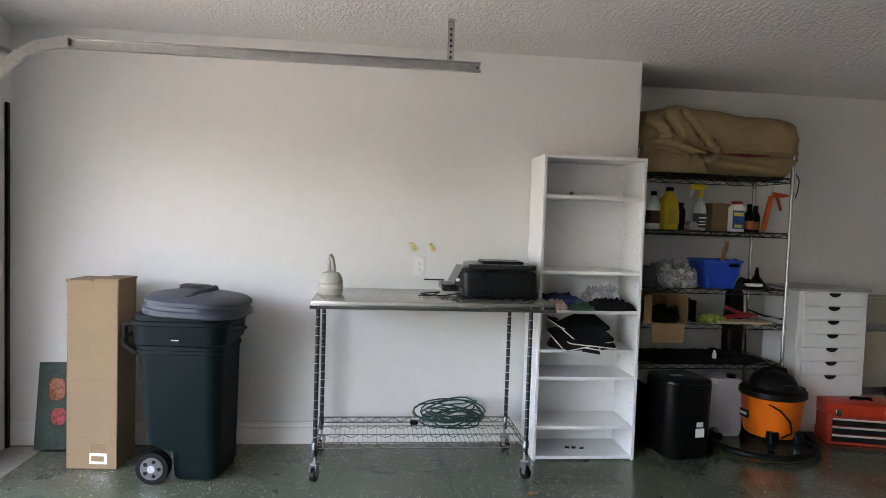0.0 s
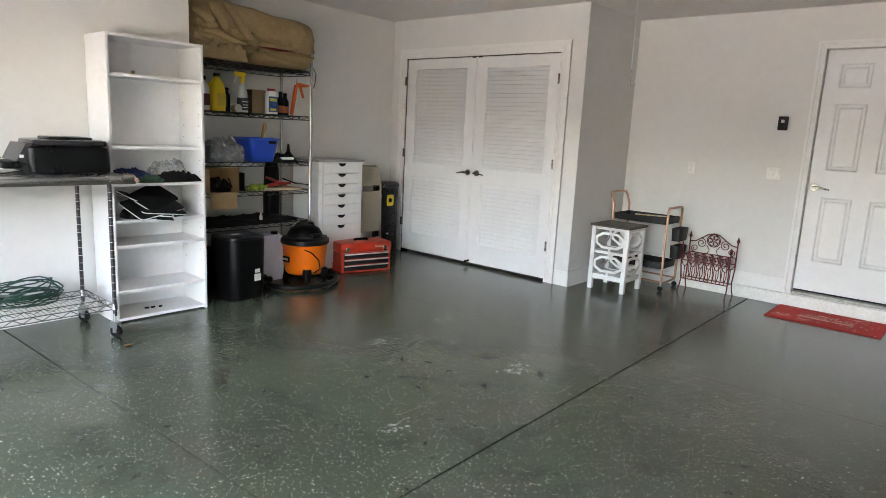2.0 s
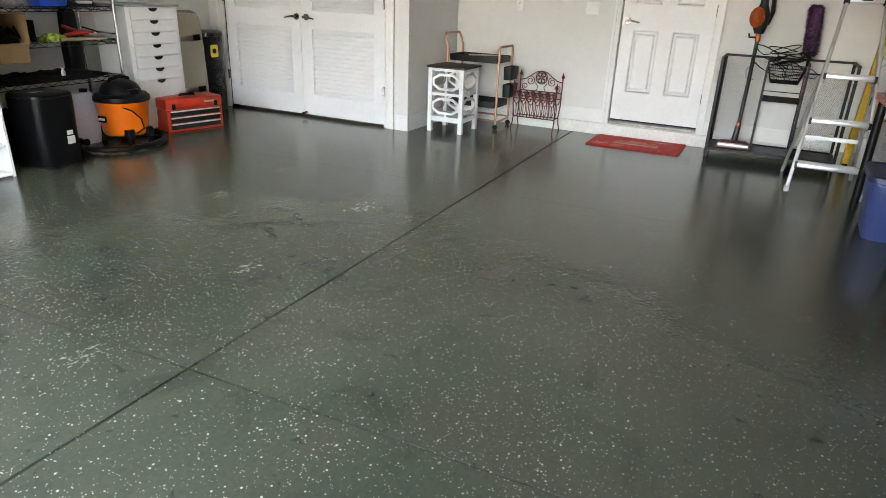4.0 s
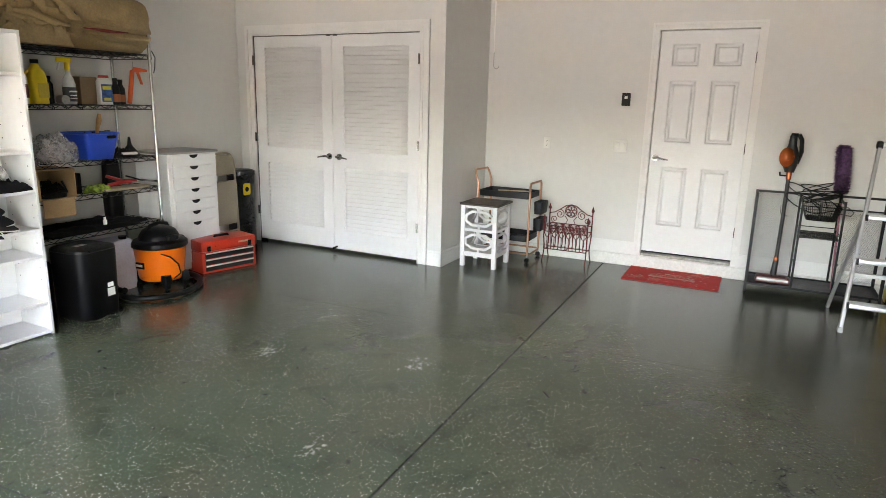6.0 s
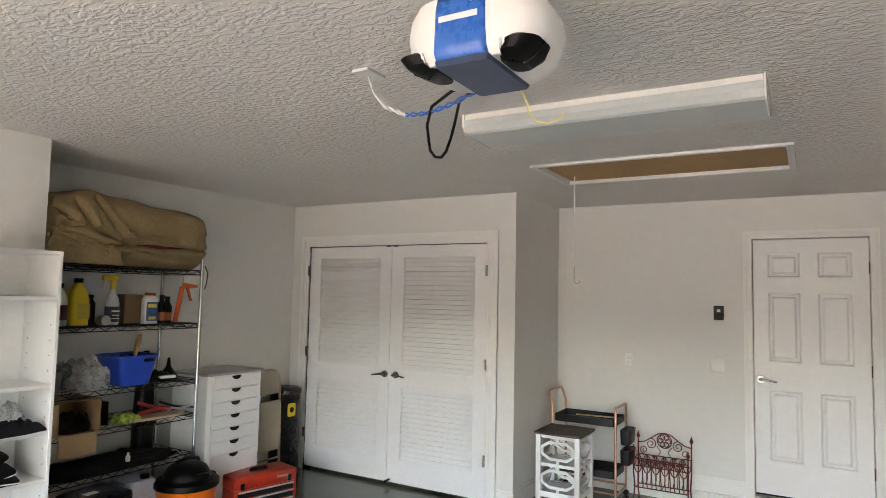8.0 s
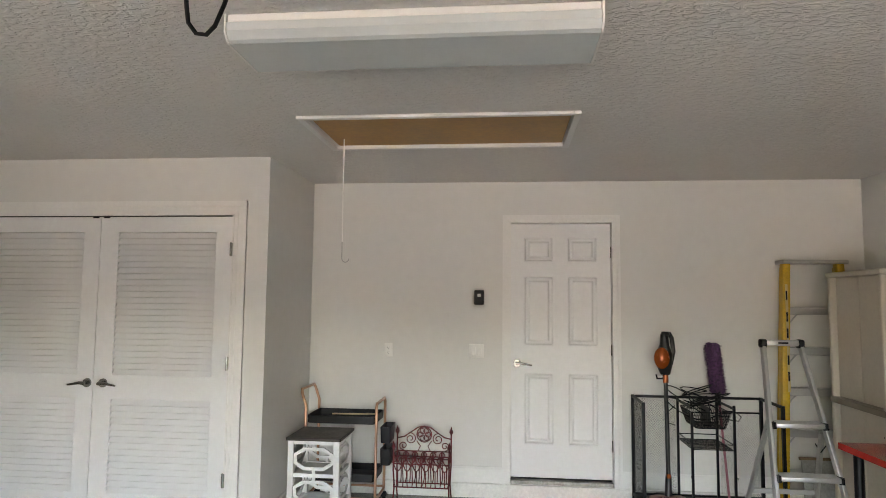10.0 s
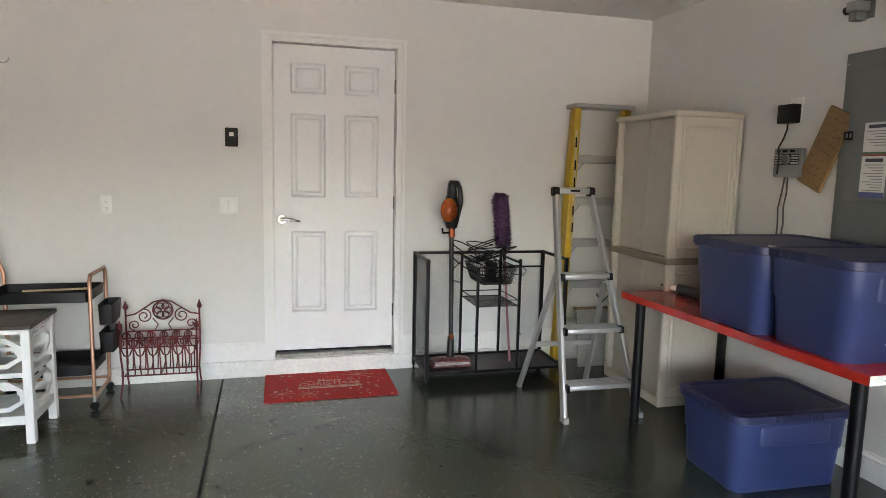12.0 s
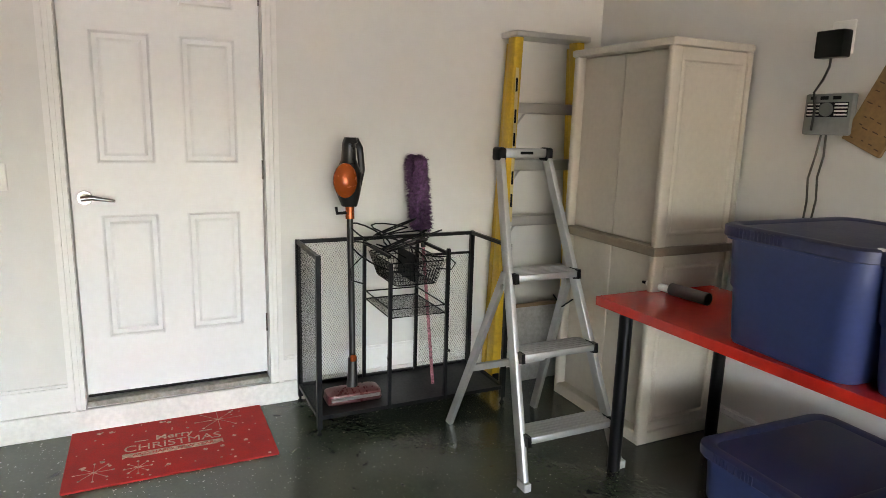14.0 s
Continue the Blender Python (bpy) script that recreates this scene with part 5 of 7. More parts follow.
# fifth shelf
t = thing("folded_tarp", "black folded tarpaulin covering the low shelf", "tarpaulin", 2.52, 4.45, 0.509)
part("tarp", crumple(1.1, 0.42, 0.06, 27, 40, 0.5, 3), CLOTHB, t)
t = thing("small_bottle", "tiny pale bottle standing on the tarpaulin", "bottle", 2.63, 4.30, 0.54)
part("bottle", L([(0.014, 0), (0.015, 0.03), (0.008, 0.04), (0.008, 0.055)], 10), WHITEP, t)

# floor of the niche
t = thing("waste_bin", "tall black plastic paper bin with a pale sticker", "waste bin", 2.215, 3.98, 0, 6)
part("body", S([(0.3, 0.3, 0.07, 0.004), (0.31, 0.31, 0.07, 0.02), (0.325, 0.325, 0.075, 0.44), (0.325, 0.325, 0.075, 0.47)], n=6), BLACK, t)
part("lid", S([(0.318, 0.318, 0.07, 0.47), (0.325, 0.325, 0.075, 0.475), (0.318, 0.318, 0.07, 0.488), (0.29, 0.29, 0.06, 0.495)], n=6), PRN, t, "black shredder lid")
part("sticker", B((0.03, -0.161, 0.14, 0.09, -0.15, 0.195), (0.035, -0.1615, 0.205, 0.08, -0.15, 0.235)), WHITEP, t, "pale sticker")
part("paper", B((-0.06, -0.02, 0.4955, 0.02, 0.03, 0.497)), WHITEP, t)
part("cable", T([(0.1, -0.1, 0.03), (0.17, -0.14, 0.006), (0.1, -0.2, 0.006), (0.02, -0.22, 0.006), (0.0, -0.17, 0.006), (-0.1, -0.2, 0.006), (-0.17, -0.15, 0.006)], 0.005, 6), BLACK, t, "black power cable")
t = thing("black_case", "low black case pushed against the bookcase", "case", 2.0, 4.35, 0)
part("case", S([(0.2, 0.4, 0.02, 0), (0.2, 0.4, 0.02, 0.36), (0.18, 0.38, 0.02, 0.38)], n=3), BLACK, t)
t = thing("water_container", "white plastic water container with a grey cap", "container", 2.72, 4.36, 0)
part("body", S([(0.24, 0.22, 0.05, 0), (0.25, 0.24, 0.05, 0.05), (0.25, 0.24, 0.05, 0.37), (0.2, 0.2, 0.05, 0.4)], n=5), mat("lilac_plastic", (0.66, 0.66, 0.75), 0.4), t)
part("cap", C((0.05, -0.05, 0.395), (0.05, -0.05, 0.425), 0.03, seg=14), BLKMET, t, "dark cap")

# shop vacuum
VO = mat("vac_orange", (0.85, 0.155, 0.01), 0.35, vary=0.04)
t = thing("shop_vacuum", "orange and black shop vacuum on casters", "shop vacuum", 2.975, 4.14, 0, 0)
part("drum", L([(0.16, 0.065), (0.172, 0.08), (0.185, 0.2), (0.198, 0.315), (0.203, 0.322), (0.203, 0.336)], 32), VO, t, "orange drum")
hd = part("motor_head", L([(0.208, 0.33), (0.215, 0.338), (0.213, 0.37), (0.195, 0.382), (0.16, 0.39), (0.15, 0.42), (0.125, 0.462), (0.08, 0.487), (0.03, 0.492)], 32), BLACK, t, "black domed motor head")
part("handle", T([(-0.1, 0, 0.45), (-0.08, 0, 0.5), (0.0, 0, 0.515), (0.08, 0, 0.5), (0.1, 0, 0.44)], 0.015, 8), BLACK, hd)
part("switch_plate", B((-0.05, -0.17, 0.385, 0.05, -0.12, 0.43), bevel=0.008), BLKMET, hd)
part("latch", B((0.185, -0.03, 0.3, 0.228, 0.03, 0.38), bevel=0.006), BLACK, t)
part("emblem", B((-0.06, -0.2, 0.175, 0.02, -0.19, 0.225)), BLKMET, t, "plain dark emblem plate").matrix_basis = pose(0, 0, 0, 0, 0, -85)
part("emblem_bar", B((-0.055, -0.2025, 0.192, 0.01, -0.2005, 0.21)), WHITEP, t).matrix_basis = pose(0, 0, 0, 0, 0, -85)
part("cord", T([(-0.12, -0.15, 0.3), (-0.07, -0.195, 0.27), (0.0, -0.2, 0.2), (0.02, -0.195, 0.12), (-0.05, -0.195, 0.09)], 0.006, 6), BLACK, t, "black power cord")
for a in (-120, -60, 60, 120):
    ca, sa = math.cos(radians(a)), math.sin(radians(a))
    f = part("caster_foot", S([(0.07, 0.07, 0.015, 0.05, 0.18 * ca, 0.18 * sa), (0.06, 0.06, 0.012, 0.12, 0.175 * ca, 0.175 * sa)], n=3), BLACK, t)
    part("wheel", C((0.19 * ca - 0.012, 0.19 * sa, 0.027), (0.19 * ca + 0.012, 0.19 * sa, 0.027), 0.027, seg=14), BLKMET, f)
pts = []
for i in range(70):
    a = radians(150 + 400 * i / 69)
    r = 0.35 + 0.03 * math.sin(a * 2)
    if i < 6:
        r -= 0.02
    pts.append((-0.09 + r * math.cos(a), -0.07 + r * 0.92 * math.sin(a), 0.03 + (0.05 if i > 58 else 0) * (i - 58) / 11))
bm = T(pts, [0.026 if k % 2 else 0.021 for k in range(70)], 10)
part("hose", bm, BLACK, t, "black ribbed hose coiled on the floor")

# toolbox
RED = mat("toolbox_red", (0.5, 0.035, 0.015), 0.35, vary=0.12, scale=9, fine=50)
t = thing("toolbox", "red steel toolbox with three black drawers", "toolbox", 3.645, 4.15, 0, -14.5)
part("body", B((-0.265, -0.13, 0, 0.265, 0.13, 0.19), bevel=0.006), RED, t)
part("lid", B((-0.268, -0.133, 0.192, 0.268, 0.133, 0.285), bevel=0.012, seg=2), RED, t, "red hinged lid")
PULL = mat("bright_strip", (0.62, 0.62, 0.61), 0.45, 0.2, vary=0.05)
DG = mat("drawer_black", (0.012, 0.012, 0.013), 0.35, spec=0.3)
for k in range(3):
    z = 0.02 + 0.056 * k
    d = part("drawer", B((-0.235, -0.137, z, 0.235, -0.1305, z + 0.05), bevel=0.002), DG, t, "black drawer front")
    part("pull", B((-0.235, -0.147, z + 0.04, 0.235, -0.1372, z + 0.051), bevel=0.002), PULL, d, "bright pull strip")
for x in (-0.2, 0.2):
    part("latch", B((x - 0.018, -0.139, 0.195, x + 0.018, -0.1335, 0.245), bevel=0.003), NICKEL, t, "steel latch")
part("emblem", B((0.09, -0.1355, 0.235, 0.19, -0.1335, 0.25)), mat("cream_badge", (0.5, 0.35, 0.25), 0.5), t, "plain pale badge")
part("handle", T([(-0.07, 0, 0.286), (-0.06, 0, 0.298), (0.06, 0, 0.298), (0.07, 0, 0.286)], 0.012, 8), BLACK, t, "black carry handle")

# drawer cabinet
t = thing("drawer_cabinet", "white seven-drawer cabinet with a grey top", "drawer cabinet", 3.49, 4.47, 0)
part("carcass", B((-0.265, -0.195, 0.02, 0.265, 0.2, 1.03), bevel=0.003), LAMIN, t)
part("top", B((-0.28, -0.212, 1.031, 0.28, 0.21, 1.05), bevel=0.004), mat("grey_top", (0.34, 0.33, 0.31), 0.4, vary=0.08), t, "grey worn top")
zt = 1.022
for k in range(7):
    h = 0.098 if k < 6 else 0.36
    d = part("drawer", B((-0.225, -0.208, zt - h + 0.004, 0.225, -0.1955, zt), bevel=0.003), LAMIN, t)
    part("finger_notch", flat([(0.045 * math.cos(radians(a)), -0.03 * math.sin(radians(a)) + zt - 0.001) for a in range(0, 181, 15)], -0.2092, -0.2084, axes="xzy"), BLACK, d, "dark half-round finger notch")
    zt -= h
# folding chair
BEI = mat("beige_enamel", (0.36, 0.31, 0.23), 0.4, vary=0.07)
t = thing("folding_chair", "beige steel folding chair, folded against the wall", "folding chair", 4.11, 4.6, 0, 0)
part("frame", T([(-0.2, -0.03, 0.0), (-0.2, 0.0, 0.75)] + [(-0.11 + 0.09 * math.cos(radians(a)), 0.01, 0.86 + 0.11 * math.sin(radians(a))) for a in (180, 150, 120, 90)] + [(0.11 + 0.09 * math.cos(radians(a)), 0.01, 0.86 + 0.11 * math.sin(radians(a))) for a in (90, 60, 30, 0)] + [(0.2, 0.0, 0.75), (0.2, -0.03, 0.0)], 0.012, 8), BEI, t, "bent steel tube frame")
part("backrest", S([(0.37, 0.02, 0.009, 0.76), (0.38, 0.022, 0.009, 0.8), (0.36, 0.022, 0.009, 0.93), (0.3, 0.02, 0.009, 0.955)], n=3), BEI, t)
part("seat", S([(0.34, 0.03, 0.012, 0.27), (0.37, 0.034, 0.012, 0.3), (0.37, 0.034, 0.012, 0.66), (0.33, 0.03, 0.012, 0.7)], n=3), BEI, t).matrix_basis = pose(0, -0.03, 0)
part("rear_frame", T([(-0.17, -0.05, 0.0), (-0.17, -0.03, 0.7), (0.17, -0.03, 0.7), (0.17, -0.05, 0.0)], 0.011, 8), BEI, t)
for z in (0.1, 0.2):
    part("stretcher", T([(-0.18, -0.05, z), (0.18, -0.05, z)], 0.009, 8), BEI, t)
t = thing("pedal_bin", "slim black and steel bin with a yellow tag", "bin", 4.45, 4.66, 0, 0)
part("body", S([(0.24, 0.24, 0.1, 0), (0.26, 0.26, 0.11, 0.02), (0.26, 0.26, 0.11, 0.73), (0.265, 0.265, 0.11, 0.735)], n=7), mat("smoked_steel", (0.02, 0.02, 0.022), 0.3, 0.5), t)
part("lid", S([(0.27, 0.27, 0.11, 0.736), (0.27, 0.27, 0.11, 0.775), (0.22, 0.22, 0.1, 0.79)], n=7), DARKW, t, "dull dark steel lid")
part("tag", S([(0.1, 0.12, 0.02, 0), (0.1, 0.12, 0.02, 0.004)], n=4), YEL, t, "yellow hang tag").matrix_basis = pose(-0.06, -0.136, 0.6, 90)
part("tag_mark", S([(0.05, 0.05, 0.024, 0.0045), (0.05, 0.05, 0.024, 0.0055)], n=5), BLACK, t).matrix_basis = pose(-0.06, -0.136, 0.6, 90)

# ================= house wall =================
WHT = mat("furniture_white", (0.77, 0.77, 0.765), 0.4, rough_vary=0.0, vary=0.03)
DKWOOD = mat("dark_veneer", (0.045, 0.035, 0.03), 0.4, vary=0.15, scale=6, fine=40)
t = thing("side_table", "white fretwork side table with a dark brown top", "side table", 4.835, 1.955, 0)
W, D, H = 0.365, 0.36, 0.605   # along x, along y, height
for x in (0, W - 0.04):
    for y in (0, D - 0.04):
        part("leg", B((x, y, 0, x + 0.04, y + 0.04, H - 0.02), bevel=0.002), WHT, t, smooth=False)
part("tabletop", B((-0.012, -0.012, H - 0.019, W + 0.012, D + 0.012, H + 0.002), bevel=0.003), DKWOOD, t, "dark brown tabletop")
for z in (0.345, 0.125):
    part("shelf", B((0.012, 0.012, z, W - 0.012, D - 0.012, z + 0.014)), WHT, t, smooth=False)


def fret(length, z0, z1, m):
    """Octagon fretwork in the plane of x (length) and z."""
    bm = bmesh.new()
    h, th, w = z1 - z0, 0.012, 0.022
    gap = 0.022
    a, b = length, h - 2 * gap
    c = 0.28 * length

    def octa(i):
        return [(i, c * 0.55 + i * 0.41), (c * 0.85 + i * 0.41, i), (a - c * 0.85 - i * 0.41, i), (a - i, c * 0.55 + i * 0.41), (a - i, b - c * 0.55 - i * 0.41), (a - c * 0.85 - i * 0.41, b - i), (c * 0.85 + i * 0.41, b - i), (i, b - c * 0.55 - i * 0.41)]
    o, n = octa(0.0), octa(w)
    rings = []
    for pts, y in ((o, 0), (n, 0), (n, th), (o, th)):
        rings.append([bm.verts.new((px, y, z0 + gap + pz)) for px, pz in pts])
    for i in range(4):
        bridge(bm, rings[i], rings[(i + 1) % 4])
    B((a / 2 - w / 2, 0, z0, a / 2 + w / 2, th, z0 + gap + 0.002), (a / 2 - w / 2, 0, z1 - gap - 0.002, a / 2 + w / 2, th, z1), bm=bm)
    ob = part("fretwork", bm, WHT, t, smooth=False)
    ob.matrix_basis = m
    return ob


front = (pose(0.012, D - 0.04, 0, 0, 0, -90), pose(W - 0.024, D - 0.04, 0, 0, 0, -90))
sides = (pose(0.04, 0.012, 0), pose(0.04, D - 0.024, 0))
for z0, z1 in ((0.365, 0.56), (0.145, 0.34)):
    for m in front:
        fret(D - 0.08, z0, z1, m)
    for m in sides:
        fret(W - 0.08, z0, z1, m)
for z0, z1 in ((0.56, H - 0.021), (0.34, 0.365), (0.1, 0.145)):
    for y in (0.008, D - 0.03):
        part("rail", B((0.0405, y, z0, W - 0.0405, y + 0.022, z1)), WHT, t, smooth=False)
    for x in (0.008, W - 0.03):
        part("rail", B((x, 0.0405, z0, x + 0.022, D - 0.0405, z1)), WHT, t, smooth=False)

# bar cart
COP = mat("copper_tube", (0.55, 0.3, 0.2), 0.3, 0.85, vary=0.04, rough_vary=0.03)
MESHB = mat("black_tray", (0.006, 0.006, 0.007), 0.45, spec=0.3)
t = thing("bar_cart", "copper-framed rolling cart with black trays", "bar cart", 5.43, 2.06, 0)
for y, zt, lean in ((0.27, 0.87, 0.03), (-0.27, 0.775, 0.0)):
    part("end_frame", T([(-0.17, y, 0.09), (-0.17, y, zt - 0.12), (-0.17, y + lean, zt - 0.03), (-0.15, y + lean * 1.3, zt), (0.15, y + lean * 1.3, zt), (0.17, y + lean, zt - 0.03), (0.17, y, zt - 0.12), (0.17, y, 0.09), (0.15, y, 0.07), (-0.15, y, 0.07)], 0.011, 10, closed=True), COP, t, "bent copper tube")
for z, nm in ((0.62, "tray"), (0.2, "tray")):
    part(nm, S([(0.31, 0.50, 0.02, z), (0.33, 0.52, 0.025, z + 0.004), (0.335, 0.525, 0.025, z + 0.06), (0.325, 0.515, 0.022, z + 0.06), (0.32, 0.51, 0.02, z + 0.008)], n=3), MESHB, t, "black tray")
for sx in (-0.17, 0.17):
    part("side_rail", T([(sx, -0.27, 0.085), (sx, 0.27, 0.085)], 0.009, 8), COP, t)
    for sy in (-0.27, 0.27):
        f = part("caster", C((sx, sy, 0.045), (sx, sy, 0.085), 0.008, seg=8), STEEL, t)
        part("wheel", C((sx - 0.008, sy, 0.024), (sx + 0.008, sy, 0.024), 0.024, seg=16), BLACK, f)
for z, x in ((0.50, -0.09), (0.335, -0.09)):
    part("hanging_basket", S([(0.2, 0.07, 0.01, z - 0.03, 0.03, -0.32), (0.22, 0.08, 0.01, z + 0.09, 0.03, -0.322), (0.21, 0.07, 0.01, z + 0.09, 0.03, -0.322), (0.19, 0.06, 0.01, z - 0.02, 0.03, -0.32)], n=2), MESHB, t, "black hanging wire basket")
part("dowel", C((-0.12, -0.25, 0.695), (-0.05, 0.1, 0.675), 0.006), mat("dowel", (0.6, 0.45, 0.28), 0.6), t, "thin pale dowel across the tray")

# magazine rack
IRON = mat("red_iron", (0.17, 0.02, 0.024), 0.5, 0.3, vary=0.5, scale=20, fine=80)
t = thing("magazine_rack", "dark red wrought-iron magazine rack with scrolls", "magazine rack", 5.535, 1.475, 0)


def spiral(cy, cz, r, a0, turns, x):
    n = int(18 * abs(turns))
    return [(x, cy + r * (1 - 0.75 * i / n) * math.cos(a0 + 2 * math.pi * turns * i / n), cz + r * (1 - 0.75 * i / n) * math.sin(a0 + 2 * math.pi * turns * i / n)) for i in range(n + 1)]


for x, zt, nm in ((0.085, 0.5, "back_panel"), (-0.085, 0.415, "front_panel")):
    for s in (-1, 1):
        part("post", T([(x + (0.03 if x > 0 else -0.03), s * 0.215, 0.0), (x * 0.9, s * 0.213, 0.06), (x * 0.7, s * 0.21, 0.13), (x, s * 0.215, 0.25), (x, s * 0.215, zt)], 0.006, 7), IRON, t)
        part("finial", L([(0.003, zt - 0.01), (0.014, zt + 0.005), (0.016, zt + 0.015), (0.007, zt + 0.035), (0.002, zt + 0.055)], 8, (x, s * 0.215, 0)), IRON, t)
    if x > 0:
        part("arch", T([(x, -0.21, 0.46), (x, -0.16, 0.47), (x, -0.1, 0.51), (x, -0.05, 0.545), (x, 0, 0.555), (x, 0.05, 0.545), (x, 0.1, 0.51), (x, 0.16, 0.47), (x, 0.21, 0.46)], 0.005, 7), IRON, t)
        part("medallion", T(arc((x, 0, 0.49), 0.058, 0, 345, 23, "yz"), 0.005, 6, closed=True), IRON, t, "round medallion")
        for k in range(6):
            a = k * math.pi / 3
            part("petal", T(arc((x, 0.03 * math.cos(a), 0.49 + 0.03 * math.sin(a)), 0.02, 0, 330, 11, "yz"), 0.004, 5, closed=True), IRON, t)
        for s in (-1, 1):
            part("scroll", T(spiral(s * 0.11, 0.455, 0.045, math.pi / 2, s * 1.5, x), 0.004, 5), IRON, t)
            part("scroll", T(spiral(s * 0.165, 0.40, 0.035, -math.pi / 2, s * 1.4, x), 0.004, 5), IRON, t)
            part("brace", T([(x, s * 0.06, 0.44), (x, s * 0.03, 0.4), (x, s * 0.05, 0.36), (x, s * 0.1, 0.35)], 0.004, 5), IRON, t)
    for z in (0.36, 0.30):
        part("rail", C((x, -0.215, z), (x, 0.215, z), 0.005, seg=6), IRON, t)
    for k in range(6):
        y = -0.18 + 0.072 * k
        part("loop", T([(x, y - 0.03, 0.355), (x, y - 0.03, 0.29), (x, y - 0.015, 0.255), (x, y, 0.245), (x, y + 0.015, 0.255), (x, y + 0.03, 0.29), (x, y + 0.03, 0.355)], 0.0045, 6), IRON, t)
        part("ringlet", T(arc((x, y + 0.036, 0.33), 0.022, 0, 330, 11, "yz"), 0.004, 5, closed=True), IRON, t)
        part("bar", T([(x, y, 0.245), (x * 0.95, y, 0.16), (x * 0.75, y, 0.12)], 0.004, 6), IRON, t)
        part("bar", T([(x, y + 0.036, 0.3), (x * 0.95, y + 0.03, 0.16), (x * 0.75, y + 0.036, 0.12)], 0.004, 6), IRON, t)
for x in (-0.062, 0.062):
    part("base_bar", C((x, -0.212, 0.12), (x, 0.212, 0.12), 0.0055, seg=6), IRON, t)
for y in (-0.2, 0, 0.2):
    part("base_bar", C((-0.062, y, 0.12), (0.062, y, 0.12), 0.004, seg=6), IRON, t)

# door mat
MATR = mat("mat_red", (0.5, 0.022, 0.02), 0.9, vary=0.16, scale=12, fine=120, bump=0.4, bump_scale=300)
MATW = mat("mat_print", (0.62, 0.4, 0.32), 0.9, vary=0.3, scale=60)
t = thing("door_mat", "red printed Christmas door mat below the house door", "door mat", 5.428, 0.456, 0)
part("mat", S([(0.515, 0.81, 0.008, 0.001), (0.52, 0.815, 0.01, 0.004), (0.515, 0.81, 0.008, 0.009)], n=3), MATR, t)


def lettering(text, size, u, v, m_, z=0.0092, bold=0.0):
    cu = bpy.data.curves.new("lettering", "FONT")
    cu.body, cu.size, cu.align_x, cu.extrude, cu.offset = text, size, "CENTER", 0.0004, bold
    o = bpy.data.objects.new("lettering", cu)
    scene.collection.objects.link(o)
    bpy.context.view_layer.update()
    me = bpy.data.meshes.new_from_object(o)
    bpy.data.objects.remove(o)
    me.materials.append(m_)
    w = new("lettering", me)
    w.parent = t
    w.matrix_basis = pose(u, v, z, 0, 0, -90)
    return w


lettering("Merry", 0.062, 0.055, -0.005, MATW, bold=0.001)
lettering("CHRISTMAS", 0.075, -0.015, 0.0, MATW)
part("banner", flat([(-0.072, 0.2), (-0.06, 0.18), (-0.072, 0.16), (-0.072, -0.17), (-0.06, -0.19), (-0.072, -0.2), (-0.032, -0.2), (-0.032, 0.2)], 0.009, 0.0097), MATW, t)
lettering("AND HAPPY NEW YEAR", 0.03, -0.062, 0.0, MATR, 0.0102)
for y0, y1 in ((0.1, 0.155), (-0.165, -0.11)):
    part("dash", B((0.066, y0, 0.009, 0.073, y1, 0.0096)), MATW, t)
rng = random.Random(12)
for k in range(90):
    x, y, r = rng.uniform(-0.24, 0.24), rng.uniform(-0.39, 0.39), rng.choice((0.003, 0.004, 0.004, 0.005, 0.007, 0.01))
    if -0.1 < x < 0.12 and abs(y) < 0.25:
        continue
    part("dot", C((x, y, 0.0088), (x, y, 0.0096), r, seg=8), MATW, t)
for cx, cy, r in ((0.16, -0.2, 0.1), (-0.14, 0.3, 0.07), (-0.16, 0.14, 0.05)):
    bm = bmesh.new()
    for k in range(8):
        a = k * math.pi / 4
        T([(cx, cy, 0.0092), (cx + r * math.cos(a), cy + r * math.sin(a), 0.0092)], 0.0012, 4, bm=bm)
        C((cx + r * math.cos(a), cy + r * math.sin(a), 0.0088), (cx + r * math.cos(a), cy + r * math.sin(a), 0.0096), 0.006, seg=6, bm=bm)
    part("snowflake", bm, MATW, t)

# mesh organiser rack
t = thing("tool_rack", "black steel mesh organiser rack for long tools", "organiser rack", 0, 0, 0)
X0, X1, Y0, Y1 = 5.275, 5.668, -1.105, -0.15


def sq(p, q, r=0.0095):
    return T((p, q), r * 1.3, 4)


for x in (X0, X1):
    for y in (Y0, Y1):
        part("post", B((x - 0.011, y - 0.011, 0.03, x + 0.011, y + 0.011, 0.836)), BLKMET, t, smooth=False)
        part("foot", L([(0.012, 0), (0.013, 0.006), (0.006, 0.012), (0.006, 0.031)], 10, (x, y, 0)), BLACK, t)
for z in (0.085, 0.826):
    for x in (X0, X1):
        if not (x == X0 and z > 0.5):
            part("rail", B((x - 0.008, Y0 + 0.0095, z - 0.009, x + 0.008, Y1 - 0.0095, z + 0.009)), BLKMET, t, smooth=False)
    for y in (Y0, Y1):
        part("rail", B((X0 + 0.0095, y - 0.008, z - 0.009, X1 - 0.0095, y + 0.008, z + 0.009)), BLKMET, t, smooth=False)
part("bottom_tray", B((X0 + 0.009, Y0 + 0.009, 0.078, X1 - 0.009, Y1 - 0.009, 0.082)), BLKMET, t, smooth=False)


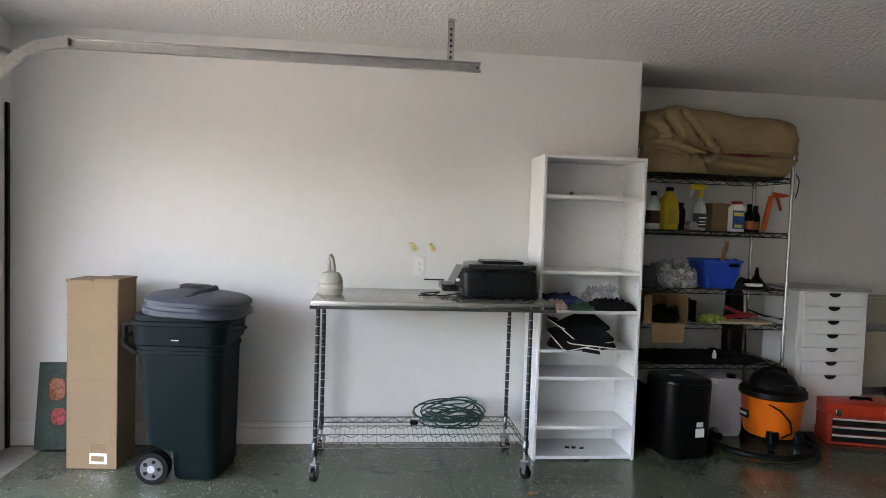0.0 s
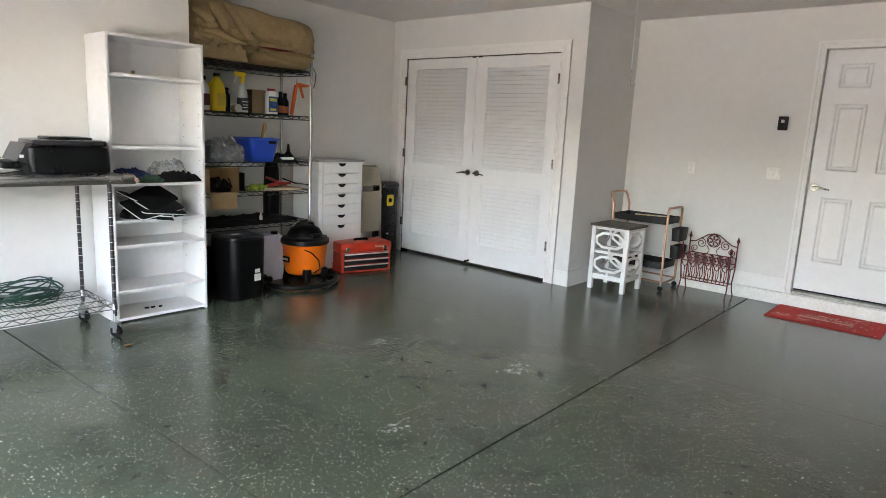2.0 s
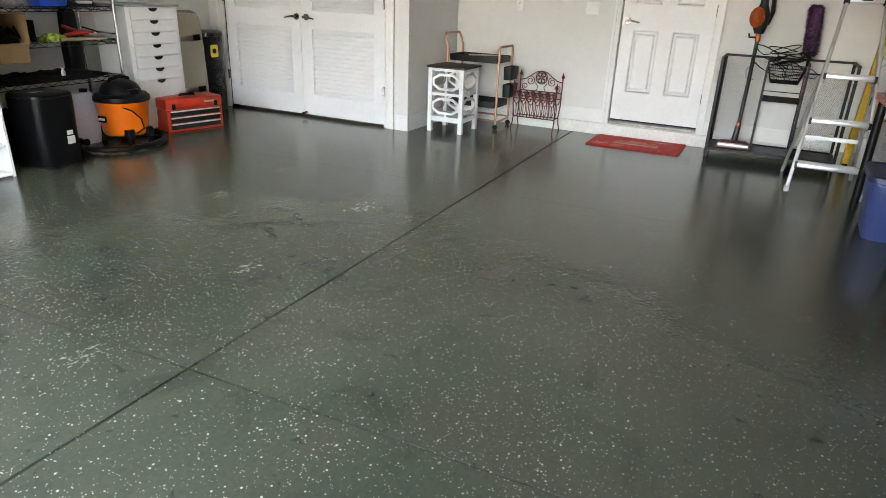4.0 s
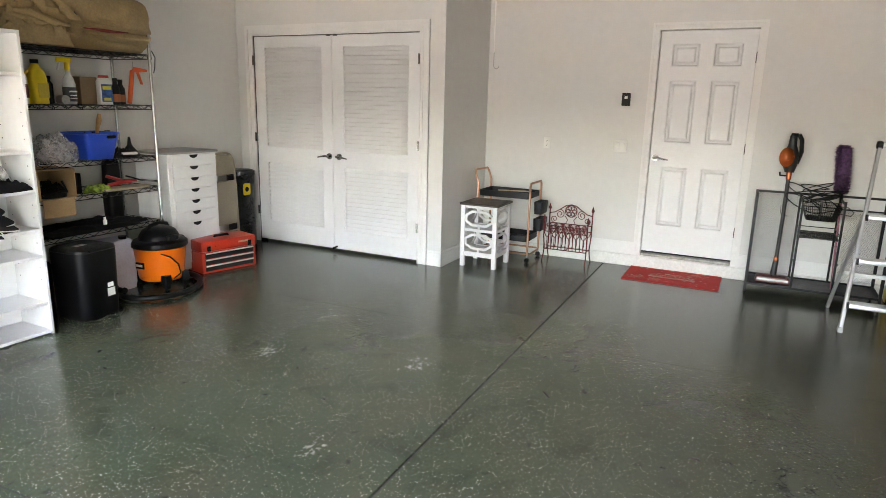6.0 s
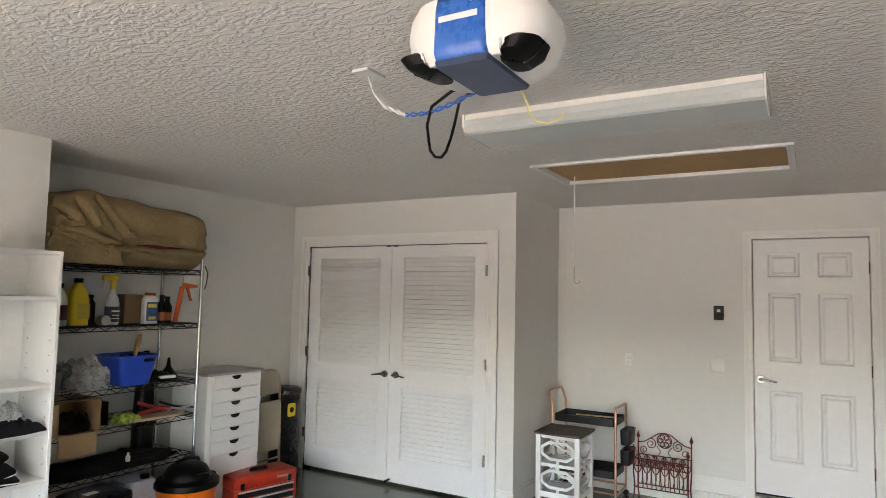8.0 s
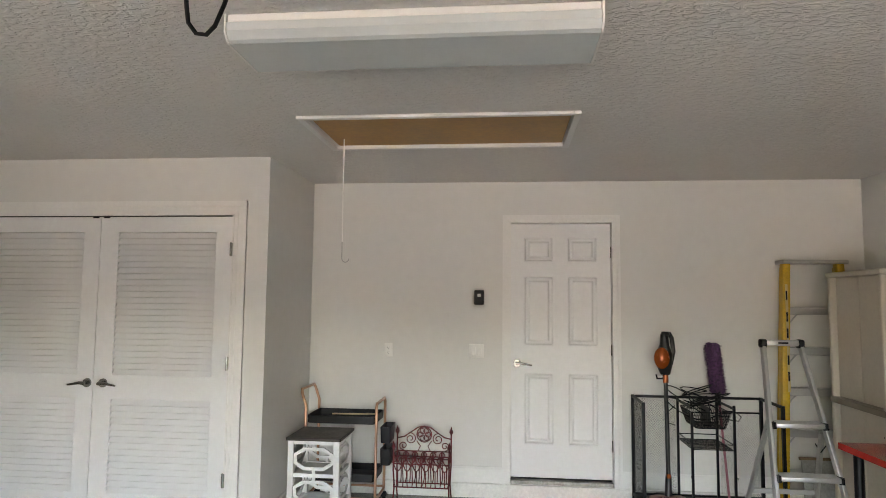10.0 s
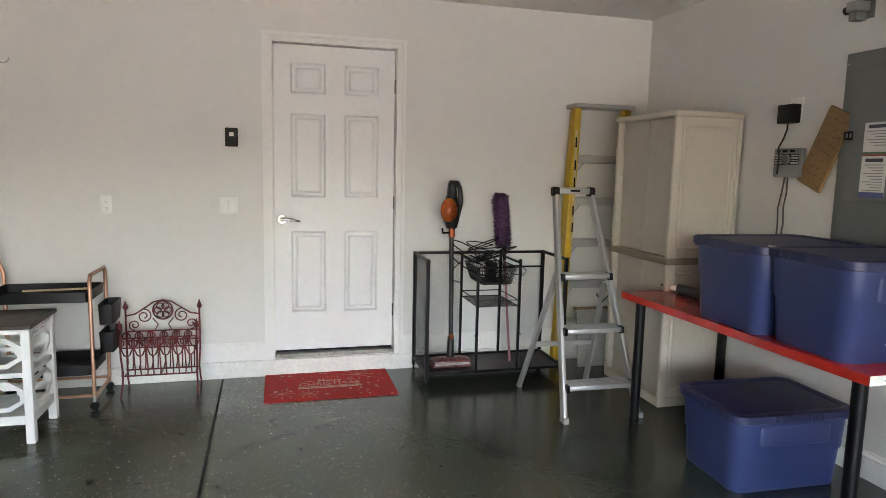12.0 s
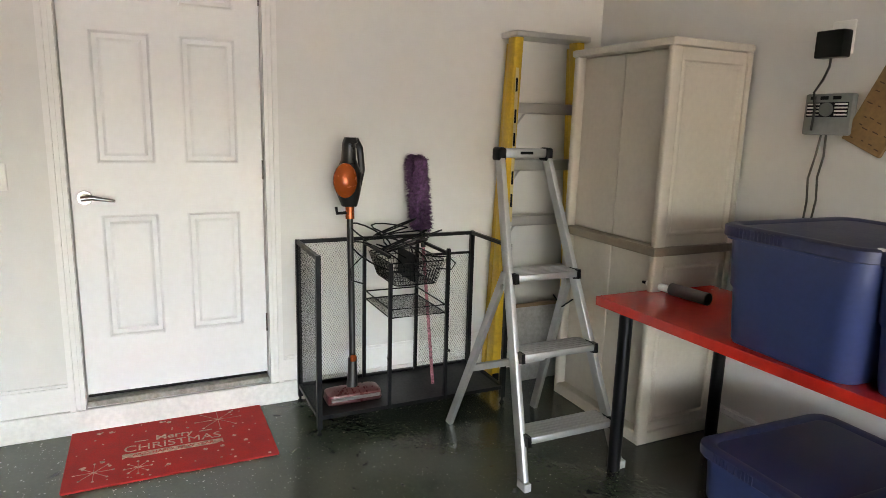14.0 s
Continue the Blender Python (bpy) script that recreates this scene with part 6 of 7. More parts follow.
def mesh_panel(p, u, v, n, m_=BLKMET, r=0.0006):
    """A wire mesh in the parallelogram p, p+u, p+v: thin diagonal wires."""
    bm = bmesh.new()
    p, u, v = Vector(p), Vector(u), Vector(v)
    lu, lv = u.length, v.length
    eu, ev = u / lu, v / lv
    step = n
    for s in (1, -1):
        k = -lv
        while k < lu + lv:
            a, b = (k, 0.0), (k + s * lv * 0.6, lv)
            # clip to the panel's width
            x0, x1 = a[0], b[0]
            t0, t1 = 0.0, 1.0
            if x0 != x1:
                for lim in (0.0, lu):
                    tt = (lim - x0) / (x1 - x0)
                    lo_in = (x0 < 0) if lim == 0.0 else (x0 > lu)
                    hi_in = (x1 < 0) if lim == 0.0 else (x1 > lu)
                    if lo_in and hi_in:
                        t0, t1 = 1.0, 0.0
                    elif lo_in:
                        t0 = max(t0, tt)
                    elif hi_in:
                        t1 = min(t1, tt)
            if t1 - t0 > 0.01:
                A = p + eu * (x0 + (x1 - x0) * t0) + ev * (lv * t0)
                Bq = p + eu * (x0 + (x1 - x0) * t1) + ev * (lv * t1)
                T((A, Bq), r, 3, bm=bm, cap=False)
            k += step
    return bm


part("back_mesh", mesh_panel((X1, Y1 - 0.01, 0.095), (0, -0.31, 0), (0, 0, 0.72), 0.0125, r=0.0005), BLKMET, t, "fine black wire mesh")
part("back_mesh", mesh_panel((X1, -0.80, 0.095), (0, -0.295, 0), (0, 0, 0.62), 0.0125, r=0.0005), BLKMET, t, "fine black wire mesh")
part("side_mesh", mesh_panel((X0 + 0.01, Y1, 0.095), (X1 - X0 - 0.02, 0, 0), (0, 0, 0.72), 0.0125, r=0.0005), BLKMET, t, "fine black wire mesh")
part("mesh_rail", B((X1 - 0.006, -1.095, 0.712, X1 + 0.006, -0.80, 0.724)), BLKMET, t)
I0, I1 = -0.775, -0.485
for x, z1 in ((X0, 0.83), (X1 - 0.012, 0.826)):
    for y in (I0, I1):
        part("inner_post", B((x - 0.008, y - 0.008, 0.086, x + 0.008, y + 0.008, z1 - (0.05 if (x == X0 and y == I1) else 0))), BLKMET, t, smooth=False)
for y in (I0, I1):
    part("inner_rail", B((X0 + 0.009, y - 0.006, 0.80, X1 - 0.021, y + 0.006, 0.814)), BLKMET, t, smooth=False)


def wire_basket(name, x, y, z0, z1, w0, d0, w1, d1, step, parent, label):
    """A tapering basket of thin wires round (x, y)."""
    bm_ = bmesh.new()
    lo, hi = rrect(w0, d0, 0.02, 2), rrect(w1, d1, 0.02, 2)
    for k in range(6):
        f = k / 5
        T([(x + a[0] + (b[0] - a[0]) * f, y + a[1] + (b[1] - a[1]) * f, z0 + (z1 - z0) * f) for a, b in zip(lo, hi)], 0.0035 if k in (0, 5) else 0.0016, 4, closed=True, bm=bm_)
    for s0, s1, n in (((-1, -1), (1, -1), w0), ((1, -1), (1, 1), d0), ((1, 1), (-1, 1), w0), ((-1, 1), (-1, -1), d0)):
        m_ = round(n / step)
        for i_ in range(m_ + 1):
            f = i_ / m_
            u, v = s0[0] + (s1[0] - s0[0]) * f, s0[1] + (s1[1] - s0[1]) * f
            T([(x + u * w0 / 2, y + v * d0 / 2, z0), (x + u * w1 / 2, y + v * d1 / 2, z1)], 0.0016, 3, bm=bm_, cap=False)
    for i_ in range(round(w0 / step) + 1):
        xx = x - w0 / 2 + w0 * i_ / round(w0 / step)
        T([(xx, y - d0 / 2, z0), (xx, y + d0 / 2, z0)], 0.0012, 3, bm=bm_, cap=False)
    for i_ in range(round(d0 / step) + 1):
        yy = y - d0 / 2 + d0 * i_ / round(d0 / step)
        T([(x - w0 / 2, yy, z0), (x + w0 / 2, yy, z0)], 0.0012, 3, bm=bm_, cap=False)
    return part(name, bm_, BLKMET, parent, label)


wire_basket("basket", 5.44, -0.625, 0.66, 0.775, 0.27, 0.2, 0.33, 0.27, 0.012, t, "black mesh basket")
part("divider", B((5.33, -0.628, 0.665, 5.55, -0.624, 0.80)), BLKMET, t)
bk = part("shelf_tray", mesh_panel((5.29, -0.765, 0.517), (0.35, 0, 0), (0, 0.27, 0), 0.0085), BLKMET, t, "black mesh tray")
for z in (0.515, 0.555):
    part("rim", T([(5.285, -0.77, z), (5.645, -0.77, z), (5.645, -0.49, z), (5.285, -0.49, z)], 0.004, 5, closed=True), BLKMET, bk)
for y in (I1 + 0.012, I0 - 0.012):
    part("hook", T([(X0, y, 0.33), (X0 - 0.015, y, 0.32), (X0 - 0.018, y, 0.335)], 0.003, 5), BLKMET, t)
# cable heap
t = thing("cable_coil", "loose coil of black cable heaped in the rack basket", "cable", 5.45, -0.6, 0.68)
rng = random.Random(5)
pts = []
for k in range(9):
    cx, cy, cz = rng.uniform(-0.06, 0.06), rng.uniform(-0.05, 0.16), 0.09 + 0.017 * k
    rr, tl, ph = rng.uniform(0.08, 0.15), rng.uniform(-0.6, 0.6), rng.uniform(0, 6)
    for i in range(14):
        a = 2 * math.pi * i / 14 + ph
        pts.append((cx + rr * 0.6 * math.cos(a), cy + rr * math.sin(a), max(0.0, cz + tl * rr * math.sin(a + 0.6))))
part("cable", T(pts, 0.004, 6), BLACK, t)
part("loose_end", T([(-0.1, -0.12, 0.1), (-0.12, -0.2, 0.1), (-0.1, -0.25, 0.06), (-0.1, -0.23, 0.03), (-0.1, -0.15, 0.04)], 0.0035, 6), BLACK, t)
part("loose_end", T([(-0.05, 0.2, 0.12), (-0.06, 0.27, 0.06), (-0.05, 0.26, 0.0), (-0.05, 0.2, -0.02)], 0.0035, 6), BLACK, t)

# stick vacuum
VG = mat("vac_grey", (0.012, 0.012, 0.013), 0.35, spec=0.3)
VOR = mat("vac_copper", (0.42, 0.085, 0.02), 0.25, 0.3, vary=0.05)
t = thing("stick_vacuum", "upright cordless stick vacuum in grey and copper orange", "stick vacuum", 5.42, -0.35, 0.083)
part("floor_head", S([(0.1, 0.26, 0.02, 0.002), (0.12, 0.27, 0.025, 0.015), (0.11, 0.26, 0.025, 0.05), (0.06, 0.2, 0.02, 0.065)], n=4), mat("maroon_head", (0.12, 0.03, 0.03), 0.3), t, "dark red floor head")
part("head_strip", B((-0.063, -0.12, 0.025, -0.058, 0.12, 0.04)), STEEL, t, "clear front strip")
part("neck", T([(0.01, 0, 0.05), (0.02, -0.005, 0.12), (0.035, -0.01, 0.2)], [0.028, 0.024, 0.022], 12), VG, t)
part("release", B((-0.005, -0.02, 0.19, 0.015, 0.01, 0.22), bevel=0.004), VOR, t, "orange release button")
part("tube", T([(0.035, -0.01, 0.2), (0.07, -0.015, 0.55), (0.095, -0.015, 0.9)], 0.0155, 12), VG, t)
part("collar", T([(0.09, -0.015, 0.87), (0.095, -0.015, 0.93)], 0.021, 12), VOR, t, "orange collar")
part("hook", T([(0.09, 0.0, 0.90), (0.08, 0.05, 0.90), (0.08, 0.055, 0.93)], 0.008, 6), BLACK, t)
mb = part("motor_body", S([(0.07, 0.07, 0.03, 0.93, 0.1, -0.015), (0.11, 0.11, 0.05, 0.99, 0.1, -0.01), (0.12, 0.12, 0.055, 1.08, 0.1, -0.01), (0.08, 0.065, 0.03, 1.15, 0.1, -0.012), (0.07, 0.055, 0.025, 1.22, 0.1, -0.012), (0.075, 0.065, 0.025, 1.225, 0.1, -0.018), (0.06, 0.05, 0.02, 1.25, 0.1, -0.02)], n=6), VG, t, "grey motor body")
part("dust_cup", L([(0.01, -0.012), (0.052, 0.0), (0.064, 0.02), (0.064, 0.03), (0.036, 0.058), (0.004, 0.066)], 22, sx=1.25, sy=0.88), VOR, mb, "glossy copper-orange dust cup").matrix_basis = pose(0.075, 0.02, 1.055, 0, -90)
part("grip", T([(0.12, -0.05, 1.24), (0.13, -0.075, 1.2), (0.13, -0.085, 1.1), (0.12, -0.06, 1.0)], 0.017, 8), VG, mb)

t = thing("duster", "long-handled duster with a fluffy purple head", "duster", 5.45, -0.79, 0.083)
FLUFF = mat("purple_fluff", (0.12, 0.05, 0.13), 0.95, vary=0.6, scale=60, fine=200)
part("handle", T([(0, 0, 0.0), (0.07, 0.012, 0.42), (0.13, 0.022, 0.78)], 0.009, 8), mat("pink_pattern", (0.35, 0.12, 0.16), 0.5, vary=0.9, scale=70, fine=120), t, "pink patterned handle")
part("ferrule", T([(0.115, 0.02, 0.70), (0.135, 0.022, 0.80)], 0.013, 8), BLACK, t)
bm = bmesh.new()
rng = random.Random(3)
for i in range(3000):
    u, a = rng.random(), rng.uniform(0, 2 * math.pi)
    c = Vector((0.135 + 0.03 * u, 0.022 + 0.03 * u, 0.79 + 0.37 * u))
    d = Vector((math.cos(a), math.sin(a), rng.uniform(-0.3, 0.5))).normalized()
    r = 0.066 * min(1, 0.7 + 4 * min(u, 1 - u)) * rng.uniform(0.8, 1.15)
    s_ = d.orthogonal().normalized() * 0.006
    e = d.cross(s_)
    b0, tip = c + d * 0.01, c + d * r + Vector((0, 0, -0.008))
    v = [bm.verts.new(b0 + s_), bm.verts.new(b0 - s_), bm.verts.new(b0 + e), bm.verts.new(tip)]
    for f in ((0, 1, 3), (1, 2, 3), (2, 0, 3)):
        bm.faces.new([v[q] for q in f])
L([(0.01, 0.78), (0.04, 0.8), (0.048, 1.0), (0.04, 1.14), (0.01, 1.16)], 12, (0.15, 0.037, 0), bm=bm)
part("head", bm, FLUFF, t, "fluffy purple head")

# ladders
FIB = mat("yellow_fibreglass", (0.6, 0.36, 0.02), 0.4, vary=0.12, scale=8, fine=60)
ALU = mat("aluminium", (0.52, 0.52, 0.515), 0.42, 0.85, vary=0.03, scale=15, fine=100, rough_vary=0.03)
t = thing("fibreglass_ladder", "tall yellow fibreglass stepladder folded against the wall", "stepladder", 0, 0, 0)


def rail(pts, w, d, m_, name="rail", parent=None, label=""):
    """A channel rail, w across y and d along x, through two points."""
    (ax, ay, az), (bx, by, bz) = pts
    bm = bmesh.new()
    r0 = [bm.verts.new((ax + sx * d / 2, ay + sy * w / 2, az)) for sx, sy in ((-1, -1), (1, -1), (1, 1), (-1, 1))]
    r1 = [bm.verts.new((bx + sx * d / 2, by + sy * w / 2, bz)) for sx, sy in ((-1, -1), (1, -1), (1, 1), (-1, 1))]
    bridge(bm, r0, r1)
    bm.faces.new(r0[::-1])
    bm.faces.new(r1)
    es = [e for e in bm.edges if abs(e.verts[0].co.z - e.verts[1].co.z) > 0.1]
    bmesh.ops.bevel(bm, geom=es, offset=min(w, d) * 0.18, segments=2, affect="EDGES", profile=0.5)
    return part(name, bm, m_, parent, label)


for s, yb, yt in ((0, -1.205, -1.285), (1, -1.745, -1.67)):
    rail(((5.555, yb, 0.01), (5.60, yt, 1.86)), 0.054, 0.075, FIB, "front_rail", t, "yellow channel rail")
    rail(((5.64, yb * 0.995, 0.01), (5.655, yt, 1.83)), 0.026, 0.04, FIB, "rear_rail", t, "yellow channel rail")
    part("shoe", B((5.51, yb - 0.02, 0, 5.6, yb + 0.02, 0.05), bevel=0.004), BLACK, t)
part("top_cap", B((5.53, -1.715, 1.855, 5.69, -1.245, 1.885), bevel=0.006), ALU, t, "grey top cap")
for k, z in enumerate((0.3, 0.6, 0.9, 1.2, 1.5)):
    f = z / 1.86
    ya, yb = -1.205 - 0.08 * f - 0.016, -1.745 + 0.075 * f + 0.016
    part("step", B((5.525 + 0.045 * f, yb, z - 0.028, 5.60 + 0.045 * f, ya, z + 0.028), bevel=0.004), ALU, t, "ribbed aluminium step")
    part("brace", T([(5.6, ya - 0.08, z - 0.02), (5.58, ya - 0.002, z - 0.1)], 0.006, 6), ALU, t)
part("warning_label", B((5.5605, -1.2685, 0.9, 5.5625, -1.2505, 1.7)), mat("label_cream", (0.62, 0.5, 0.25), 0.5), t, "printed cream strip along the rail").matrix_basis = pose(-0.0255, -0.0035, 0)
for z in (0.98, 1.1, 1.3, 1.42, 1.58):
    part("print", B((5.534, -1.268, z, 5.5345, -1.256, z + 0.07)), BLACK, t)

t = thing("step_ladder", "open aluminium folding stepladder with three treads", "stepladder", 0, 0, 0)
yl0, yl1, yr0, yr1 = -0.782, -0.897, -1.252, -1.137
xf = lambda z: 4.545 + 0.505 * z / 1.29
for yb, yt in ((yl0, yl1), (yr0, yr1)):
    rail(((4.545, yb, 0.0), (xf(1.28), yt, 1.28)), 0.024, 0.055, ALU, "front_rail", t)
    ym = yb + (yt - yb) * 0.78 / 1.29
    rail(((5.17, yb + (0.028 if yb > -1 else 0.02), 0.0), (4.875, ym, 0.80)), 0.022, 0.045, ALU, "rear_leg", t)
    part("shoe", B((4.515, yb - 0.016, 0.0, 4.575, yb + 0.016, 0.035), bevel=0.003), mat("shoe_grey", (0.4, 0.4, 0.39), 0.5), t, "pale plastic shoe")
for z in (0.17, 0.47, 0.77):
    f = z / 1.29
    ya, yb = yl0 + (yl1 - yl0) * f - 0.013, yr0 + (yr1 - yr0) * f + 0.013
    x = xf(z)
    tr = part("tread", B((x - 0.045, yb, z, x + 0.075, ya, z + 0.03), bevel=0.006, seg=2), ALU, t, "ribbed aluminium tread")
    part("ribs", B(*[(x - 0.03 + 0.02 * i, yb + 0.004, z + 0.0295, x - 0.022 + 0.02 * i, ya - 0.004, z + 0.0325) for i in range(5)]), ALU, tr)
    for y in (ya + 0.002, yb - 0.002):
        part("end_cap", flat([(x - 0.055, z - 0.004), (x - 0.02, z - 0.012), (x + 0.02, z + 0.034), (x - 0.05, z + 0.036)], y - 0.008, y + 0.008, axes="xzy"), BLACK, tr, "black end cap")
part("top_bar", B((xf(1.29) - 0.03, yr1 + 0.01, 1.27, xf(1.29) + 0.03, yl1 - 0.01, 1.31), bevel=0.01, seg=2), ALU, t)
part("emblem", B((xf(1.29) - 0.0315, -1.05, 1.285, xf(1.29) - 0.0302, -0.985, 1.297)), BLACK, t, "plain dark maker's bar")
for y in (yl1, yr1):
    part("corner_cap", B((xf(1.29) - 0.036, y - 0.02, 1.255, xf(1.29) + 0.036, y + 0.02, 1.315), bevel=0.014, seg=3), BLACK, t, "black corner cap")
part("rear_brace", B((5.055, -1.225, 0.295, 5.075, -0.79, 0.325)), ALU, t)
for y in (-0.85, -1.175):
    part("hinge_bolt", C((4.87, y - 0.02, 0.74), (4.87, y + 0.02, 0.74), 0.012, seg=10), STEEL, t)
part("strap", T([(4.84, -1.18, 0.66), (4.93, -1.19, 0.6), (5.0, -1.19, 0.64)], 0.004, 6), BLKMET, t, "spreader wire")
t = thing("picture_board", "grey framed board leaning behind the stepladder", "board", 5.60, -1.45, 0, 0)
part("board", B((-0.008, -0.16, 0, 0.008, 0.12, 0.42), bevel=0.003), mat("grey_board", (0.35, 0.34, 0.32), 0.6, vary=0.15), t).matrix_basis = pose(-0.12, 0, 0, 0, 9)
part("frame_edge", B((-0.012, -0.17, 0.415, 0.012, 0.13, 0.435)), mat("brown_frame", (0.2, 0.12, 0.06), 0.5), t).matrix_basis = pose(-0.12, 0, 0, 0, 9)

# ================= cabinet, red table, tubs =================
CAB = mat("beige_resin", (0.52, 0.47, 0.4), 0.5, vary=0.04, scale=4, fine=40, bump=0.05, bump_scale=220, rough_vary=0.0)
t = thing("storage_cabinet", "tall beige resin storage cabinet with four doors", "storage cabinet", 0, 0, 0)
cx0, cx1, cy0, cy1, cz = 4.645, 5.29, -1.895, -1.445, 1.775
part("carcass", B((cx0 + 0.004, cy0, 0.03, cx1 - 0.004, cy1 - 0.05, 1.74)), CAB, t, smooth=False)
part("corner_post", B((cx0 - 0.006, cy1 - 0.052, 0.0, cx0 + 0.028, cy1 + 0.006, 1.745), bevel=0.01, seg=3), CAB, t)
part("corner_post", B((cx1 - 0.028, cy1 - 0.052, 0.0, cx1 + 0.006, cy1 + 0.006, 1.745), bevel=0.01, seg=3), CAB, t)
part("corner_post", B((cx0 - 0.006, cy0, 0.0, cx0 + 0.02, cy0 + 0.03, 1.745), bevel=0.006, seg=2), CAB, t)
part("top", B((cx0 - 0.015, cy0, 1.742, cx1 + 0.015, cy1 + 0.016, cz), bevel=0.01, seg=2), CAB, t)
part("base", B((cx0 - 0.004, cy0, 0.0, cx1 + 0.004, cy1 + 0.004, 0.06), bevel=0.006), CAB, t)
part("waist_band", B((cx0 - 0.01, cy0, 0.875, cx1 + 0.01, cy1 + 0.012, 0.915), bevel=0.004), mat("taupe_band", (0.23, 0.19, 0.145), 0.5), t, "darker taupe band")
mid = (cx0 + cx1) / 2
for xa, xb in ((cx0 + 0.03, mid - 0.002), (mid + 0.002, cx1 - 0.03)):
    for za, zb in ((0.065, 0.87), (0.92, 1.735)):
        bm = B((xa, cy1 - 0.048, za, xb, cy1 - 0.036, zb), bevel=0.003)
        part("door", bm, CAB, t)
for za, zb in ((0.1, 0.83), (0.96, 1.69)):
    bm = bmesh.new()
    prev = None
    for ins, dep in ((0, 0.0005), (0.008, -0.006), (0.016, -0.006), (0.024, -0.001)):
        cur = [bm.verts.new((cx0 + 0.003 + dep, y, z)) for y, z in ((cy0 + 0.05 + ins, za + ins), (cy1 - 0.055 - ins, za + ins), (cy1 - 0.055 - ins, zb - ins), (cy0 + 0.05 + ins, zb - ins))]
        if prev:
            bridge(bm, prev, cur)
        prev = cur
    part("side_panel", bm, CAB, t, smooth=False)

REDT = mat("red_gloss", (0.5, 0.022, 0.014), 0.25, rough_vary=0.0, vary=0.07, scale=4, fine=40, coat=0.3)
t = thing("trestle_table", "red-topped narrow table on black tubular legs", "table", 0, 0, 0)
part("tabletop", flat([(3.10, -1.225), (4.675, -1.175), (4.68, -1.80), (3.10, -1.84)], 0.682, 0.72), REDT, t, "glossy red tabletop", smooth=False)
part("end_edging", flat([(3.0975, -1.228), (3.0995, -1.228), (3.0995, -1.84), (3.0975, -1.84)], 0.683, 0.719), WHITEP, t, "bare white end edge", smooth=False)
for y in (-1.3, -1.42, -1.55, -1.68):
    part("staple", T([(3.097, y - 0.008, 0.70), (3.096, y, 0.695), (3.097, y + 0.008, 0.702)], 0.0014, 4), BLKMET, t)
for x, y in ((4.53, -1.215), (4.54, -1.78), (3.165, -1.265), (3.165, -1.79)):
    part("leg", C((x, y, 0.0), (x, y, 0.682), 0.027, seg=18), BLKMET, t, "black steel leg")

TUB = mat("tub_blue", (0.028, 0.045, 0.135), 0.42, vary=0.08, scale=5, fine=60, rough_vary=0.03, bump=0.04, bump_scale=120)
TLID = mat("tub_lid", (0.023, 0.028, 0.08), 0.45, vary=0.12, scale=5, fine=60, rough_vary=0.05, bump=0.06, bump_scale=120)


def tote(x, y, z, w, d, h, rz, label):
    t_ = thing("storage_tote", label, "storage tote", x, y, z, rz, group="storage totes")
    body = part("body", S([(w - 0.075, d - 0.075, 0.055, 0.0), (w - 0.062, d - 0.062, 0.065, 0.014), (w - 0.042, d - 0.042, 0.07, h * 0.46), (w - 0.03, d - 0.03, 0.07, h * 0.49), (w - 0.018, d - 0.018, 0.07, h - 0.05), (w, d, 0.06, h - 0.048), (w, d, 0.06, h - 0.02)], n=6), TUB, t_, "blue plastic tub")
    part("handle_recess", B((-0.1, -d / 2 + 0.004, h * 0.6, 0.1, -d / 2 + 0.03, h * 0.72), bevel=0.01, seg=2), TUB, body)
    lid_ = part("lid", S([(w + 0.012, d + 0.012, 0.065, h - 0.04), (w + 0.02, d + 0.02, 0.07, h - 0.036), (w + 0.02, d + 0.02, 0.07, h - 0.006), (w, d, 0.065, h), (w - 0.05, d - 0.05, 0.05, h), (w - 0.07, d - 0.07, 0.045, h - 0.008), (w - 0.1, d - 0.1, 0.04, h - 0.006)], n=6), TLID, t_, "dark navy lid")
    for s in (-1, 1):
        xa, xb = sorted((s * (w / 2 - 0.003), s * (w / 2 - 0.06)))
        part("grip_ledge", B((xa, -d * 0.3, h * 0.58, xb, d * 0.3, h - 0.055), bevel=0.018, seg=3), TUB, body)
    for s in (-1, 1):
        part("grip_ribs", B(*[(s * (w / 2 + 0.009) - 0.004, -0.12 + 0.014 * i, h - 0.037, s * (w / 2 + 0.009) + 0.004, -0.112 + 0.014 * i, h - 0.007) for i in range(18)]), TLID, lid_)
        part("grip_ribs", B(*[(w / 2 - 0.09 - 0.014 * i, s * (d / 2 + 0.009) - 0.004, h - 0.037, w / 2 - 0.082 - 0.014 * i, s * (d / 2 + 0.009) + 0.004, h - 0.007) for i in range(12)]), TLID, lid_)
    return t_


tote(3.855, -1.50, 0.72, 0.50, 0.61, 0.395, -2, "blue plastic tote with a navy lid on the red table")
tb = tote(3.41, -1.525, 0.72, 0.46, 0.61, 0.395, -2, "blue plastic tote with a chipped navy lid, at the table end")
part("chip_mark", S([(0.05, 0.012, 0.005, 0.3905), (0.035, 0.008, 0.004, 0.3985)], n=3), WHITEP, tb, "white chipped corner").matrix_basis = pose(0.19, 0.3, 0)
part("scuff_mark", B((-0.203, 0.1, 0.07, -0.19, 0.106, 0.076)), WHITEP, tb)
tote(3.83, -1.455, 0.0, 0.46, 0.62, 0.375, -2, "blue plastic tote on the floor beneath the red table")
t = thing("sealant_tube", "white and grey sealant tube lying on the red table", "sealant tube", 4.60, -1.49, 0.72)
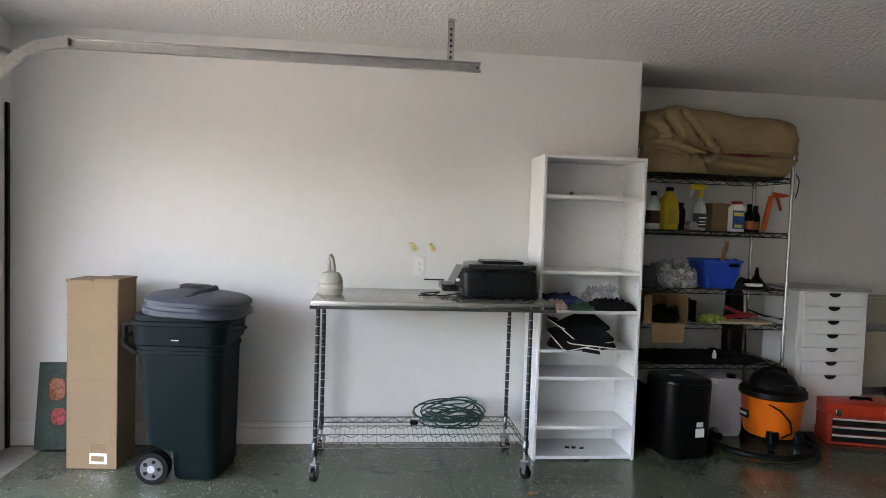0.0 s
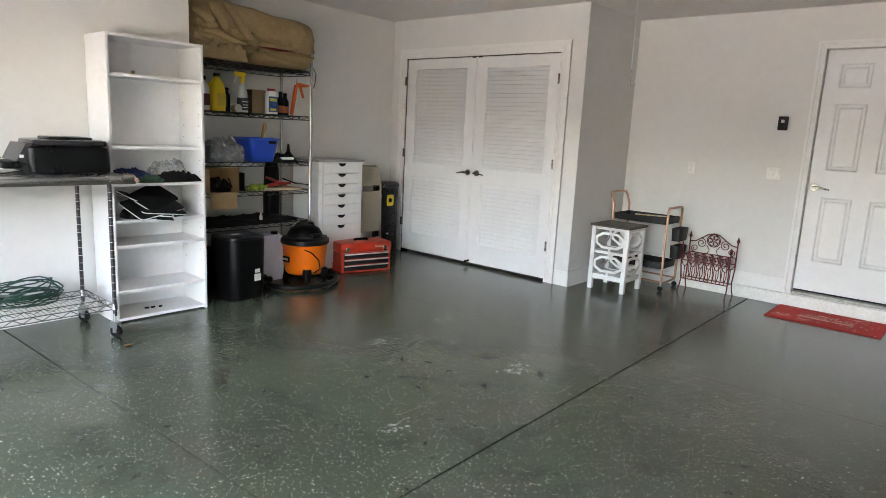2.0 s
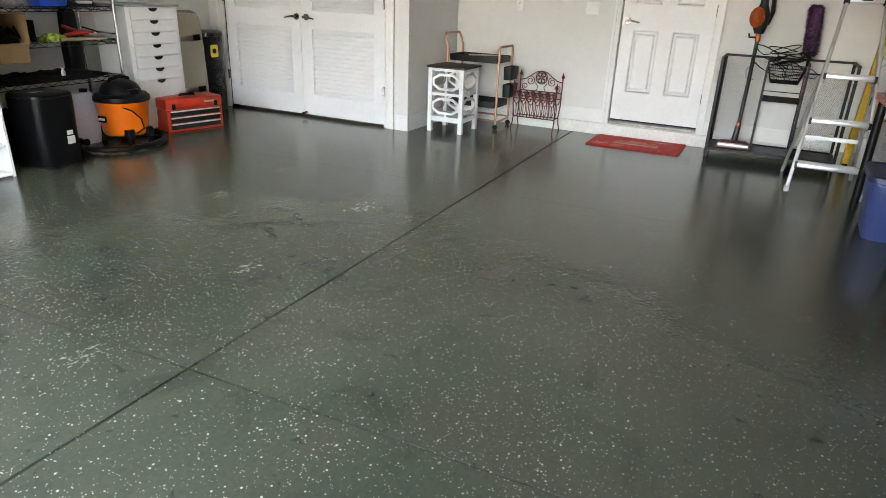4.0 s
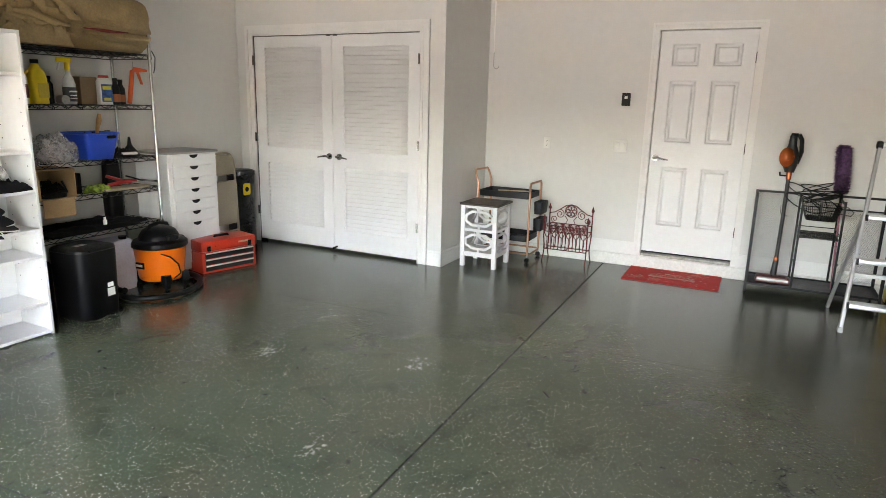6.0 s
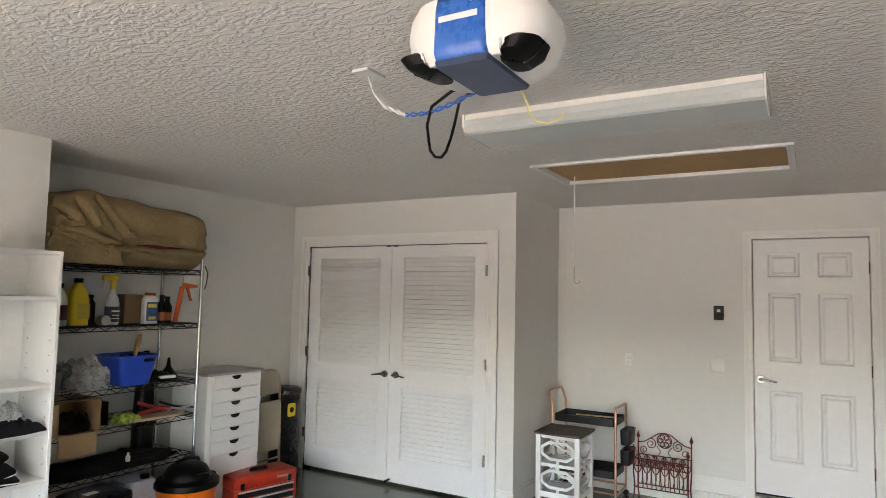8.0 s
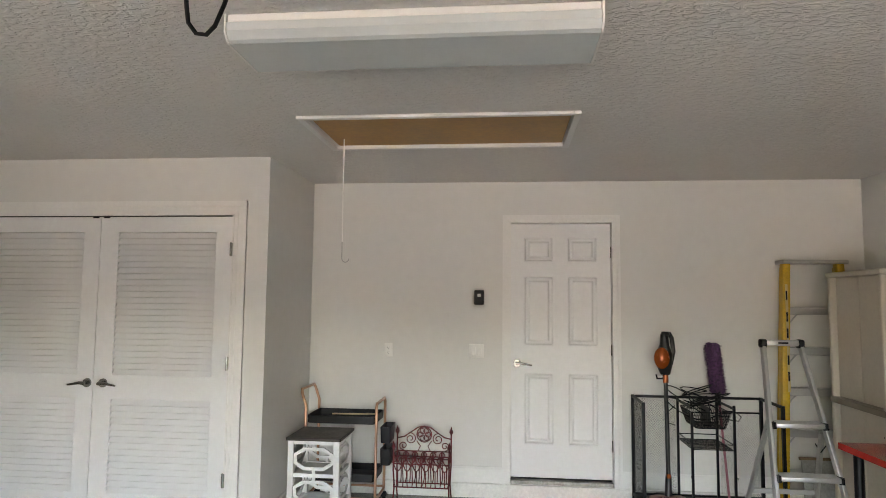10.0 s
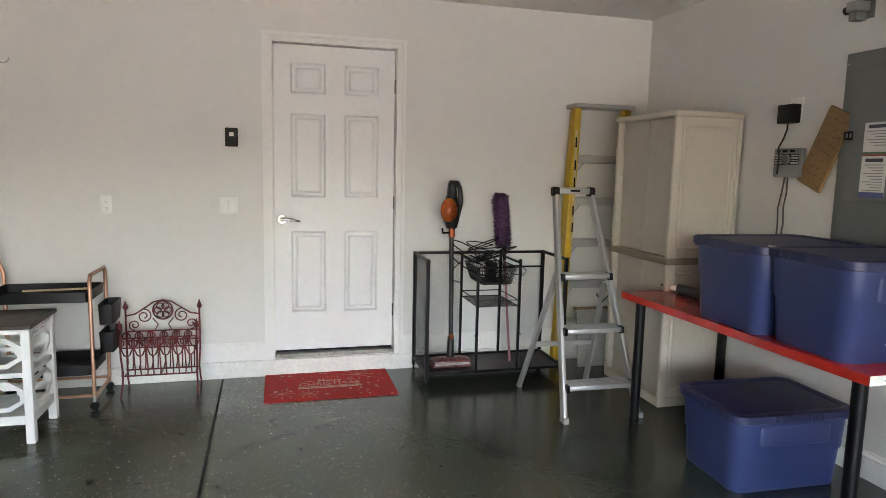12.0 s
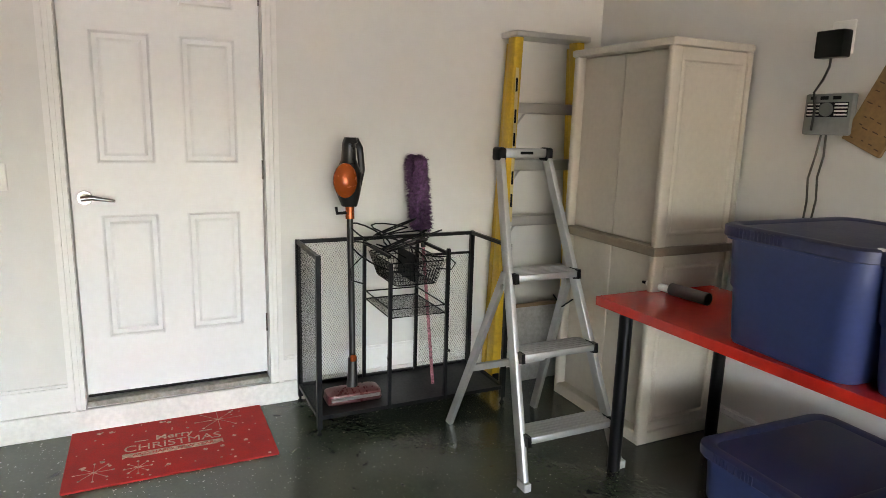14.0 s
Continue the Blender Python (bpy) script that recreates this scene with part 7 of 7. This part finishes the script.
part("nozzle", C((0.11, 0.01, 0.022), (-0.02, -0.003, 0.022), 0.012, 0.018, 12), WHITEP, t, "white nozzle")
part("tip", C((0.135, 0.013, 0.022), (0.11, 0.01, 0.022), 0.006, 0.009, 10), BLACK, t)
part("collar", C((0.07, 0.006, 0.022), (0.06, 0.005, 0.022), 0.022, seg=12), WHITEP, t)
part("barrel", C((-0.02, -0.003, 0.026), (-0.2, -0.022, 0.026), 0.026, seg=14), mat("grey_barrel", (0.08, 0.08, 0.08), 0.5), t, "grey barrel")

# ================= right wall fittings =================
PAN = mat("panel_grey", (0.16, 0.172, 0.165), 0.4, 0.3, vary=0.05, scale=5)
t = thing("breaker_panel", "grey steel electrical breaker panel set in the wall", "breaker panel", 3.765, YR, 0)
part("cover", B((-0.20, 0.0005, 0.98, 0.20, 0.014, 2.0), bevel=0.003), PAN, t)
part("door", B((-0.135, 0.0145, 1.30, 0.15, 0.022, 1.92), bevel=0.003), PAN, t, "hinged grey door")
part("latch", B((0.115, 0.0222, 1.59, 0.165, 0.028, 1.63), bevel=0.002), BLACK, t, "black latch")
part("latch_plate", B((0.12, 0.028, 1.6, 0.13, 0.0295, 1.62), (0.14, 0.028, 1.6, 0.15, 0.0295, 1.62)), STEEL, t)
for x in (-0.185, 0.185):
    for z in (1.1, 1.95):
        part("screw", C((x, 0.014, z), (x, 0.017, z), 0.006, seg=8), STEEL, t)
INK = mat("print_ink", (0.05, 0.05, 0.07), 0.7)
PAPER = mat("paper", (0.66, 0.66, 0.64), 0.8, vary=0.03)
for za, zb, strip in ((1.53, 1.665, (0.08, 0.2, 0.08)), (1.32, 1.51, (0.4, 0.05, 0.05))):
    lb = part("service_label", B((-0.075, 0.0225, za, 0.055, 0.0235, zb)), PAPER, t, "white printed service label")
    part("heading", B((-0.055, 0.0236, zb - 0.026, 0.035, 0.0242, zb - 0.01)), INK, lb)
    part("print_lines", B(*[(-0.06, 0.0236, zb - 0.042 - 0.013 * i, 0.04 - 0.02 * (i % 3), 0.0242, zb - 0.038 - 0.013 * i) for i in range(int((zb - za - 0.05) / 0.013))]), mat("faint_ink", (0.25, 0.25, 0.27), 0.8), lb)
    part("colour_strip", B((-0.075, 0.0236, zb + 0.002 if za < 1.4 else za - 0.008, 0.055, 0.0242, zb + 0.008 if za < 1.4 else za - 0.002)), mat("strip", strip, 0.7), lb)
part("blue_strip", B((-0.075, 0.0236, 1.32, 0.055, 0.0242, 1.345)), mat("strip_blue", (0.1, 0.13, 0.3), 0.7), t)

t = thing("irrigation_timer", "grey irrigation timer box with a round dial", "timer", 4.265, YR, 1.482)
part("case", B((-0.095, 0.0005, -0.078, 0.095, 0.035, 0.078), bevel=0.008, seg=2), mat("timer_grey", (0.22, 0.23, 0.225), 0.45), t)
part("face", B((-0.082, 0.0352, -0.01, 0.082, 0.037, 0.045)), BLACK, t, "black printed face")
for sx in (-0.08, 0.03):
    for i in range(4):
        part("stripe", B((sx, 0.0371, -0.004 + 0.013 * i, sx + 0.05, 0.0378, 0.002 + 0.013 * i)), WHITEP, t)
part("dial", C((0, 0.036, 0.018), (0, 0.05, 0.018), 0.026, 0.024, 20), mat("dial_grey", (0.16, 0.165, 0.16), 0.4), t, "round selector dial")
for xa, xb in ((-0.05, -0.02), (0.0, 0.03), (0.05, 0.07)):
    part("key", B((xa, 0.035, 0.055, xb, 0.039, 0.068)), BLACK, t)
CBL = mat("dark_cable", (0.02, 0.018, 0.017), 0.5)
part("cable", T([(0.0, 0.02, -0.078), (-0.002, 0.02, -0.16), (0.012, 0.02, -0.24), (0.004, 0.02, -0.33), (0.02, 0.02, -0.47)], 0.0042, 6), CBL, t, "dark cable hanging down")
part("cable", T([(0.02, 0.02, -0.078), (0.03, 0.022, -0.16), (0.05, 0.02, -0.25), (0.042, 0.02, -0.34), (0.05, 0.02, -0.47)], 0.0042, 6), CBL, t, "dark cable hanging down")
t = plate("wall_outlet", "white outlet plate above the irrigation timer", on_right(4.265, YR, 1.765), 0.09, 0.125, "outlet")
t = thing("plug_adapter", "black plug-in power adapter on the outlet", "power adapter", 4.275, YR + 0.0101, 1.74)
part("adapter", B((-0.055, 0, -0.05, 0.055, 0.055, 0.05), bevel=0.006, seg=2), BLACK, t)
part("cord", T([(0, 0.03, -0.05), (0.0, 0.03, -0.08), (0.02, 0.03, -0.13), (0.045, 0.035, -0.175), (0.03, 0.04, -0.24), (0.03, 0.045, -0.32)], 0.0045, 6), BLACK, t, "black power cord")
t = thing("hardboard_offcut", "brown hardboard offcut with pencilled marks, fixed to the wall", "board", 4.04, YR, 1.545)
o = part("board", B((-0.075, 0.001, -0.205, 0.085, 0.02, 0.205), bevel=0.002), mat("hardboard", (0.27, 0.16, 0.07), 0.8, vary=0.15, scale=8), t)
rng = random.Random(7)
bm = bmesh.new()
for i in range(9):
    for j in range(4):
        x, z = -0.06 + 0.036 * j + rng.uniform(-0.008, 0.008), -0.18 + 0.042 * i + rng.uniform(-0.008, 0.008)
        B((x, 0.0202, z, x + rng.uniform(0.008, 0.024), 0.0209, z + 0.004), bm=bm)
tagged(part("marks", bm, mat("pencil", (0.1, 0.055, 0.03), 0.9), o), kind="stuff")
o.matrix_basis = pose(0, 0, 0, 0, -25)

# sensor bracket high above the breaker panel
t = thing("wall_bracket", "small grey steel bracket with a black plug above the breaker panel", "bracket", 3.9, YR, 2.2)
part("plate", B((-0.05, 0.0005, -0.05, 0.05, 0.004, 0.05), bevel=0.001), PAN, t)
part("arm", B((-0.03, 0.0045, -0.02, 0.03, 0.09, 0.025), bevel=0.004), STEEL, t, "pale steel arm")
part("hood", B((-0.025, 0.02, -0.062, 0.02, 0.08, -0.021), bevel=0.003), PAN, t)
part("plug", C((0.03, 0.045, 0.0), (0.07, 0.045, -0.002), 0.021, 0.019, 14), BLACK, t, "ribbed black plug")
part("wire", T([(0.06, 0.045, 0.02), (0.055, 0.04, 0.045), (0.02, 0.03, 0.06), (-0.03, 0.02, 0.062), (-0.06, 0.01, 0.05)], 0.003, 6), WHITEP, t, "pale loop of wire")

# chrome shelving beside the table
t = thing("chrome_shelving", "chrome wire shelving unit with plastic-lined shelves", "shelving unit", 0, 0, 0)
ax0, ax1, ay0, ay1 = 2.02, 2.90, -1.83, -1.32
for x in (ax0, ax1):
    for y in (ay0, ay1):
        grooved_post(t, x, y, 0.02, 1.18, CHROME, 0.0135)
        part("foot", L([(0.016, 0), (0.016, 0.012), (0.009, 0.02), (0.009, 0.03)], 10, (x, y, 0)), STEEL, t)
        for z in (0.15, 0.5, 0.845):
            part("collar", C((x, y, z - 0.04), (x, y, z + 0.008), 0.019, 0.017, seg=12), CHROME, t)
for z in (0.15, 0.5, 0.845):
    wire_shelf(t, ax1 - ax0, ay1 - ay0, pose((ax0 + ax1) / 2, (ay0 + ay1) / 2, z), CHROME)
    part("liner", B((ax0 + 0.02, ay0 + 0.02, z + 0.003, ax1 - 0.02, ay1 - 0.02, z + 0.0055)), mat("smoky_liner", (0.1, 0.1, 0.1), 0.3), t, "smoky plastic shelf liner")

# ================= marks on the floor =================
SPL = mat("dried_paint", (0.3, 0.3, 0.26), 0.7, vary=0.25, scale=40)
rng = random.Random(21)


def splash(x, y, w, n, m_, name, label, cat):
    t_ = thing(name, label, cat, x, y, 0)
    bm_ = bmesh.new()
    for k in range(n):
        ox, oy = rng.gauss(0, w * 0.4), rng.gauss(0, w * 0.28)
        r = w * rng.uniform(0.015, 0.06) * (1.5 if k < n / 6 else 0.7)
        pts_ = []
        for i in range(11):
            a = 2 * math.pi * i / 11
            rr = r * rng.uniform(0.45, 1.25)
            pts_.append((ox + rr * 1.4 * math.cos(a), oy + rr * math.sin(a)))
        flat(pts_, 0.0002, 0.0007 + 0.0001 * (k % 6), bm=bm_)
    tagged(part("flecks", bm_, m_, t_, smooth=False), kind="stuff")


for x, y, w, n in ((2.562, 1.55, 0.13, 16), (2.281, 2.43, 0.14, 14), (1.534, 1.50, 0.12, 12), (0.66, 1.45, 0.11, 12), (3.0, 2.5, 0.12, 10)):
    splash(x, y, w, 4 * n, SPL, "paint_splash", "pale dried paint flecks on the green floor", "paint splash")
DKS = mat("tyre_scuff", (0.012, 0.013, 0.012), 0.6)
for x, y, w, n in ((2.35, 1.45, 0.12, 8), (1.85, 1.45, 0.06, 5), (0.72, 1.72, 0.14, 6), (2.9, 2.2, 0.05, 4), (3.1, 1.6, 0.08, 5), (4.2, 0.6, 0.05, 4), (4.4, 0.3, 0.04, 3), (3.2, 0.2, 0.06, 4)):
    splash(x, y, w, 2 * n, DKS, "floor_scuff", "dark scuff marks on the green floor", "scuff")
t = thing("dry_leaf", "small dry orange leaf on the floor", "leaf", 1.1, 3.36, 0.0, 20)
bm = bmesh.new()
lo = [bm.verts.new((x, y, 0.002 + 0.006 * abs(y) / 0.02)) for x, y in ((-0.03, 0), (-0.015, -0.016), (0.01, -0.018), (0.03, 0), (0.01, 0.016), (-0.015, 0.014))]
bm.faces.new(lo)
bmesh.ops.solidify(bm, geom=bm.faces[:], thickness=0.0012)
part("blade", bm, mat("leaf_orange", (0.5, 0.22, 0.08), 0.7, vary=0.3, scale=80), t)
